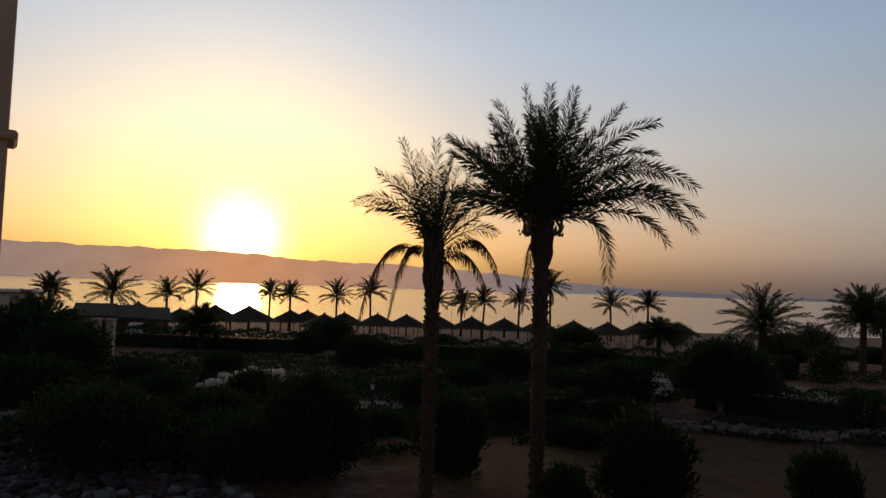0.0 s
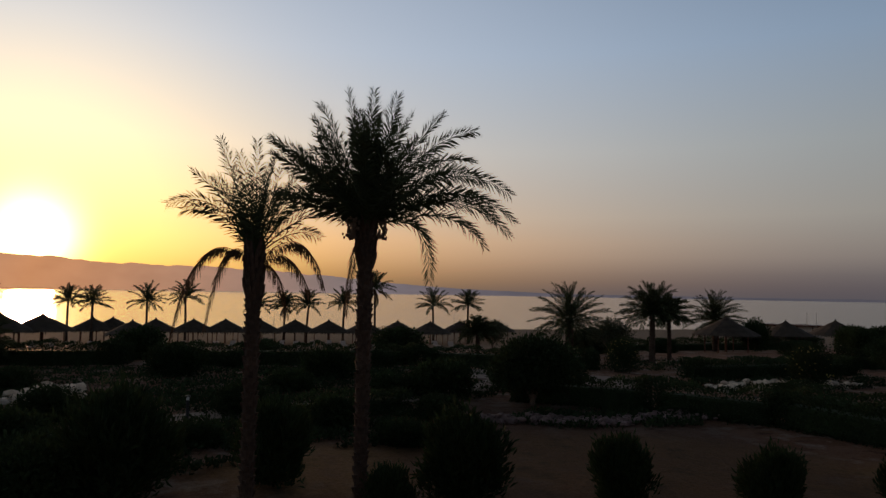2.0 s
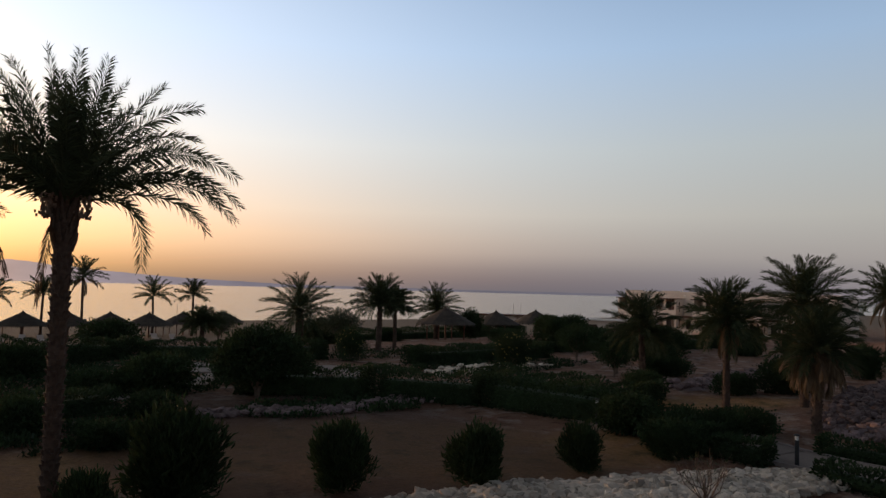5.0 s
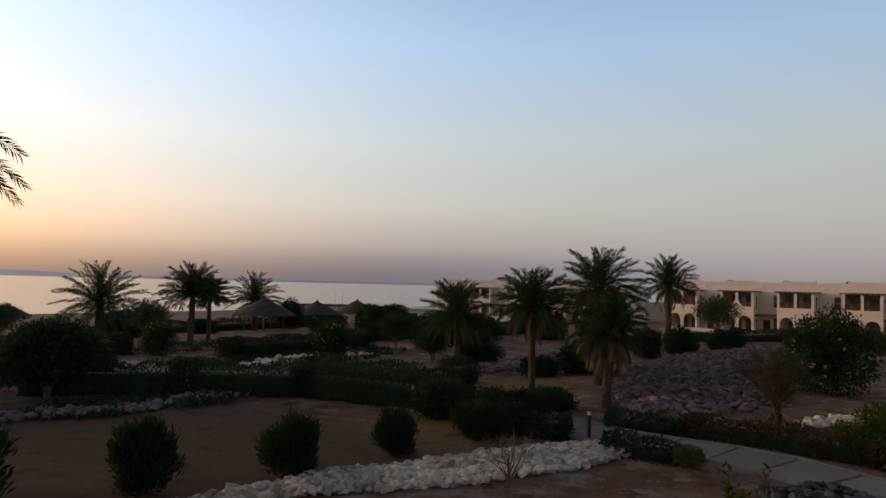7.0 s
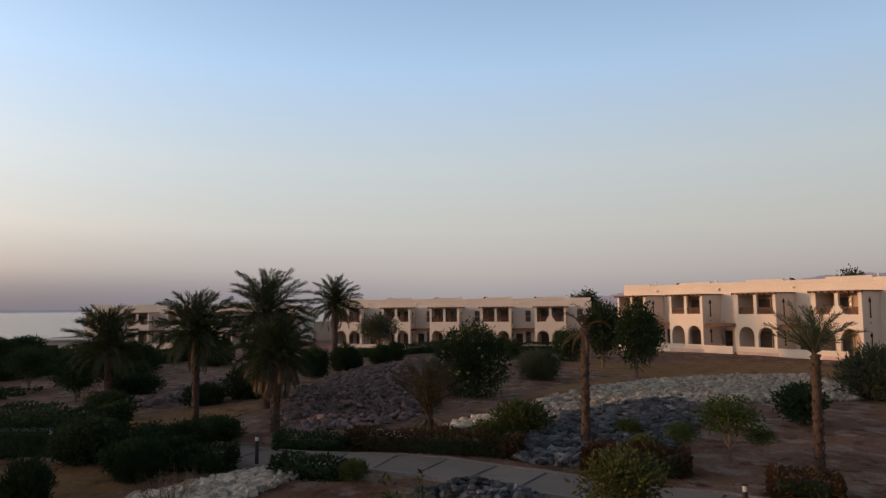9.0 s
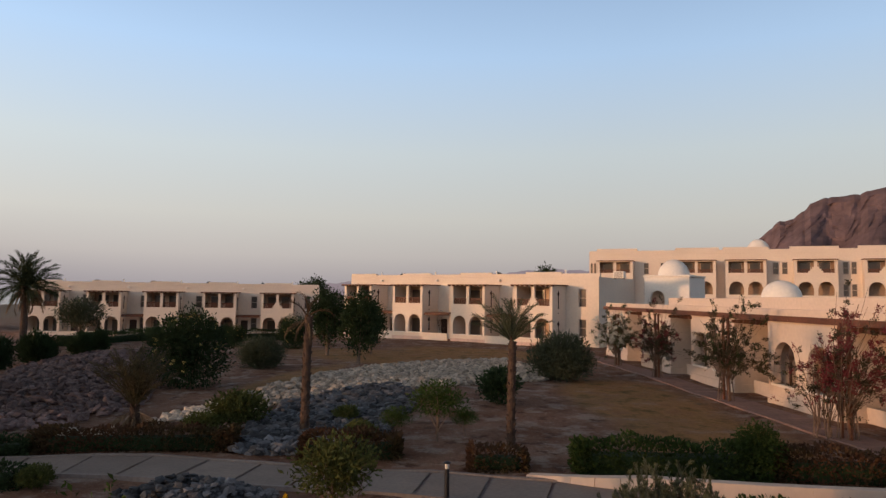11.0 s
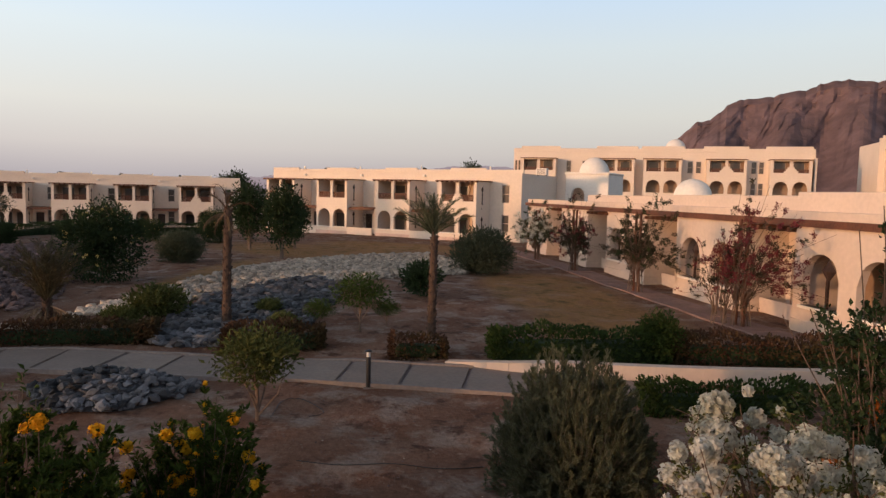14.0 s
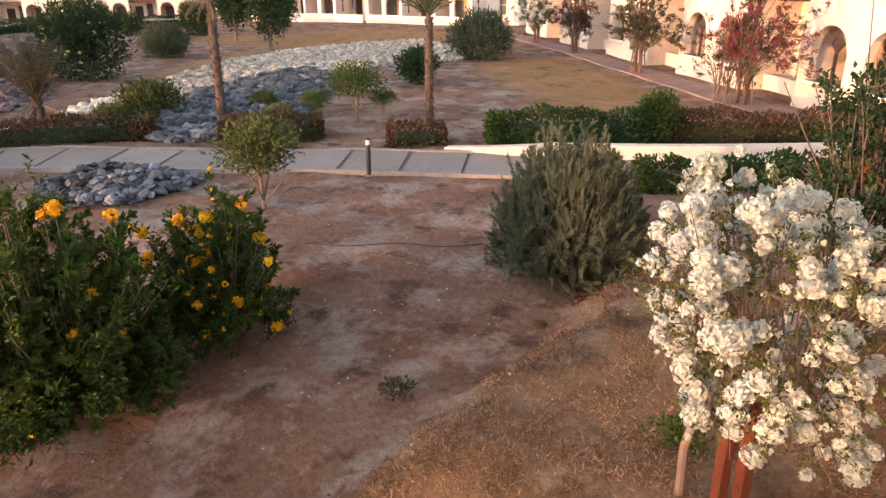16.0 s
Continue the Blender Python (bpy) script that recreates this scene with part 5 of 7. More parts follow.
def hedge(a, b, width, height, mat, label, seed, density=420):
    (x0, y0), (x1, y1) = a, b
    L = math.hypot(x1 - x0, y1 - y0)
    cx, cy = (x0 + x1) / 2, (y0 + y1) / 2
    h = thing("hedge", pose(cx, cy, min(gz(x0, y0), gz(x1, y1)) - 0.03, 0, 0, math.degrees(math.atan2(y1 - y0, x1 - x0))), label, "hedge", "garden hedges")
    area = 2 * L * height + L * width
    part("foliage", hedge_mesh("foliage", mat, L, width, height, seed, int(area * density)), h)
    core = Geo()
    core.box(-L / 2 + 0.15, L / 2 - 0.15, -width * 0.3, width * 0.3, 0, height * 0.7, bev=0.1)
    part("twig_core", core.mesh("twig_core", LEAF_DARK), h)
    return h

# ---- the garden: palms first ----
garden_palm(2.18, 15.35, 11, 5.93, 0.135, 0.165, "tall dark date palm with a full crown",
            [(-1.03, 2.90, 104, 0.5), (-0.52, 3.02, 97, -0.4), (0.13, 3.25, 88, 0.2), (0.50, 2.92, 80, -0.7), (1.08, 2.85, 73, 0.5), (1.64, 2.70, 66, -0.2), (2.56, 1.80, 58, 0.4), (3.22, 0.98, 48, -0.3), (2.95, 1.40, 54, 0.9), (3.05, 0.30, 38, -1.0), (2.2, 2.25, 64, -0.8),
             (3.18, 0.52, 40, 0.6), (3.12, 0.04, 32, -0.5), (2.76, -0.18, 24, 0.2), (1.36, -1.00, 26, -0.3), (-2.08, 2.03, 126, 0.3), (-2.05, 1.52, 134, -0.6), (-1.90, 0.82, 138, 0.5), (-1.92, -0.05, 145, -0.4), (-1.08, 1.92, 116, -0.8)],
            [(7, (80, 89), 2.7, 0.0), (12, (62, 78), 2.8, 0.05), (17, (44, 60), 2.8, 0.11), (14, (28, 42), 2.45, 0.16)],
            dead=((-0.30, 0.05, -0.42, -1.75, -0.2),))
garden_palm(-0.14, 14.3, 23, 5.18, 0.125, 0.135, "tall date palm with sparse crown and dry hanging fronds",
            [(-0.74, 2.46, 104, 0.2), (-0.02, 2.36, 90, -0.3), (-1.66, 1.14, 114, 0.3), (-1.16, 1.66, 112, -0.5), (-0.74, 1.78, 107, 0.6), (0.45, 1.95, 76, 0.3), (0.85, 2.10, 68, -0.4), (1.12, 1.55, 60, 0.4), (1.38, 0.95, 54, -0.3), (1.30, 0.60, 48, 0.5), (-1.30, 0.95, 116, -0.4)],
            [(5, (70, 82), 2.2, 0.0), (9, (52, 68), 2.05, 0.10)], leaf=0.33, n=88, width=0.012, fruit=False, hearts=34,
            dead=((-1.05, 1.11, -1.50, -1.44, 0.2), (-0.56, 1.01, -0.86, -1.29, -0.3), (0.95, 1.16, 1.36, -0.44, 0.2), (0.66, 0.61, 1.05, -0.59, -0.4), (0.38, 0.28, 0.62, -0.79, 0.4)))

for i, (x, y, h, L) in enumerate([(-39.2, 70.0, 4.2, 2.1), (-30.7, 65.4, 4.0, 2.9), (-35.9, 91.5, 4.8, 2.6), (-33.1, 94.7, 5.6, 3.0), (-24.6, 100.3, 5.3, 2.3), (-20.8, 96.1, 5.1, 2.5), (-14.8, 99.2, 5.2, 2.8), (-10.2, 101.8, 5.9, 2.7),
                                  (-0.5, 100.3, 4.9, 2.3), (2.9, 98.3, 5.0, 2.2), (5.8, 96.2, 5.1, 2.4), (10.8, 96.8, 5.4, 2.4), (14.8, 94.2, 7.5, 2.9), (23.8, 97.5, 5.2, 2.8), (28.0, 94.3, 5.4, 2.5)]):
    meshes = far_palm(40 + i, h, 0.17, 30, L, n=30, leaf=0.5, width=0.085, spread=(87, -14), droop=(0.4, 0.95), skirt=(5 if i in (9, 12) else 0))
    place_palm(meshes, x, y, "slender palm on the beach with a spreading crown", "beach palms", i * 71)
for seed, x, y, h, r, L, count, skirt, low, label in [
        (61, 24.4, 53.0, 2.7, 0.34, 3.4, 72, 0, -30, "bushy thick-trunked palm beyond the hedges"),
        (62, 26.4, 43.8, 3.4, 0.22, 2.4, 52, 0, -14, "palm with a stout trunk beside a smaller one"),
        (67, 29.6, 46.7, 3.2, 0.16, 1.7, 40, 0, -14, "smaller palm beside a taller one"),
        (68, 44.6, 62.0, 3.1, 0.30, 3.1, 64, 0, -28, "bushy palm among dark shrubs"),
        (69, 17.5, 56.0, 1.7, 0.17, 1.7, 44, 0, -10, "low young palm near the beach huts"),
        (64, 28.8, 22.4, 3.0, 0.16, 2.05, 50, 0, -34, "garden palm with a straight brown trunk"),
        (74, 26.4, 16.4, 3.7, 0.15, 1.85, 52, 6, -36, "garden palm with a straight brown trunk"),
        (65, 29.7, 14.9, 4.2, 0.18, 2.3, 60, 6, -30, "tall palm with a broad full crown"),
        (63, 24.7, 12.0, 2.85, 0.17, 1.6, 46, 36, -18, "palm with a skirt of hanging dry fronds"),
        (66, 60.5, 23.6, 5.0, 0.30, 2.9, 58, 10, -20, "palm before the hotel wing"),
        (75, -22.0, 38.5, 1.6, 0.26, 2.2, 60, 0, -20, "dark low palm beside the beach bar"),
        (76, -15.6, 46.0, 1.5, 0.20, 1.6, 44, 0, -20, "dark low palm beside the beach bar")]:
    far = math.hypot(x, y) > 40
    meshes = far_palm(seed, h, r, count, L, n=46 if far else 56, leaf=0.5 if far else 0.44, width=0.045 if far else 0.028, spread=(88, low), droop=(0.45, 1.05), skirt=skirt, skirt_len=0.8)
    place_palm(meshes, x, y, label, "garden palms", seed * 47)

YOUNG = far_palm(71, 3.25, 0.14, 22, 1.5, n=36, leaf=0.28, width=0.018, spread=(86, 34), droop=(0.25, 0.75), mat=LEAF_GREY)
place_palm(YOUNG, 21.6, -5.75, "young palm with thin grey-green fronds and rough trunk", "young palms", 15, 1.0)
STUMP = far_palm(72, 3.85, 0.155, 5, 1.1, n=16, leaf=0.2, width=0.018, spread=(85, 40), droop=(1.4, 2.4), mat=LEAF_PALM_DRY, skirt=4)
place_palm(STUMP, 23.9, 0.6, "half-dead young palm with drooping dry fronds", "young palms", 60, 1.0)
TUFT = far_palm(73, 0.85, 0.15, 34, 2.0, n=34, leaf=0.32, width=0.026, spread=(89, 45), droop=(0.25, 0.8), mat=LEAF_TUFT, skirt=8)
place_palm(TUFT, 25.2, 6.2, "tufted young palm with dry lower fronds", "young palms", 0, 1.0)

# ---- shrubs and small trees ----
BALL = leaf_mesh("foliage", LEAF_DARK, 6200, 5, (0.60, 0.60, 0.66, 0.62), 0.17, 0.26, 1.5, lumps=30, rough=0.75)
BALL2 = leaf_mesh("foliage", LEAF_DARK, 6200, 6, (0.57, 0.57, 0.72, 0.66), 0.19, 0.24, 1.7, lumps=30, rough=0.85)
for i, (x, y, s) in enumerate([(4.5, 15.4, 1.34), (7.85, 14.45, 0.92), (10.95, 13.35, 0.94), (14.05, 12.9, 0.74), (17.15, 12.45, 0.62), (0.4, 17.6, 1.2), (-3.0, 17.2, 1.6), (2.6, 14.2, 0.7)]):
    bush("round_shrub", "dark rounded clipped shrub on dry grass", "shrub", "round shrubs", (BALL, BALL2)[i % 2], x, y, i * 50, s)
DOME_BUSH = leaf_mesh("foliage", LEAF_DARK, 6500, 7, (1.5, 1.3, 0.95, 0.75), 0.17, 0.5, 0.3, lumps=14)
LOW_BUSH = leaf_mesh("foliage", LEAF_DARK, 4500, 8, (1.4, 1.1, 0.6, 0.45), 0.15, 0.5, 0.3, lumps=14)
for i, (x, y, s) in enumerate([(-6.5, 21.0, 0.85), (-3.2, 19.8, 0.7), (-4.6, 16.9, 0.75), (-1.8, 22.5, 0.6), (2.5, 24.5, 0.65), (5.7, 31.4, 0.95), (8.0, 31.0, 1.0), (1.4, 33.5, 0.9), (-4.3, 40, 1.0), (-1.5, 44, 0.9), (12.0, 33.5, 0.7),
                               (-10.5, 20.0, 0.8), (-14.5, 25.0, 1.0), (-13, 31, 0.9), (-18, 34, 1.35), (-11, 36, 0.9), (3.5, 38, 0.95), (7, 44, 0.95), (14.7, 32.4, 0.75), (21.8, 23.4, 0.7), (26.5, 20.5, 0.7), (23.5, 20.0, 0.6),
                               (18.95, 15.4, 0.75), (20.9, 14.6, 0.8), (20.9, 13.2, 0.6), (22.9, 13.4, 0.75), (17.8, 12.9, 0.6), (31.5, 19.0, 0.9), (33.5, 17.5, 1.0), (35.0, 25.5, 1.0), (-21.2, 36, 1.75), (-23.5, 40, 1.7), (-8.2, 17.6, 1.15), (-5.2, 18.6, 1.1), (-9.5, 24.6, 0.8), (-12, 16, 0.9), (-0.6, 27.6, 0.7), (4.4, 21.5, 0.7), (-16.5, 20.5, 1.0), (6.5, 25.5, 0.75), (-7, 27, 0.7), (40, 30, 1.2), (46, 34, 1.3), (53, 31, 1.2), (59, 30, 1.1), (20, 48, 1.3), (28, 56, 1.3), (36, 58, 1.2), (10, 52, 1.3),
                               (0, 56, 1.2), (-8, 52, 1.3), (52, 46, 1.4), (58, 58, 1.5), (66, 52, 1.5), (70, 66, 1.6), (44, 50, 1.2), (64, 40, 1.3), (76, 44, 1.3)]):
    bush("garden_shrub", "dark dense garden shrub", "shrub", "garden shrubs", (DOME_BUSH, LOW_BUSH)[i % 2], x, y, i * 67, s)
for i, (x, y, s) in enumerate([(47.2, 17.6, 0.95), (43.6, 18.4, 0.95), (53.5, 17.0, 0.8), (57.8, 17.2, 0.8), (50.5, 18.3, 0.7), (40.5, 19.8, 0.7), (62.5, 14.0, 0.75), (67, 9.0, 0.8), (71, 3.5, 0.75), (65.5, 12.5, 0.7)]):
    bush("round_shrub", "dark rounded shrub above the stone mound", "shrub", "round shrubs", BALL, x, y, i * 40, s * 1.4)

TREE_CROWN = leaf_mesh("foliage", LEAF_DARK, 9000, 9, (1.75, 1.6, 1.08, 1.72), 0.2, 0.5, 0.2, lumps=22, rough=0.45)
TREE_STEM = branch_mesh("trunk", 9, 2.3, 0.11, 8, 1.1)
bush("garden_tree", "dark round-crowned tree on a bare trunk", "tree", "garden trees", TREE_CROWN, 11.3, 28.3, 0, 0.98, TREE_STEM)
FEATHER = leaf_mesh("foliage", LEAF_GREY, 5200, 10, (1.7, 1.5, 1.0, 2.2), 0.18, 0.35, 0.1, lumps=18, fill=0.6)
FEATHER_STEM = branch_mesh("trunk", 10, 2.6, 0.08, 9, 1.3)
THICKET = leaf_mesh("foliage", LEAF_DARK, 5200, 10, (1.7, 1.5, 1.0, 1.9), 0.18, 0.4, 0.1, lumps=18, fill=0.6)
for x, y, s in [(32.4, 27.0, 0.85), (35.5, 33, 0.85), (31.0, 26.0, 0.7)]:
    bush("garden_tree", "low dark tree with several thin trunks", "tree", "garden trees", THICKET, x, y, x * 31, s, FEATHER_STEM)
for x, y, s in [(25.0, 47.0, 0.95), (20.5, 61, 0.9), (68.5, 22.0, 1.25)]:
    bush("garden_tree", "thin feathery tree with a spreading crown", "tree", "garden trees", FEATHER, x, y, x * 31, s, FEATHER_STEM)
TWO = leaf_mesh("foliage", LEAF_DARK, 5200, 12, (1.25, 1.1, 1.75, 2.6), 0.2, 0.5, 0.4, lumps=16, fill=0.55)
TWO_STEM = branch_mesh("trunk", 12, 3.2, 0.10, 8, 0.8)
bush("garden_tree", "dark leafy young tree on the lawn", "tree", "garden trees", TWO, 46.6, -2.2, 0, 1.1, TWO_STEM)
bush("garden_tree", "dark leafy young tree on the lawn", "tree", "garden trees", TWO, 54.6, -0.2, 90, 1.15, TWO_STEM)
bush("garden_tree", "dark leafy young tree on the lawn", "tree", "garden trees", TWO, 55.5, -3.6, 200, 0.95, TWO_STEM)
CYP = leaf_mesh("foliage", LEAF_DARK, 4200, 13, (1.3, 1.2, 1.3, 1.3), 0.24, 0.35, 1.2, lumps=14)
bush("conifer", "dark spiky conifer near the beach", "tree", "garden trees", CYP, 46.5, 58.5, 0, 1.15)
bush("conifer", "dark spiky conifer near the beach", "tree", "garden trees", CYP, 52.5, 52.0, 70, 0.85)

YEL_SHAPE = (1.75, 1.6, 1.75, 1.8)
YEL = leaf_mesh("foliage", LEAF_DARK, 10500, 14, YEL_SHAPE, 0.17, 0.45, 0.3, lumps=26, rough=0.55)
YEL_FL = flower_heads("flowers", PETAL_PALE, 46, 15, YEL_SHAPE, 0.085, 16, 0.055, 0.9, 0.8)
YEL_STEM = branch_mesh("trunk", 15, 2.2, 0.08, 8, 0.8, base=0.05)
bush("flowering_shrub", "tall dark shrub dotted with yellow flowers", "shrub", "yellow-flowered shrubs", YEL, 36.3, 6.6, 0, 1.0, YEL_STEM, YEL_FL, "round yellow flower heads")
bush("flowering_shrub", "dark shrub with many yellow flowers", "shrub", "yellow-flowered shrubs", YEL, 27.2, 30.2, 120, 0.62, YEL_STEM, YEL_FL, "round yellow flower heads")
bush("flowering_shrub", "dark shrub with many yellow flowers", "shrub", "yellow-flowered shrubs", YEL, 61.5, 2.6, 60, 0.75, YEL_STEM, YEL_FL, "round yellow flower heads")
bush("flowering_shrub", "dark shrub with many yellow flowers", "shrub", "yellow-flowered shrubs", YEL, 21.5, 39.0, 200, 0.55, YEL_STEM, YEL_FL, "round yellow flower heads")
bush("flowering_shrub", "dark shrub with many yellow flowers", "shrub", "yellow-flowered shrubs", YEL, 63.0, 7.6, 260, 0.5, YEL_STEM, YEL_FL, "round yellow flower heads")

SPIKY = leaf_mesh("foliage", LEAF_GREY, 8200, 16, (1.5, 1.4, 1.15, 1.0), 0.24, 0.22, 0.9, lumps=16, fill=0.5)
bush("spiky_shrub", "grey-green bristly shrub beside the white stones", "shrub", "spiky shrubs", SPIKY, 38.4, -13.2, 0, 1.15)
bush("spiky_shrub", "grey-green bristly shrub on the bare slope", "shrub", "spiky shrubs", SPIKY, 45.2, 3.9, 80, 0.85)
bush("spiky_shrub", "dark bristly shrub behind the young palm", "shrub", "spiky shrubs", leaf_mesh("foliage", LEAF_DARK, 2600, 17, (0.85, 0.8, 0.7, 0.75), 0.2, 0.35, 0.6), 29.3, -7.3, 0, 1.0)
LIME = leaf_mesh("foliage", LEAF_LIME, 3000, 18, (0.85, 0.8, 0.5, 0.55), 0.14, 0.45, 0.5)
for x, y, s in [(25.6, 2.9, 1.15), (24.6, 3.9, 0.7), (26.0, -0.8, 0.55), (22.8, -1.2, 0.6), (18.2, 6.6, 0.5)]:
    bush("light_shrub", "low light-green shrub beside the stones", "shrub", "light green shrubs", LIME, x, y, x * 40, s)
AIRY = leaf_mesh("foliage", LEAF_GREEN, 2000, 19, (0.95, 0.9, 0.55, 1.35), 0.12, 0.4, 0.2, lumps=12, fill=0.65)
AIRY_STEM = branch_mesh("trunk", 19, 1.6, 0.035, 9, 0.8, base=0.05)
for x, y, s in [(22.6, -3.6, 1.0), (22.9, -2.3, 0.55), (23.2, -4.6, 0.5)]:
    bush("young_tree", "thin young tree with sparse grey-green leaves", "tree", "young trees", AIRY, x, y, x * 50, s, AIRY_STEM)
TINY = leaf_mesh("foliage", LEAF_LIME, 2600, 20, (0.72, 0.7, 0.52, 1.15), 0.10, 0.45, 0.4, lumps=12, fill=0.55)
TINY_STEM = branch_mesh("trunk", 20, 1.3, 0.035, 10, 0.55, base=0.05)
bush("young_tree", "small yellow-green tree with many thin stems", "tree", "young trees", TINY, 14.25, -0.25, 0, 1.12, TINY_STEM)
bush("bare_shrub", "leafless twiggy shrub beside the stone bank", "shrub", "", leaf_mesh("foliage", LEAF_GREY, 160, 21, (0.7, 0.7, 0.4, 0.9), 0.06, 0.4), 13.6, 9.0, 0, 1.0, branch_mesh("trunk", 21, 1.25, 0.025, 16, 0.75, base=0.0))

# ---- low dark ground cover between the shrubs ----
def ground_cover(x, y, rx, ry, n, seed, mat, label, size=0.13, high=0.22):
    """Ankle-high leaves over a patch of soil, thick in clumps and thin between them."""
    rng = np.random.default_rng(seed)
    a, r = rng.uniform(0, 6.283, n), np.sqrt(rng.random(n))
    px_, py_ = r * np.cos(a) * rx, r * np.sin(a) * ry
    clump = np.sin(px_ * 1.7 + seed) * np.sin(py_ * 2.1 + 2 * seed) + 0.6 * np.sin(px_ * 4.1) * np.sin(py_ * 3.7) + 0.5 * (1 - r) + rng.normal(size=n) * 0.3
    keep = clump > 0.05
    px_, py_, c = px_[keep], py_[keep], np.clip(clump[keep], 0.1, 1)
    k = len(px_)
    z = ground_z(px_ + x, py_ + y) + rng.random(k) * high * c
    p = np.stack([px_, py_, z], 1)
    out = rng.normal(size=(k, 3)) * [0.7, 0.7, 0.3] + [0, 0, 0.7]
    out /= np.linalg.norm(out, axis=1)[:, None]
    s = np.cross(out, rng.normal(size=(k, 3)))
    s /= np.linalg.norm(s, axis=1)[:, None]
    L = size * rng.uniform(0.6, 1.4, k)[:, None]
    v = np.stack([p, p + out * L * 0.5 - s * L * 0.22, p + out * L, p + out * L * 0.5 + s * L * 0.22], 1).reshape(-1, 3)
    i = np.arange(k)[:, None] * 4
    f = np.concatenate([np.hstack([i, i + 1, i + 2]), np.hstack([i, i + 2, i + 3])])
    me = bpy.data.meshes.new("ground_cover")
    me.from_pydata(v.tolist(), [], f.tolist())
    me.materials.append(mat)
    ob = new("ground_cover", me)
    ob.location = (x, y, 0)
    tagged(ob, label, "ground cover", kind="stuff")


for i, (x, y, rx, ry, n) in enumerate([(-9, 30, 10, 5, 15000), (3, 33, 9, 5, 15000), (-6, 40, 14, 5, 14000), (9, 41, 10, 3, 9000), (-17, 32, 8, 7, 11000), (-7, 21, 7, 3.5, 12000), (2, 24, 6, 3, 11000), (-14, 18, 7, 4, 9000), (14, 24.5, 5, 2.2, 7000),
                                       (27, 33, 9, 3, 9000), (34, 42, 14, 4, 10000), (48, 44, 14, 5, 9000)]):
    ground_cover(x, y, rx, ry, n, i + 40, LEAF_DARK, "low dark creeping plants over the soil", 0.17)

# ---- hedges ----
for i, (a, b, w, h, mat, lab) in enumerate([
        ((18.35, -6.6), (17.4, -11.4), 1.3, 0.85, LEAF_HEDGE, "clipped green hedge behind the low wall"),
        ((17.3, -11.6), (15.6, -16.6), 1.2, 0.75, LEAF_RED, "clipped hedge with reddish-brown leaves"),
        ((13.3, -8.3), (12.45, -11.7), 0.8, 0.60, LEAF_HEDGE, "low green hedge in front of the wall"),
        ((12.4, -12.5), (12.6, -13.7), 0.7, 0.5, LEAF_HEDGE, "low green hedge in front of the wall"),
        ((22.6, 8.2), (22.3, 2.6), 1.0, 0.62, LEAF_RED, "low reddish-brown hedge along the path"),
        ((21.0, 0.6), (20.6, -2.2), 1.0, 0.7, LEAF_RED, "low reddish-brown hedge along the path"),
        ((19.1, -3.9), (18.7, -5.4), 0.9, 0.5, LEAF_RED, "low dry brownish hedge shrub"),
        ((11.0, 29.6), (15.6, 26.2), 1.4, 1.15, LEAF_DARK, "long dark clipped hedge"),
        ((15.8, 26.0), (18.6, 22.4), 1.4, 1.15, LEAF_DARK, "long dark clipped hedge"),
        ((18.9, 22.2), (20.1, 16.6), 1.5, 1.2, LEAF_DARK, "long dark clipped hedge"),
        ((21.2, 25.5), (22.6, 17.0), 1.5, 1.1, LEAF_DARK, "long dark clipped hedge"),
        ((19.6, 16.0), (19.3, 12.4), 1.2, 0.75, LEAF_DARK, "long dark clipped hedge"),
        ((18.75, 9.0), (18.55, 6.9), 0.95, 0.42, LEAF_DARK, "low dark hedge beside the path"),
        ((22.0, 10.6), (22.4, 8.3), 1.0, 0.45, LEAF_DARK, "low dark hedge beside the path"),
        ((18.7, 13.6), (19.3, 10.7), 1.0, 0.62, LEAF_DARK, "low dark hedge beside the path"),
        ((-6.0, 46.5), (10.0, 45.5), 2.0, 1.2, LEAF_DARK, "long dark hedge below the beach"),
        ((10.5, 45.5), (21.0, 41.5), 2.0, 1.1, LEAF_DARK, "long dark hedge below the beach"),
        ((-25.0, 48.5), (-8.0, 47.0), 2.0, 1.3, LEAF_DARK, "long dark hedge below the beach"),
        ((63.0, 21.5), (76.5, 17.4), 1.8, 1.2, LEAF_DARK, "dark hedge before the hotel wing"),
        ((77.0, 17.0), (84.0, 3.5), 1.6, 1.2, LEAF_DARK, "dark hedge before the hotel wing"),
        ((24.0, 36.0), (36.0, 36.5), 1.8, 1.0, LEAF_DARK, "dark hedge across the garden"),
        ((39.0, 40.0), (58.0, 37.0), 1.8, 1.1, LEAF_DARK, "dark hedge across the garden"),
        ((30.0, 64.0), (64.0, 70.0), 2.2, 1.4, LEAF_DARK, "dark hedge towards the shore"),
        ((-28.0, 29.0), (-14.0, 27.0), 1.8, 1.2, LEAF_DARK, "dark hedge beside the path"),
        ((0.5, 26.0), (5.5, 27.6), 1.3, 0.8, LEAF_DARK, "dark hedge beside the path")]):
    far = math.hypot(*a) > 26
    hedge(a, b, w, h, mat, lab, i + 3, 430 if far else 680)
bush("topiary_ball", "round clipped green topiary ball in the hedge", "shrub", "", leaf_mesh("foliage", LEAF_HEDGE, 3800, 30, (0.62, 0.62, 0.6, 0.85), 0.09, 0.5, 0.3), 17.2, -11.2, 0, 1.0)

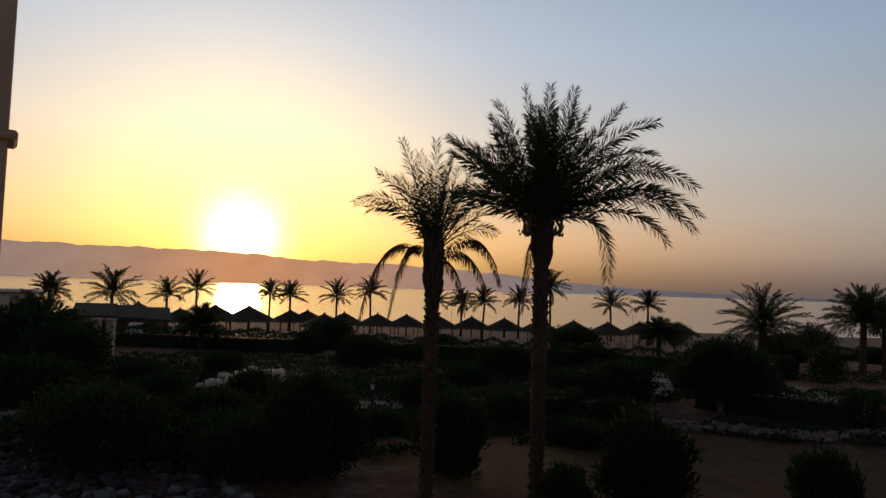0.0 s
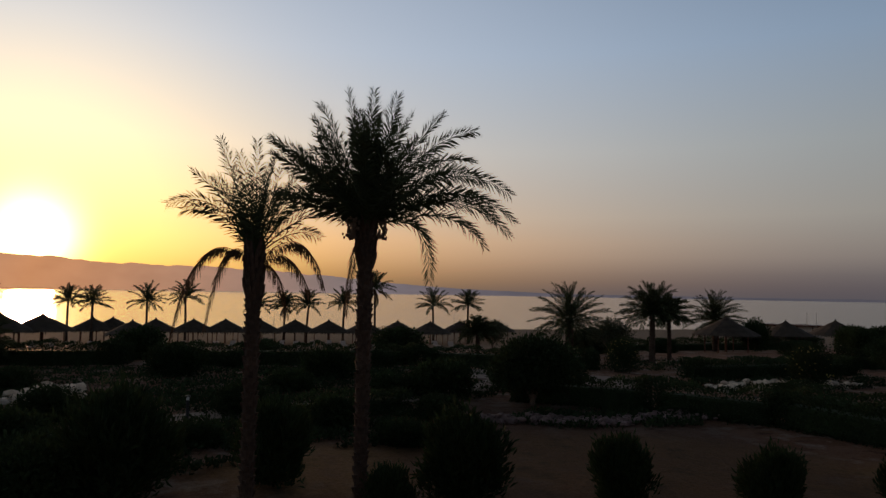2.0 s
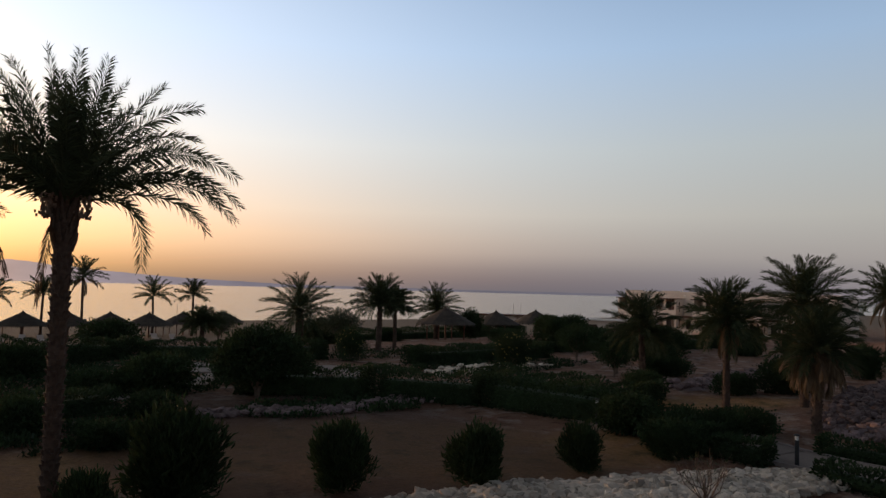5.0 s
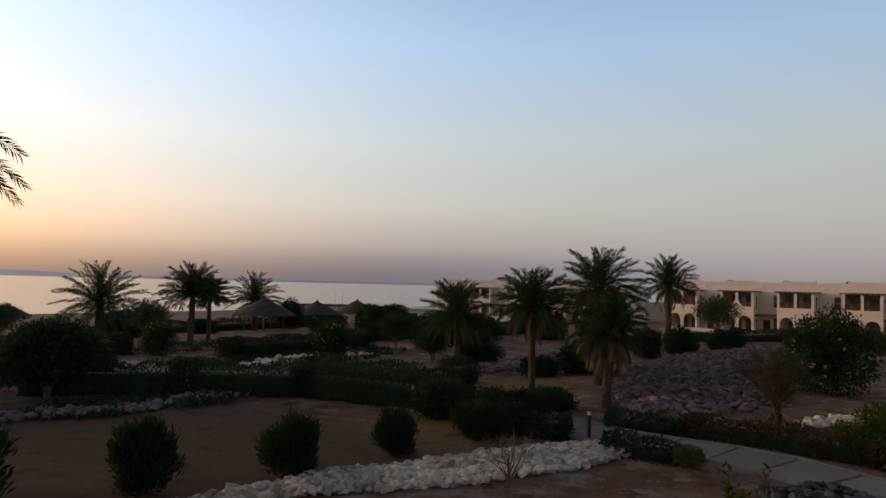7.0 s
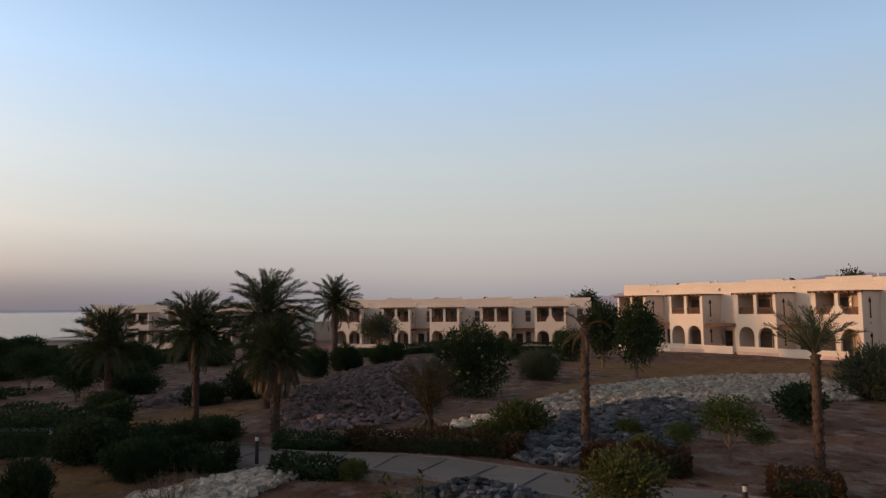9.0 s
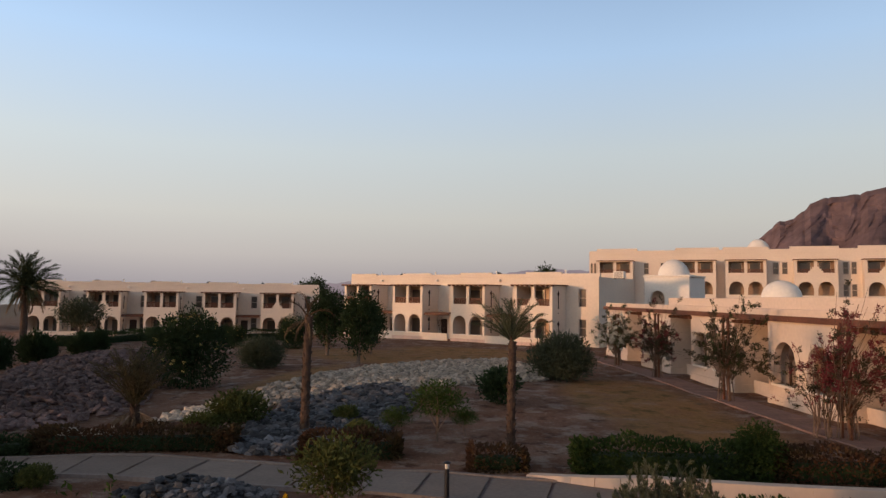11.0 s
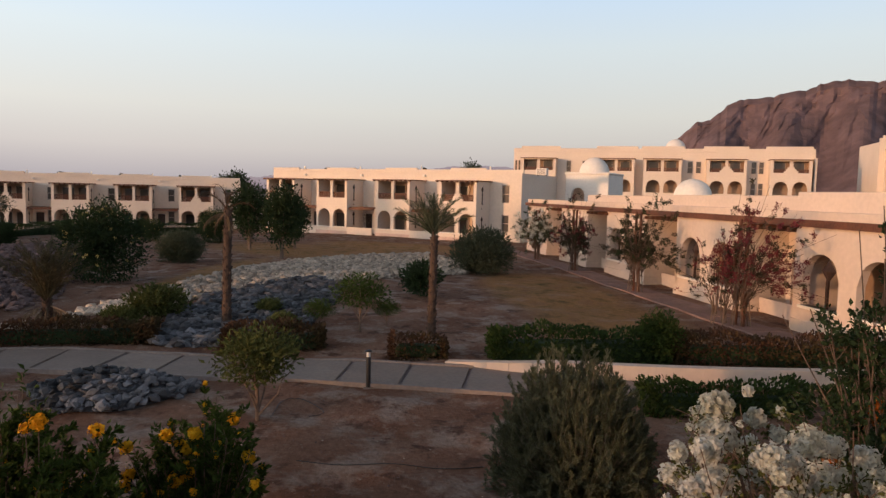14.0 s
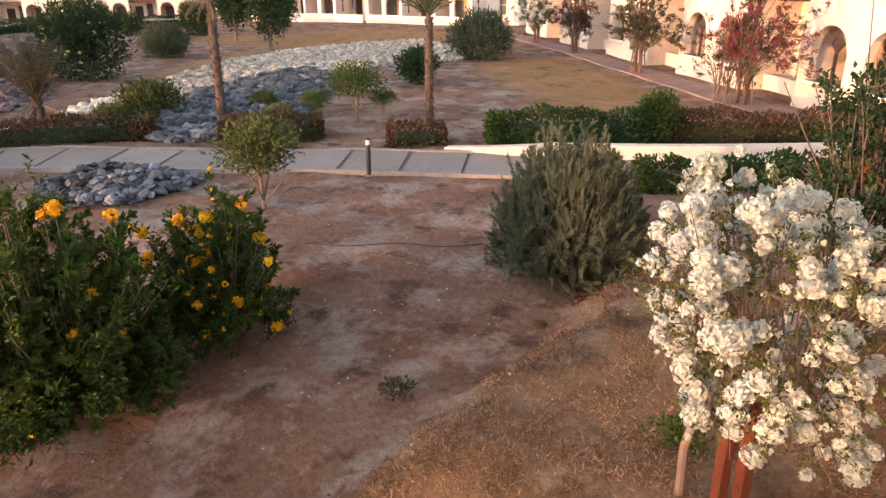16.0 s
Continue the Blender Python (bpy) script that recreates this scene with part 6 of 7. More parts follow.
# ---- low cream wall beside the path ----
def low_wall():
    g = Geo()
    pts = curve_points([(18.0, -5.25), (16.6, -6.9), (15.6, -9.0), (14.6, -12.0), (13.6, -16.0)], 0.6)
    n = len(pts)
    for i in range(n - 1):
        a, b = pts[i], pts[i + 1]
        d = (b - a).normalized()
        s = Vector((d.y, -d.x)) * 0.14
        za, zb = 0.12 + 0.32 * min(1, i / 5), 0.12 + 0.32 * min(1, (i + 1) / 5)
        r = [(a - s, za), (a + s, za), (b + s, zb), (b - s, zb)]
        g.add([(p.x, p.y, z) for p, z in r] + [(p.x, p.y, -0.25) for p, z in r], [(0, 1, 2, 3), (0, 4, 5, 1), (1, 5, 6, 2), (2, 6, 7, 3), (3, 7, 4, 0)])
    tagged(new("garden_wall", g.mesh("garden_wall", PEACH)), "low cream rendered garden wall beside the path", "wall", kind="structure")


low_wall()


# ---- stones ----
def stone_meshes(mat, seed, n=6, flat=0.7):
    out = []
    for k in range(n):
        bm = bmesh.new()
        bmesh.ops.create_icosphere(bm, subdivisions=1, radius=1.0)
        rng = random.Random(seed * 31 + k)
        sx, sy, sz = rng.uniform(0.85, 1.25), rng.uniform(0.6, 0.95), flat * rng.uniform(0.65, 1.0)
        for v in bm.verts:
            v.co = v.co * rng.uniform(0.66, 1.24)
            v.co = Vector((v.co.x * sx, v.co.y * sy, v.co.z * sz))
        me = bpy.data.meshes.new("stone")
        bm.to_mesh(me)
        bm.free()
        me.materials.append(mat)
        out.append(me)
    return out


def stones(name, poly, mat, size, count, label, seed, heap=0.0, singles=220, flat=0.7, near=(12, -2)):
    """Loose stones packed over a plot of ground; the ones closest to the house are pieces of their own."""
    rng = random.Random(seed)
    kinds = stone_meshes(mat, seed, flat=flat)
    t = thing(name, Matrix(), label, "stones", "stone beds")
    xs, ys = [p[0] for p in poly], [p[1] for p in poly]
    cx, cy = sum(xs) / len(xs), sum(ys) / len(ys)
    rad = max(math.hypot(x - cx, y - cy) for x, y in poly)
    spots = []
    tries = 0
    while len(spots) < count and tries < count * 60:
        tries += 1
        x, y = rng.uniform(min(xs), max(xs)), rng.uniform(min(ys), max(ys))
        if not inside(poly, x, y):
            continue
        s = size * rng.uniform(0.55, 1.35)
        e = min(math.hypot(x - p[0], y - p[1]) for p in edge_points(poly))
        z = heap * min(1.0, e / max(rad * 0.45, 0.3)) * rng.uniform(0.75, 1.0)
        spots.append((math.hypot(x - near[0], y - near[1]), x, y, gz(x, y) + z + s * rng.uniform(0.1, 0.75), s))
    spots.sort()
    g = Geo()
    for i, (_, x, y, z, s) in enumerate(spots):
        m = pose(x, y, z, rng.uniform(-25, 25), rng.uniform(-25, 25), rng.uniform(0, 360)) @ Matrix.Scale(s, 4)
        k = rng.choice(kinds)
        if i < singles:
            part("stone", k, t, m=m)
        else:
            g.add([tuple(m @ v.co) for v in k.vertices], [tuple(p.vertices) for p in k.polygons])
    if g.f:
        tagged(part("rubble", g.mesh("rubble", mat), t), kind="stuff")
    if heap > 0:
        # rubble core under the stones
        c = Geo()
        c.v = [(x, y, gz(x, y) - 0.05) for x, y in poly] + [(cx + (x - cx) * 0.5, cy + (y - cy) * 0.5, gz(x, y) + heap * 0.75) for x, y in poly]
        n = len(poly)
        c.f = [(i, (i + 1) % n, n + (i + 1) % n, n + i) for i in range(n)] + [tuple(range(n, 2 * n))]
        part("rubble_core", c.mesh("rubble_core", mat), t)
    return t


def edge_points(poly):
    out = []
    for (a, b), (c, d) in zip(poly, poly[1:] + poly[:1]):
        for k in range(4):
            out.append((a + (c - a) * k / 4, b + (d - b) * k / 4))
    return out


WHITE_BANK = [(26.6, 6.4), (30.7, 4.3), (34.8, 2.9), (38.6, 0.7), (43.3, -2.6), (48.6, -7.8), (50.5, -13.0), (42.6, -14.0), (37.4, -12.0), (34.8, -7.9), (33.1, -4.8), (32.5, -0.8), (30.3, 1.3), (27.7, 3.9)]
DARK_BANK = [(30.2, 1.5), (32.9, -0.9), (33.8, -3.2), (31.3, -4.3), (27.6, -3.3), (23.6, -2.0), (21.2, 0.3), (21.7, 2.6), (24.9, 2.5)]
ROCK_PILE = [(17.0, 4.6), (18.2, 3.8), (18.3, 2.8), (17.6, 1.6), (16.9, 0.9), (16.0, 1.6), (15.3, 2.6), (15.4, 3.9)]
STONE_ROW = [(7.6, 13.1), (8.9, 13.3), (11.4, 12.65), (13.1, 11.95), (15.6, 11.2), (18.4, 10.3), (19.2, 9.2), (18.6, 8.2), (15.4, 8.9), (12.9, 9.9), (9.9, 11.9), (7.4, 12.9)]
MOUND = [(24.4, 11.0), (25.8, 12.6), (34.5, 15.6), (46.5, 17.4), (56.0, 16.8), (55.0, 11.5), (44.0, 8.6), (30.4, 7.3), (25.8, 8.9)]
stones("stone_bank", WHITE_BANK, STONE_WHITE, 0.17, 7200, "broad bank of pale white stones", 3, 0.0, 280, near=(26, 4))
stones("stone_bank", DARK_BANK, STONE_DARK, 0.19, 3000, "bank of bluish-grey slate stones", 4, 0.0, 280, flat=0.62)
stones("stone_pile", ROCK_PILE, STONE_DARK, 0.13, 700, "heap of broken grey slate beside the path", 5, 0.42, 300, flat=0.58)
stones("stone_bank", [(-11, 19.5), (-7.0, 18.6), (-4.6, 16.4), (-3.5, 14.2), (-8, 13.2), (-12, 15)], STONE_DARK, 0.18, 420, "dark slate stones under the shrubs", 15, 0.0, 100)
stones("stone_bank", STONE_ROW, STONE_WHITE, 0.13, 2300, "long heap of rounded white stones", 6, 0.28, 300, near=(12, 6))
stones("stone_mound", MOUND, STONE_BROWN, 0.19, 4000, "wide mound of purplish-brown stones", 7, 0.0, 200)
stones("stone_row", [(6.5, 26.2), (10.3, 24.8), (12.5, 24.2), (15.3, 24.9), (18.1, 24.7), (18.1, 23.6), (15.3, 23.5), (12.5, 22.9), (10.3, 23.5), (6.5, 24.9)], STONE_BROWN, 0.15, 520, "row of brown field stones edging the lawn", 8, 0.12, 150)
stones("stone_pile", [(-9.9, 29.3), (-9.4, 33.5), (-7.6, 34.2), (-6.9, 31.9), (-8.0, 29.8)], STONE_WHITE, 0.26, 130, "heap of white stones among dark shrubs", 9, 0.5, 130)
stones("stone_row", [(22.0, 31.8), (25.7, 32.6), (31.0, 32.0), (31.0, 30.6), (25.7, 31.0), (22.0, 30.2)], STONE_WHITE, 0.24, 170, "row of white stones across the garden", 10, 0.1, 120)
stones("stone_pile", [(22.3, 8.4), (24.2, 8.0), (25.0, 6.8), (23.4, 6.9)], STONE_WHITE, 0.22, 60, "few white stones behind the brown hedge", 12, 0.1, 60)
stones("stone_row", [(30, 22.5), (38, 23.5), (46, 24.0), (46, 22.0), (38, 21.0), (30, 20.8)], STONE_BROWN, 0.25, 260, "low bank of brown stones behind the palms", 13, 0.3, 60)


# ---- path lamps ----
def bollard(x, y, h=0.92, label="black path bollard lamp with pale glass head"):
    p = thing("bollard_lamp", spot(x, y), label, "lamp", "path lamps")
    g = Geo()
    g.tube([(0, 0, -0.05), (0, 0, h * 0.82)], [0.06, 0.055], 12)
    part("post", g.mesh("post", IRON, False), p)
    g = Geo()
    g.tube([(0, 0, h * 0.82), (0, 0, h * 0.95)], [0.05, 0.05], 12)
    part("lens", g.mesh("lens", LAMPHEAD), p, "frosted pale lamp glass")
    g = Geo()
    g.tube([(0, 0, h * 0.95), (0, 0, h * 0.97), (0, 0, h)], [0.085, 0.085, 0.03], 12)
    part("cap", g.mesh("cap", IRON), p)
    g = Geo()
    g.box(-0.13, 0.13, -0.13, 0.13, -0.05, 0.03, bev=0.01)
    part("base", g.mesh("base", CONCRETE), p)


for x, y in ((16.25, -2.8), (19.6, 10.1), (19.2, 16.9), (18.4, 23.3), (-2.4, 26.4), (-9.1, 22.5), (29.7, 14.4)):
    bollard(x, y)


# ---- beach huts ----
def beach_hut():
    p = thing("beach_hut", spot(0, 0), "thatched beach parasol hut on wooden posts", "hut", "beach huts")
    g = Geo()
    n, R, rows = 14, 2.35, 5
    for j in range(rows):
        f0, f1 = j / rows, (j + 1) / rows
        for i in range(n):
            a0, a1 = 2 * math.pi * i / n, 2 * math.pi * (i + 1) / n
            r0, r1 = 0.06 + R * f0, 0.06 + R * f1 * 1.04
            z0, z1 = 2.62 - 1.25 * f0, 2.62 - 1.25 * f1 - 0.06
            g.add([(r0 * math.cos(a0), r0 * math.sin(a0), z0), (r1 * math.cos(a0), r1 * math.sin(a0), z1), (r1 * math.cos(a1), r1 * math.sin(a1), z1), (r0 * math.cos(a1), r0 * math.sin(a1), z0)], [(0, 1, 2, 3)])
    rng = random.Random(4)
    for i in range(90):
        a = 2 * math.pi * i / 90
        r = R * 1.02
        l = rng.uniform(0.12, 0.3)
        g.add([(r * math.cos(a), r * math.sin(a), 1.34), (r * math.cos(a + 0.06), r * math.sin(a + 0.06), 1.34), (r * 1.03 * math.cos(a + 0.03), r * 1.03 * math.sin(a + 0.03), 1.32 - l)], [(0, 1, 2)])
    g.tube([(0, 0, 2.54), (0, 0, 2.76)], [0.12, 0.03], 8)
    part("thatch_roof", g.mesh("thatch_roof", THATCH), p, "conical roof of dry palm thatch")
    g = Geo()
    g.tube([(0, 0, -0.2), (0, 0, 2.5)], [0.09, 0.07], 8)
    part("post", g.mesh("post", WOOD), p)
    for k in range(4):
        a = k * math.pi / 2 + 0.6
        g = Geo()
        g.tube([(1.6 * math.cos(a), 1.6 * math.sin(a), -0.2), (1.6 * math.cos(a), 1.6 * math.sin(a), 1.75)], [0.05, 0.05], 6)
        part("post", g.mesh("post", WOOD), p)
    return p


HUT = beach_hut()
HUTS = [(20.44, 92), (17.83, 92), (15.32, 94), (12.1, 101), (10.78, 102), (9.43, 88), (7.84, 98), (5.14, 97), (2.78, 97), (0.13, 96), (-2.56, 97), (-5.24, 96), (-8.09, 96), (-10.8, 97), (-13.47, 96), (-15.9, 101), (-18.8, 106), (23.4, 96)]
for i, (az, d) in enumerate(HUTS):
    x, y = -math.sin(radians(az)) * d, math.cos(radians(az)) * d
    if i == 0:
        HUT.matrix_basis = spot(x, y, 0, 1.2)
    else:
        copy_thing(HUT, spot(x, y, i * 37, 1.2 if i in (1, 2, 17) else 1.0))
for i, (x, y, s) in enumerate(((42.9, 58.0, 1.05), (59.2, 69.1, 1.05), (67.1, 70.0, 1.1))):
    copy_thing(HUT, spot(x, y, i * 50, s))


def lounger():
    p = thing("sun_lounger", spot(0, 0), "pale sun lounger on the beach sand", "lounger", "sun loungers")
    g = Geo()
    g.box(-0.95, 0.45, -0.32, 0.32, 0.28, 0.36, bev=0.02)
    part("seat", g.mesh("seat", FRAME), p)
    g = Geo()
    g.add([(0.45, -0.32, 0.3), (0.45, 0.32, 0.3), (1.0, 0.32, 0.75), (1.0, -0.32, 0.75), (0.47, -0.32, 0.36), (0.47, 0.32, 0.36), (0.98, 0.32, 0.8), (0.98, -0.32, 0.8)], [(0, 1, 2, 3), (7, 6, 5, 4), (0, 4, 5, 1), (2, 6, 7, 3), (1, 5, 6, 2), (3, 7, 4, 0)])
    part("backrest", g.mesh("backrest", FRAME), p)
    for x in (-0.85, 0.4):
        for y in (-0.28, 0.28):
            part("leg", box_mesh("leg", FRAME, x - 0.03, x + 0.03, y - 0.03, y + 0.03, 0, 0.28), p)
    return p


L0 = lounger()
for i in range(26):
    az, d = 16 - i * 1.25, 84 + (i * 7 % 5)
    x, y = -math.sin(radians(az)) * d, math.cos(radians(az)) * d
    if i == 0:
        L0.matrix_basis = spot(x, y, 80)
    else:
        copy_thing(L0, spot(x, y, 80 + (i * 13 % 20)))


# ---- beach bar ----
def beach_bar():
    x, y = -25.4, 56.0
    h = thing("beach_bar", pose(x, y, gz(x, y), 0, 0, 24), "dark low beach bar with flat thatched roof", "building")
    for k, (a, b, z) in enumerate(((-3.5, -0.4, 2.62), (-0.42, 1.7, 2.50), (1.68, 3.6, 2.36))):
        g = Geo()
        g.add([(a, -2.4, z - 0.75), (b, -2.4, z - 0.8), (b, 2.2, z), (a, 2.2, z), (a, -2.4, z - 0.55), (b, -2.4, z - 0.6), (b, 2.2, z + 0.2), (a, 2.2, z + 0.2)], [(3, 2, 1, 0), (4, 5, 6, 7), (0, 1, 5, 4), (1, 2, 6, 5), (2, 3, 7, 6), (3, 0, 4, 7)])
        part("roof", g.mesh("roof", THATCH), h, "sloping dark thatched roof")
    for a in (-3.3, -1.0, 1.2, 3.3):
        part("post", box_mesh("post", WOOD, a - 0.08, a + 0.08, -2.2, -2.04, -0.3, 1.75), h)
        part("post", box_mesh("post", WOOD, a - 0.08, a + 0.08, 2.0, 2.16, -0.3, 2.3), h)
    part("counter", box_mesh("counter", WOOD, -2.8, 2.6, -1.6, -1.0, -0.3, 1.05, bev=0.02), h)
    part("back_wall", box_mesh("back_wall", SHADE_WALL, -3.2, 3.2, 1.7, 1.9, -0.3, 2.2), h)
    g = Geo()
    g.add([(0.2, -3.6, 0.75), (1.6, -3.6, 0.75), (1.5, -2.7, 1.55), (0.6, -2.7, 1.55), (0.2, -3.55, 0.7), (1.6, -3.55, 0.7), (1.5, -2.65, 1.5), (0.6, -2.65, 1.5)], [(0, 1, 2, 3), (7, 6, 5, 4), (0, 4, 5, 1), (1, 5, 6, 2), (2, 6, 7, 3), (3, 7, 4, 0)])
    part("awning", g.mesh("awning", PLASTER_PALE), h, "pale cloth awning")
    for a in (0.3, 1.5):
        part("awning_pole", box_mesh("awning_pole", WOOD, a - 0.03, a + 0.03, -3.56, -3.5, -0.3, 0.72), h)
    for k, (px, py) in enumerate(((-20.15, 41.3), (-19.4, 41.5))):
        c = thing("gate_pillar", spot(px, py), "square cream gate pillar beside the path", "pillar", "gate pillars")
        # darkened plaster colour stands in for the shade on the pillars
        part("shaft", box_mesh("shaft", SHADED_PLASTER, -0.22, 0.22, -0.22, 0.22, -0.2, 2.0, bev=0.03), c)
        part("cap", box_mesh("cap", SHADED_PLASTER, -0.26, 0.26, -0.26, 0.26, 2.0, 2.12, bev=0.03), c)


beach_bar()


def shore_house(x, y, turn, w, d, h, label, roof, posts=0):
    """A small flat-roofed house near the water: walls with openings, a projecting roof, posts before it."""
    p = thing("shore_house", spot(x, y, turn), label, "building", "shore houses")
    ops = [(-w * 0.36, -w * 0.12, 0.0, h * 0.72, False), (w * 0.10, w * 0.36, h * 0.32, h * 0.74, False)]
    part("front_wall", wall_geo(-w / 2, w / 2, -0.4, h, 0, 0.2, ops).mesh("front_wall", PEACH), p)
    part("back_wall", box_mesh("back_wall", PEACH, -w / 2, w / 2, d - 0.2, d, -0.4, h), p)
    for a in (-w / 2, w / 2 - 0.2):
        part("side_wall", box_mesh("side_wall", PEACH, a, a + 0.2, 0.2, d - 0.2, -0.4, h), p)
    part("roof", box_mesh("roof", roof, -w / 2 - 0.4, w / 2 + 0.4, -0.7, d + 0.3, h, h + 0.22, bev=0.03), p)
    part("door", box_mesh("door", DARKWOOD, -w * 0.36, -w * 0.12, 0.12, 0.17, 0.0, h * 0.72), p, "dark wooden door")
    window(p, w * 0.10, w * 0.36, 0.06, h * 0.32, h * 0.74)
    for k in range(posts):
        a = -w / 2 + w * (k + 0.5) / posts
        part("post", box_mesh("post", WOOD, a - 0.06, a + 0.06, -0.62, -0.5, -0.4, h), p)


shore_house(77.5, 90.0, -40, 9.0, 4.0, 2.9, "low tan shore house with a dark overhanging roof", WOOD, 4)
shore_house(88.0, 76.0, -50, 8.0, 4.0, 2.3, "low pale shore house with a flat roof", PLASTER_PALE)
shore_house(-37.5, 60.0, 25, 4.5, 3.5, 3.6, "small pale house behind the beach bar", PLASTER_PALE)


def flagpole(x, y, h):
    p = thing("pole", spot(x, y), "thin upright pole near the shore", "pole", "shore poles")
    g = Geo()
    g.tube([(0, 0, -0.3), (0, 0, h)], [0.05, 0.03], 6)
    part("shaft", g.mesh("shaft", FRAME), p)


for az, d, h in ((-42.0, 118, 5.0), (-42.6, 118, 5.0), (-15.4, 100, 4.2), (-0.9, 100, 4.0)):
    flagpole(-math.sin(radians(az)) * d, math.cos(radians(az)) * d, h)

# ---- close to the balcony ----
def canes(seed, n, rx, ry, h, base=0.12, low=0.2, lift=0.25, start=0.0, rag=1.0):
    """Curved stems from one root to an uneven dome: start, bend and end of each."""
    rng = np.random.default_rng(seed)
    a = rng.uniform(0, 6.283, n)
    c = rng.random(n) ** 0.8
    k = rng.uniform(1.05 - 0.33 * rag, 1.05, n) * (1 + 0.14 * rag * np.sin(a * 3 + seed))
    e = np.stack([rx * np.sqrt(1 - c * c * 0.985) * np.cos(a) * k, ry * np.sqrt(1 - c * c * 0.985) * np.sin(a) * k, h * (low + (1 - low) * c) * k], 1)
    b = np.stack([base * np.cos(a), base * np.sin(a), np.full(n, start)], 1)
    m = b * 0.5 + e * 0.5
    m[:, 2] += lift * h * (1 - c) * 0.5 + 0.05
    m[:, :2] *= 0.8
    return b, m, e


def along(paths, i, f):
    b, m, e = (p[i] for p in paths)
    f = f[:, None]
    return b * (1 - f) ** 2 + 2 * m * f * (1 - f) + e * f * f, 2 * (1 - f) * (m - b) + 2 * f * (e - m)


def twigs(paths, seed, per, length, lo=0.4, up=0.5):
    """Short side shoots on a set of stems."""
    rng = np.random.default_rng(seed)
    i = np.repeat(np.arange(len(paths[0])), per)
    p, t = along(paths, i, rng.uniform(lo, 1.0, len(i)))
    t /= np.linalg.norm(t, axis=1)[:, None]
    d = t * 0.6 + rng.normal(size=t.shape) * 0.55 + [0, 0, up]
    d /= np.linalg.norm(d, axis=1)[:, None]
    L = length * rng.uniform(0.5, 1.2, len(i))[:, None]
    return p, p + d * L * 0.5 + [0, 0, 0.02], p + d * L


def stem_mesh(name, sets, mat=None):
    """Tapering stems; sets: paths, thick end, thin end."""
    g = Geo()
    for paths, r0, r1 in sets:
        for b, m, e in zip(*paths):
            q = [tuple(b), tuple(b * 0.25 + m * 0.5 + e * 0.25), tuple(e)]
            g.tube(q, [r0, (r0 + r1) / 2, r1], 4, False)
    return g.mesh(name, mat or TWIG)


def sprig_leaves(name, mat, paths, seed, n, size, aspect=0.4, splay=0.8, lo=0.3, jitter=0.01, power=0.8):
    """Leaves set along stems, pointing forwards and outwards."""
    rng = np.random.default_rng(seed)
    i = rng.integers(0, len(paths[0]), n)
    p, t = along(paths, i, lo + (1 - lo) * rng.random(n) ** power)
    p = p + rng.normal(size=p.shape) * jitter
    t /= np.linalg.norm(t, axis=1)[:, None] + 1e-9
    s = np.cross(t, rng.normal(size=t.shape))
    s /= np.linalg.norm(s, axis=1)[:, None]
    ang = splay * rng.uniform(0.5, 1.3, n)[:, None]
    out = t * np.cos(ang) + s * np.sin(ang)
    w = np.cross(out, t + rng.normal(size=t.shape) * 0.6)
    w /= np.linalg.norm(w, axis=1)[:, None] + 1e-9
    L = size * rng.uniform(0.6, 1.25, n)[:, None]
    nrm = np.cross(w, out) * L * 0.14
    v = np.stack([p, p + out * L * 0.5 - w * L * aspect * 0.5 + nrm, p + out * L, p + out * L * 0.5 + w * L * aspect * 0.5 + nrm], 1).reshape(-1, 3)
    k = np.arange(n)[:, None] * 4
    f = np.concatenate([np.hstack([k, k + 1, k + 2]), np.hstack([k, k + 2, k + 3])])
    me = bpy.data.meshes.new(name)
    me.from_pydata(v.tolist(), [], f.tolist())
    me.materials.append(mat)
    return me


def petal_balls(name, mat, centres, radii, seed, count, size):
    """Round heads of cupped petals."""
    rng = np.random.default_rng(seed)
    n = np.maximum(8, (count * (np.asarray(radii) / np.mean(radii)) ** 2)).astype(int)
    i = np.repeat(np.arange(len(centres)), n)
    o = rng.normal(size=(len(i), 3))
    o /= np.linalg.norm(o, axis=1)[:, None]
    c = np.asarray(centres)[i] + o * (np.asarray(radii)[i] * rng.uniform(0.3, 1.05, len(i)))[:, None]
    o = o + rng.normal(size=o.shape) * 0.35
    o /= np.linalg.norm(o, axis=1)[:, None]
    a = np.cross(o, rng.normal(size=o.shape))
    a /= np.linalg.norm(a, axis=1)[:, None]
    b = np.cross(o, a)
    w = size * rng.uniform(0.7, 1.25, len(i))[:, None]
    v = np.stack([c - a * w * 0.5, c - b * w * 0.4 + o * w * 0.25, c + a * w * 0.5 + o * w * 0.12, c + b * w * 0.4 + o * w * 0.25], 1).reshape(-1, 3)
    k = np.arange(len(i))[:, None] * 4
    return mesh(name, v, np.concatenate([np.hstack([k, k + 1, k + 2]), np.hstack([k, k + 2, k + 3])]), mat)


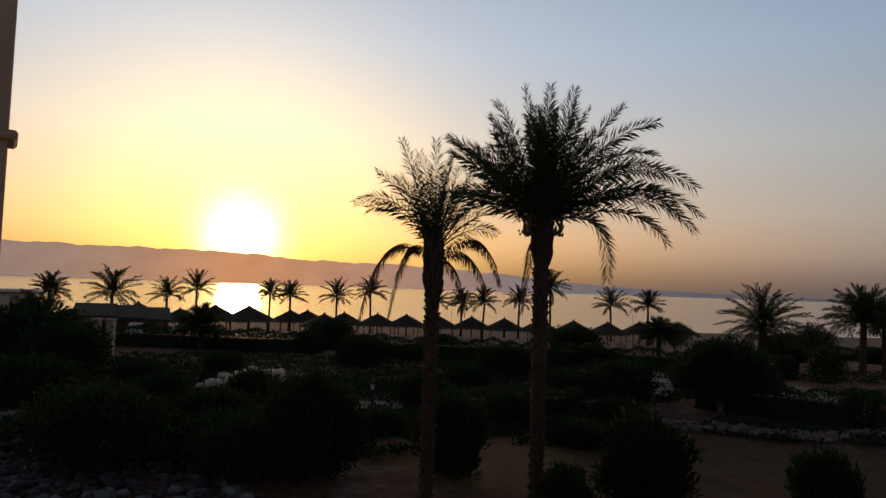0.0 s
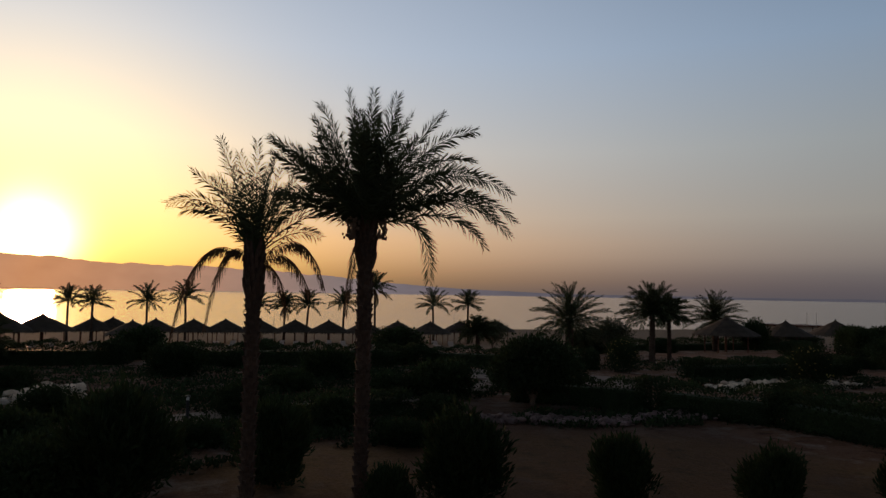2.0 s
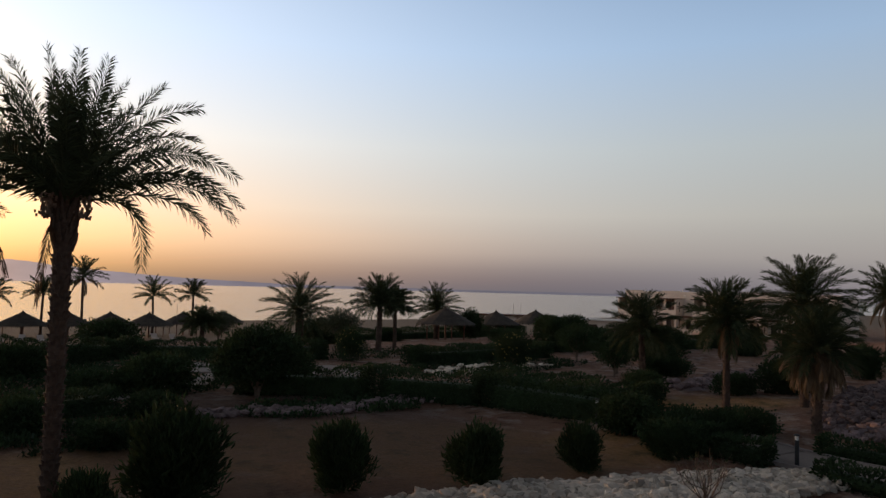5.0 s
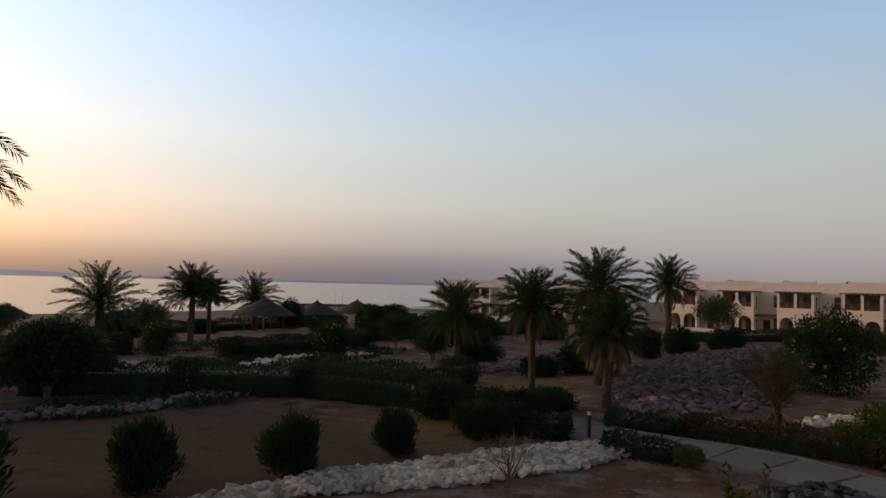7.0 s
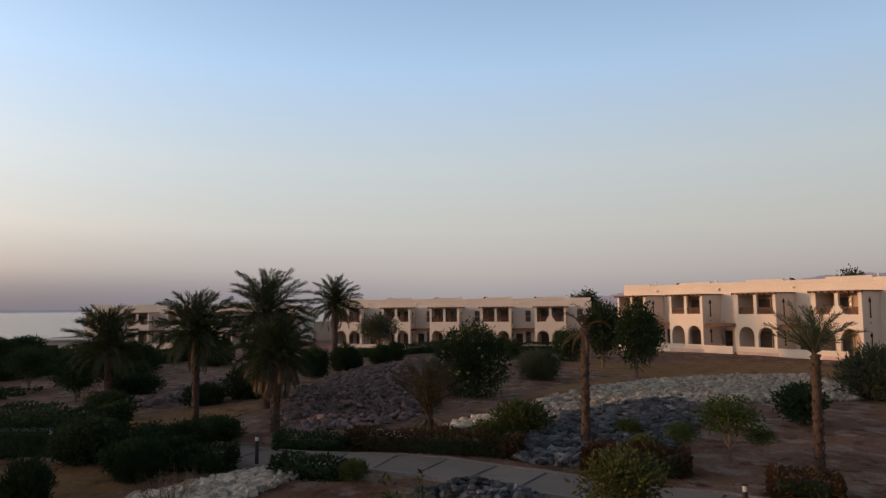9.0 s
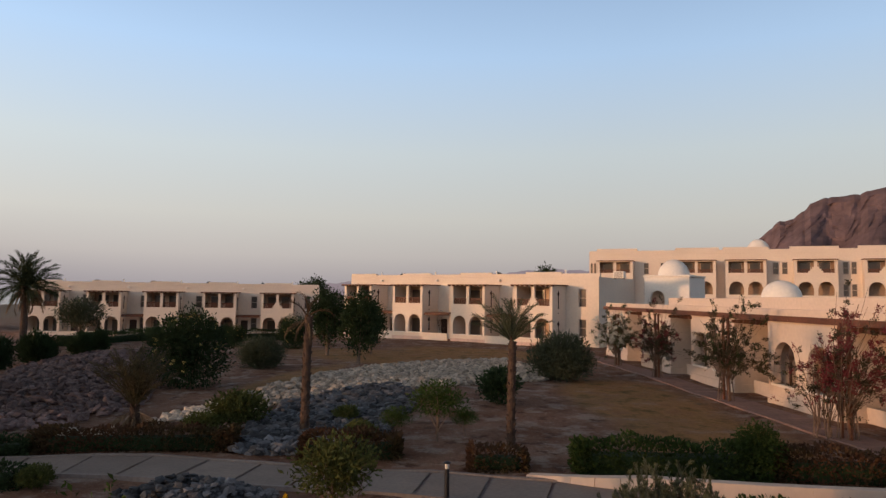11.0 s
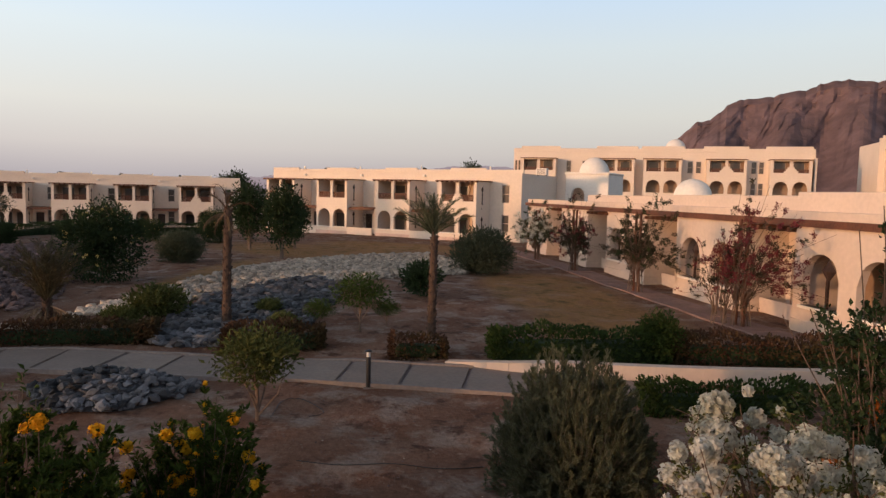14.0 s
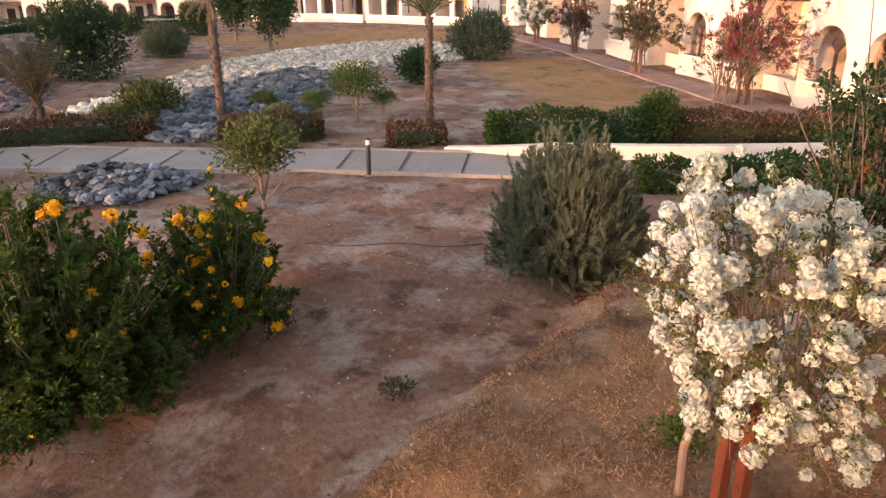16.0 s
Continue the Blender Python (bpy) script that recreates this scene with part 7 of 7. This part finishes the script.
def yellow_bush(x, y, seed, rx, ry, h, stems, leaves, heads, label):
    p = thing("flowering_shrub", spot(x, y), label, "shrub", "yellow-flowered shrubs")
    c = canes(seed, stems, rx, ry, h, base=0.32, low=0.0)
    t = twigs(c, seed + 1, 4, 0.30, 0.35)
    part("stem", stem_mesh("stem", [(c, 0.016, 0.005), (t, 0.006, 0.002)]), p, "thin brown stems")
    part("foliage", sprig_leaves("foliage", LEAF_GREEN, t, seed + 2, leaves, 0.09, 0.44, 0.9, 0.1), p)
    part("inner_foliage", sprig_leaves("inner_foliage", LEAF_GREEN, c, seed + 5, leaves // 3, 0.09, 0.44, 1.0, 0.2, 0.05), p)
    rng = np.random.default_rng(seed + 3)
    i = rng.permutation(stems)[:heads]
    big = c[2][i] * 0.99 + [0, 0, 0.03]
    small = t[2][rng.permutation(len(t[2]))[:heads * 3]]
    r = np.concatenate([rng.uniform(0.05, 0.088, len(big)), rng.uniform(0.016, 0.04, len(small))])
    tagged(part("blossom", petal_balls("blossom", PETAL_YELLOW, np.concatenate([big, small]), r, seed + 4, 40, 0.05), p, "round yellow-orange flower heads"), kind="stuff")


yellow_bush(7.80, 2.13, 101, 1.34, 1.2, 2.45, 210, 40000, 19, "dense green shrub with yellow-orange flower heads")
yellow_bush(9.15, 0.56, 103, 1.24, 1.05, 1.92, 125, 14500, 26, "open green shrub with yellow-orange flower heads")


def needle_bush():
    p = thing("rosemary_like_shrub", spot(9.39, -4.75), "large grey-green shrub with upright needle twigs", "shrub")
    c = canes(105, 900, 1.27, 1.22, 2.12, base=0.35, low=0.04, lift=0.1, rag=0.4)
    t = twigs(c, 106, 4, 0.24, 0.3, 1.0)
    part("stem", stem_mesh("stem", [(c, 0.006, 0.003), (t, 0.003, 0.0015)], TWIG_GREY), p, "grey woody stems")
    part("foliage", sprig_leaves("foliage", LEAF_NEEDLE, t, 107, 150000, 0.066, 0.20, 0.5, 0.0), p)
    part("needle_cover", sprig_leaves("needle_cover", LEAF_NEEDLE, c, 108, 26000, 0.08, 0.17, 0.6, 0.35), p)


needle_bush()


def bougainvillea_white():
    """White bracts in round clusters on arching canes, spilling over a post."""
    p = thing("bougainvillea", spot(3.92, -3.52), "white bougainvillea in full bloom on a wooden post", "shrub", "bougainvilleas")
    g = Geo()
    g.tube([(0.20, 0.34, -0.1), (0.25, 0.32, 0.45), (0.16, 0.30, 0.9), (0.02, 0.12, 1.6)], [0.042, 0.038, 0.034, 0.03], 8)
    part("trunk", g.mesh("trunk", TWIG_PALE), p, "pale twisted woody stem")
    c = canes(8, 150, 1.30, 1.26, 1.42, base=0.4, low=-0.48, lift=0.45, start=0.2, rag=0.5)
    for q in c[1:]:          # narrower towards the foot
        q[:, :2] *= np.clip(0.66 + 0.42 * q[:, 2:], 0.34, 1.06)
        q[:, :2] -= np.array([0.16, 0.18]) * np.clip(0.70 - q[:, 2:], -0.8, 1.1)
    for q in c:
        q[:, 2] += 1.34
    c[0][:, 2] += np.random.default_rng(14).uniform(-0.7, 0.5, len(c[0]))
    t = twigs(c, 9, 3, 0.28, 0.35, 0.2)
    part("stem", stem_mesh("stem", [(c, 0.006, 0.003), (t, 0.004, 0.002)], TWIG), p, "thin brown canes")
    rng = np.random.default_rng(10)
    i = np.repeat(np.arange(150), 3)
    f = np.clip(1.0 - np.tile([0.0, 0.13, 0.30], 150) + rng.normal(size=450) * 0.04, 0.3, 1)
    q, _ = along(c, i, f)
    q = q + rng.normal(size=q.shape) * 0.05
    keep = rng.random(450) > np.tile([0.30, 0.62, 0.82], 150)
    r = (0.035 + 0.085 * rng.random(450) ** 1.5)[keep]
    tagged(part("blossom", petal_balls("blossom", PETAL_WHITE, q[keep], r, 11, 150, 0.046), p, "clusters of white papery bracts"), kind="stuff")
    ends = t[2][rng.random(len(t[2])) < 0.4]
    tagged(part("loose_blossom", petal_balls("loose_blossom", PETAL_WHITE, ends, rng.uniform(0.012, 0.035, len(ends)), 12, 12, 0.034), p, "small loose white bracts"), kind="stuff")
    part("foliage", sprig_leaves("foliage", LEAF_LIME, t, 13, 7000, 0.042, 0.6, 0.9, 0.2, 0.02), p, "small yellow-green leaves")


bougainvillea_white()


def red_posts():
    h = thing("pergola_post", spot(3.93, -3.40), "pair of red-stained wooden pergola posts", "post")
    for dx, dy in ((0.0, 0.0), (-0.10, -0.12)):
        part("post", box_mesh("post", REDWOOD, dx - 0.05, dx + 0.05, dy - 0.05, dy + 0.05, -0.1, 1.2, bev=0.01), h)
    slab = thing("paving", pose(5.0, -6.0, 0.0, 0, 0, -40), "pale paved terrace beside the posts", "paving", kind="structure")
    for i in range(4):
        for j in range(3):
            part("tile", box_mesh("tile", CONCRETE, i * 0.5, i * 0.5 + 0.485, j * 0.5, j * 0.5 + 0.485, -0.05, 0.06, bev=0.008), slab)


red_posts()


def climber(x, y, seed, h, rx, ry, label, mat, accent=None, n=3200, share=0.25, count=44, trellis=True, leaf=0.11, bare=0.28, turn=0.0, lean=0.0):
    """A bougainvillea on a wooden post: bare stems below, loose arching sprays above, a few long whips."""
    p = thing("bougainvillea", spot(x, y, turn), label, "shrub", "bougainvilleas")
    rng = np.random.default_rng(seed)
    for k in range(7):
        g = Geo()
        a = k * 0.9 + rng.uniform(-0.3, 0.3)
        r = rng.uniform(0.12, 0.42)
        g.tube([(r * math.cos(a), r * math.sin(a), -0.1), (0.6 * r * math.cos(a + 0.4), 0.6 * r * math.sin(a + 0.4), h * 0.3), (0.9 * r * math.cos(a), 0.9 * r * math.sin(a), h * 0.62)], [0.028, 0.022, 0.014], 5)
        part("trunk", g.mesh("trunk", TWIG), p, "bare woody stem")
    b, m, e = canes(seed, count, rx, ry, h * (1 - bare), base=0.22, low=-0.12, lift=0.5)
    far = rng.random(count) < 0.2
    e[far] *= [1.25, 1.25, 1.12]
    e += rng.normal(size=e.shape) * [0.25, 0.15, 0.18] + [lean, 0, 0]
    for q in (b, m, e):
        q[:, 2] += h * bare
    b[:, 2] -= h * 0.12 * rng.random(count)
    c = (b, m, e)
    t = twigs(c, seed + 1, 3, 0.42, 0.3, 0.15)
    part("stem", stem_mesh("stem", [(c, 0.014, 0.005), (t, 0.006, 0.003)]), p, "arching canes")
    tips = rng.random(len(t[0])) < share
    leafy_ones = tuple(q[~tips] for q in t)
    part("foliage", sprig_leaves("foliage", mat, leafy_ones, seed + 2, int(n * (1 - share)), leaf, 0.6, 1.0, 0.0, leaf * 0.5), p)
    if accent:
        tagged(part("blossom", sprig_leaves("blossom", accent, tuple(q[tips] for q in t), seed + 3, int(n * share), leaf, 0.7, 1.0, 0.0, leaf * 0.5), p, "papery coloured bracts"), kind="stuff")
    if trellis:
        for dx in (-0.2, 0.2):
            part("trellis_post", box_mesh("trellis_post", WOOD, dx - 0.05, dx + 0.05, -0.05, 0.05, -0.1, h * 0.8, bev=0.008), p, "brown wooden trellis post")
    return p


climber(46.2, -20.0, 51, 4.5, 2.4, 1.6, "bougainvillea with pale blossom beside the arcade", LEAF_GREY, PETAL_WHITE, 11000, 0.4, 84, leaf=0.10)
climber(38.7, -19.2, 52, 4.7, 2.0, 1.4, "dark bougainvillea on a post beside the arcade", LEAF_VINE, LEAF_WINE, 8500, 0.3, 66, leaf=0.085)
climber(29.95, -18.2, 53, 4.9, 2.4, 1.7, "tall dark bougainvillea climbing the arcade", LEAF_VINE, LEAF_DARK, 11000, 0.3, 84, lean=-0.5, leaf=0.085)
climber(21.3, -17.2, 54, 4.9, 2.1, 1.5, "wine-red bougainvillea climbing the arcade", LEAF_WINE, LEAF_VINE, 12000, 0.3, 84, lean=-1.3, leaf=0.075)
climber(21.9, -16.8, 55, 3.6, 1.5, 1.2, "thin dark bougainvillea beside a wine-red one", LEAF_VINE, LEAF_WINE, 1700, 0.2, 30, False, bare=0.2, leaf=0.075)
climber(5.85, -6.5, 56, 4.5, 1.0, 1.0, "green bougainvillea with orange tips on a leaning post", LEAF_DARK, PETAL_ORANGE, 11000, 0.05, 90, False, leaf=0.08, bare=0.15)
climber(76.2, -12.7, 57, 3.2, 1.1, 0.9, "leafless climber over the door pergola", TWIG, None, 500, 0.0, 40, False)
climber(70.6, -18.6, 58, 3.2, 1.1, 0.9, "leafless climber over the door pergola", TWIG, None, 500, 0.0, 40, False)
climber(94.6, 12.2, 59, 3.2, 1.1, 0.9, "leafless climber over the door pergola", TWIG, None, 500, 0.0, 40, False)


def turf_bank():
    """Short dry turf on the bank before the house: blades in tufts, thinning towards its foot."""
    rng = np.random.default_rng(70)
    n = 150000
    s, t = rng.uniform(-0.1, 5.2, n), rng.uniform(-3.0, 7.2, n)
    x, y = 9.1 - 0.815 * s - 0.58 * t, -5.7 - 0.58 * s + 0.815 * t
    d = np.sin(x * 5.3 + 2 * np.sin(y * 3.1)) * np.sin(y * 4.7 + 1.5 * np.sin(x * 2.3)) + rng.normal(size=n) * 0.5
    keep = (d > 0.0) & (s > 0.10 * np.sin(t * 1.6) + 0.07 * np.sin(t * 4.3 + 1) + 0.35 * rng.random(n) ** 2) & (np.hypot(x, y) > 2.6)
    x, y = x[keep], y[keep]
    k = len(x)
    p = np.stack([x, y, ground_z(x, y) - 0.01], 1)
    out = rng.normal(size=(k, 3)) * [0.75, 0.75, 0.2] + [0, 0, 0.55]
    out /= np.linalg.norm(out, axis=1)[:, None]
    w = np.cross(out, rng.normal(size=(k, 3)))
    w /= np.linalg.norm(w, axis=1)[:, None]
    L = rng.uniform(0.03, 0.095, k)[:, None]
    v = np.stack([p - w * 0.008, p + w * 0.008, p + out * L], 1).reshape(-1, 3)
    f = np.arange(k * 3).reshape(-1, 3)
    tagged(new("turf", mesh("turf", v, f, DRY_TURF)), "short dry straw-coloured turf on the bank", "grass", kind="stuff")


turf_bank()


def air_conditioner(x, y, z, turn):
    a = thing("air_conditioner", pose(x, y, z, 0, 0, turn), "grey air-conditioning unit on the roof edge", "air conditioner")
    part("casing", box_mesh("casing", PLASTER_PALE, -0.55, 0.55, -0.25, 0.25, 0.06, 0.72, bev=0.03), a)
    g = Geo()
    for k in range(7):
        g.box(-0.42, 0.42, -0.27, -0.251, 0.14 + k * 0.075, 0.17 + k * 0.075)
    part("grille", g.mesh("grille", IRON), a, "dark slatted grille")
    for dx in (-0.4, 0.4):
        part("foot", box_mesh("foot", IRON, dx - 0.05, dx + 0.05, -0.2, 0.2, 0.0, 0.06), a)


def roof_dish(x, y, z, turn):
    d = thing("satellite_dish", pose(x, y, z, 0, 0, turn), "small dark satellite dish on the flat roof", "dish", "roof dishes")
    g = Geo()
    g.tube([(0, 0, 0), (0, 0, 0.36)], [0.035, 0.03], 8)
    part("mast", g.mesh("mast", IRON), d)
    g = Geo()
    n = 14
    g.v = [(0, 0.10, 0.45)] + [(0.24 * math.cos(6.2832 * k / n), 0.05, 0.45 + 0.10 * math.sin(6.2832 * k / n)) for k in range(n)] + [(0.48 * math.cos(6.2832 * k / n), -0.08, 0.45 + 0.20 * math.sin(6.2832 * k / n)) for k in range(n)]
    for k in range(n):
        j = (k + 1) % n
        g.f += [(0, 1 + j, 1 + k), (1 + k, 1 + j, 1 + n + j, 1 + n + k)]
    part("reflector", g.mesh("reflector", IRON), d)
    g = Geo()
    g.tube([(0, 0.05, 0.3), (0, -0.42, 0.48)], [0.012, 0.012], 5)
    part("feed_arm", g.mesh("feed_arm", IRON), d)


for k in range(4):
    f = pose(93.6, 8.5, -1.1, 0, 0, -90.0) @ pose(-21.5 + 7.1 * k, 5.4, 6.66, 0, 0, 20 * k)
    roof_dish(*f.translation, -70 + 20 * k)
    f = pose(66.5, -17.8, 0.0, 0, 0, -135.57) @ pose(-18.0 + 6.6 * k, 5.6, 6.66)
    if k in (0, 2):
        roof_dish(*f.translation, -120 + 30 * k)
air_conditioner(63.0, -27.6, 6.5, -135.57)
for x, y, s in ((125.4, 1.6, 1.9), (125.4, 3.6, 1.75), (119.3, -38.8, 2.2)):
    bush("far_tree", "small dark tree behind the hotel roofs", "tree", "far trees", TWO, x, y, x, s, TWO_STEM)


def pebbles():
    """Small pale stones, dead leaves and clods scattered on the bare soil."""
    rng = random.Random(77)
    g, d = Geo(), Geo()
    for i in range(2200):
        x, y = (rng.uniform(3.5, 20), rng.uniform(-14, 9)) if i % 2 else (rng.uniform(4.5, 13), rng.uniform(-6, 3))
        s = 0.005 + 0.02 * rng.random() ** 3
        z = gz(x, y)
        (g if i % 4 == 0 else d).add([(x - s, y, z), (x, y - s, z), (x + s, y, z), (x, y + s, z), (x, y, z + s * 1.1)], [(0, 1, 4), (1, 2, 4), (2, 3, 4), (3, 0, 4)])
    tagged(new("pebbles", g.mesh("pebbles", STONE_WHITE)), "small pale pebbles scattered on the soil", "pebbles", kind="stuff")
    tagged(new("soil_clods", d.mesh("soil_clods", STONE_BROWN)), "brown clods and dead leaves on the soil", "litter", kind="stuff")


pebbles()


def hose(points, label):
    """A thin black watering hose lying on the soil."""
    g = Geo()
    pts = [(p.x, p.y, gz(p.x, p.y) + 0.012) for p in curve_points(points, 0.12)]
    g.tube(pts, [0.008] * len(pts), 6)
    tagged(new("watering_hose", g.mesh("watering_hose", IRON)), label, "hose")


hose([(14.44, -0.51), (15.42, -0.76), (15.61, -1.15), (14.96, -1.51), (14.52, -1.56), (14.44, -1.15)], "thin black watering hose looped beside the young tree")
hose([(11.96, -0.85), (11.64, -1.61), (11.57, -2.41), (11.22, -3.15), (11.2, -3.98)], "thin black watering hose half buried across the soil")


def weed(x, y, s, seed, mat, label):
    bush("weed", label, "weed", "weeds", leaf_mesh("foliage", mat, 420, seed, (0.22, 0.2, 0.12, 0.06), 0.06, 0.4, 0.4), x, y, 0, s, None)


weed(6.94, -1.38, 1.0, 81, LEAF_TUFT, "small dry weed on the bare soil")
weed(4.75, -3.6, 1.2, 82, LEAF_GREEN, "small green seedling at the foot of the post")
weed(6.75, -2.55, 0.6, 83, LEAF_TUFT, "small dry weed at the foot of the bank")
weed(7.9, -3.6, 0.5, 84, LEAF_TUFT, "small dry weed at the foot of the bank")


def leaf_litter():
    """Fallen leaves and petals under the flowering shrubs and the white blossom."""
    rng = np.random.default_rng(90)
    vs, fs = [], []
    for cx, cy, r, n in ((7.8, 2.0, 1.9, 520), (9.0, 0.4, 1.5, 420), (9.3, -4.5, 1.6, 260), (4.2, -3.2, 1.4, 260), (6.9, -2.3, 1.2, 140)):
        for _ in range(n):
            a, d = rng.uniform(0, 6.283), r * np.sqrt(rng.random())
            x, y = cx + d * np.cos(a), cy + d * np.sin(a)
            t, w = rng.uniform(0, 6.283), rng.uniform(0.012, 0.03)
            u, v = np.array([np.cos(t), np.sin(t), rng.uniform(-0.3, 0.3)]) * w, np.array([-np.sin(t), np.cos(t), rng.uniform(-0.3, 0.3)]) * w * 0.5
            c = np.array([x, y, gz(x, y) + 0.012])
            k = len(vs)
            vs += [c - u, c - v, c + u, c + v]
            fs += [(k, k + 1, k + 2), (k, k + 2, k + 3)]
    tagged(new("leaf_litter", mesh("leaf_litter", vs, fs, LITTER)), "fallen orange-brown leaves under the shrubs", "leaf litter", kind="stuff")


leaf_litter()
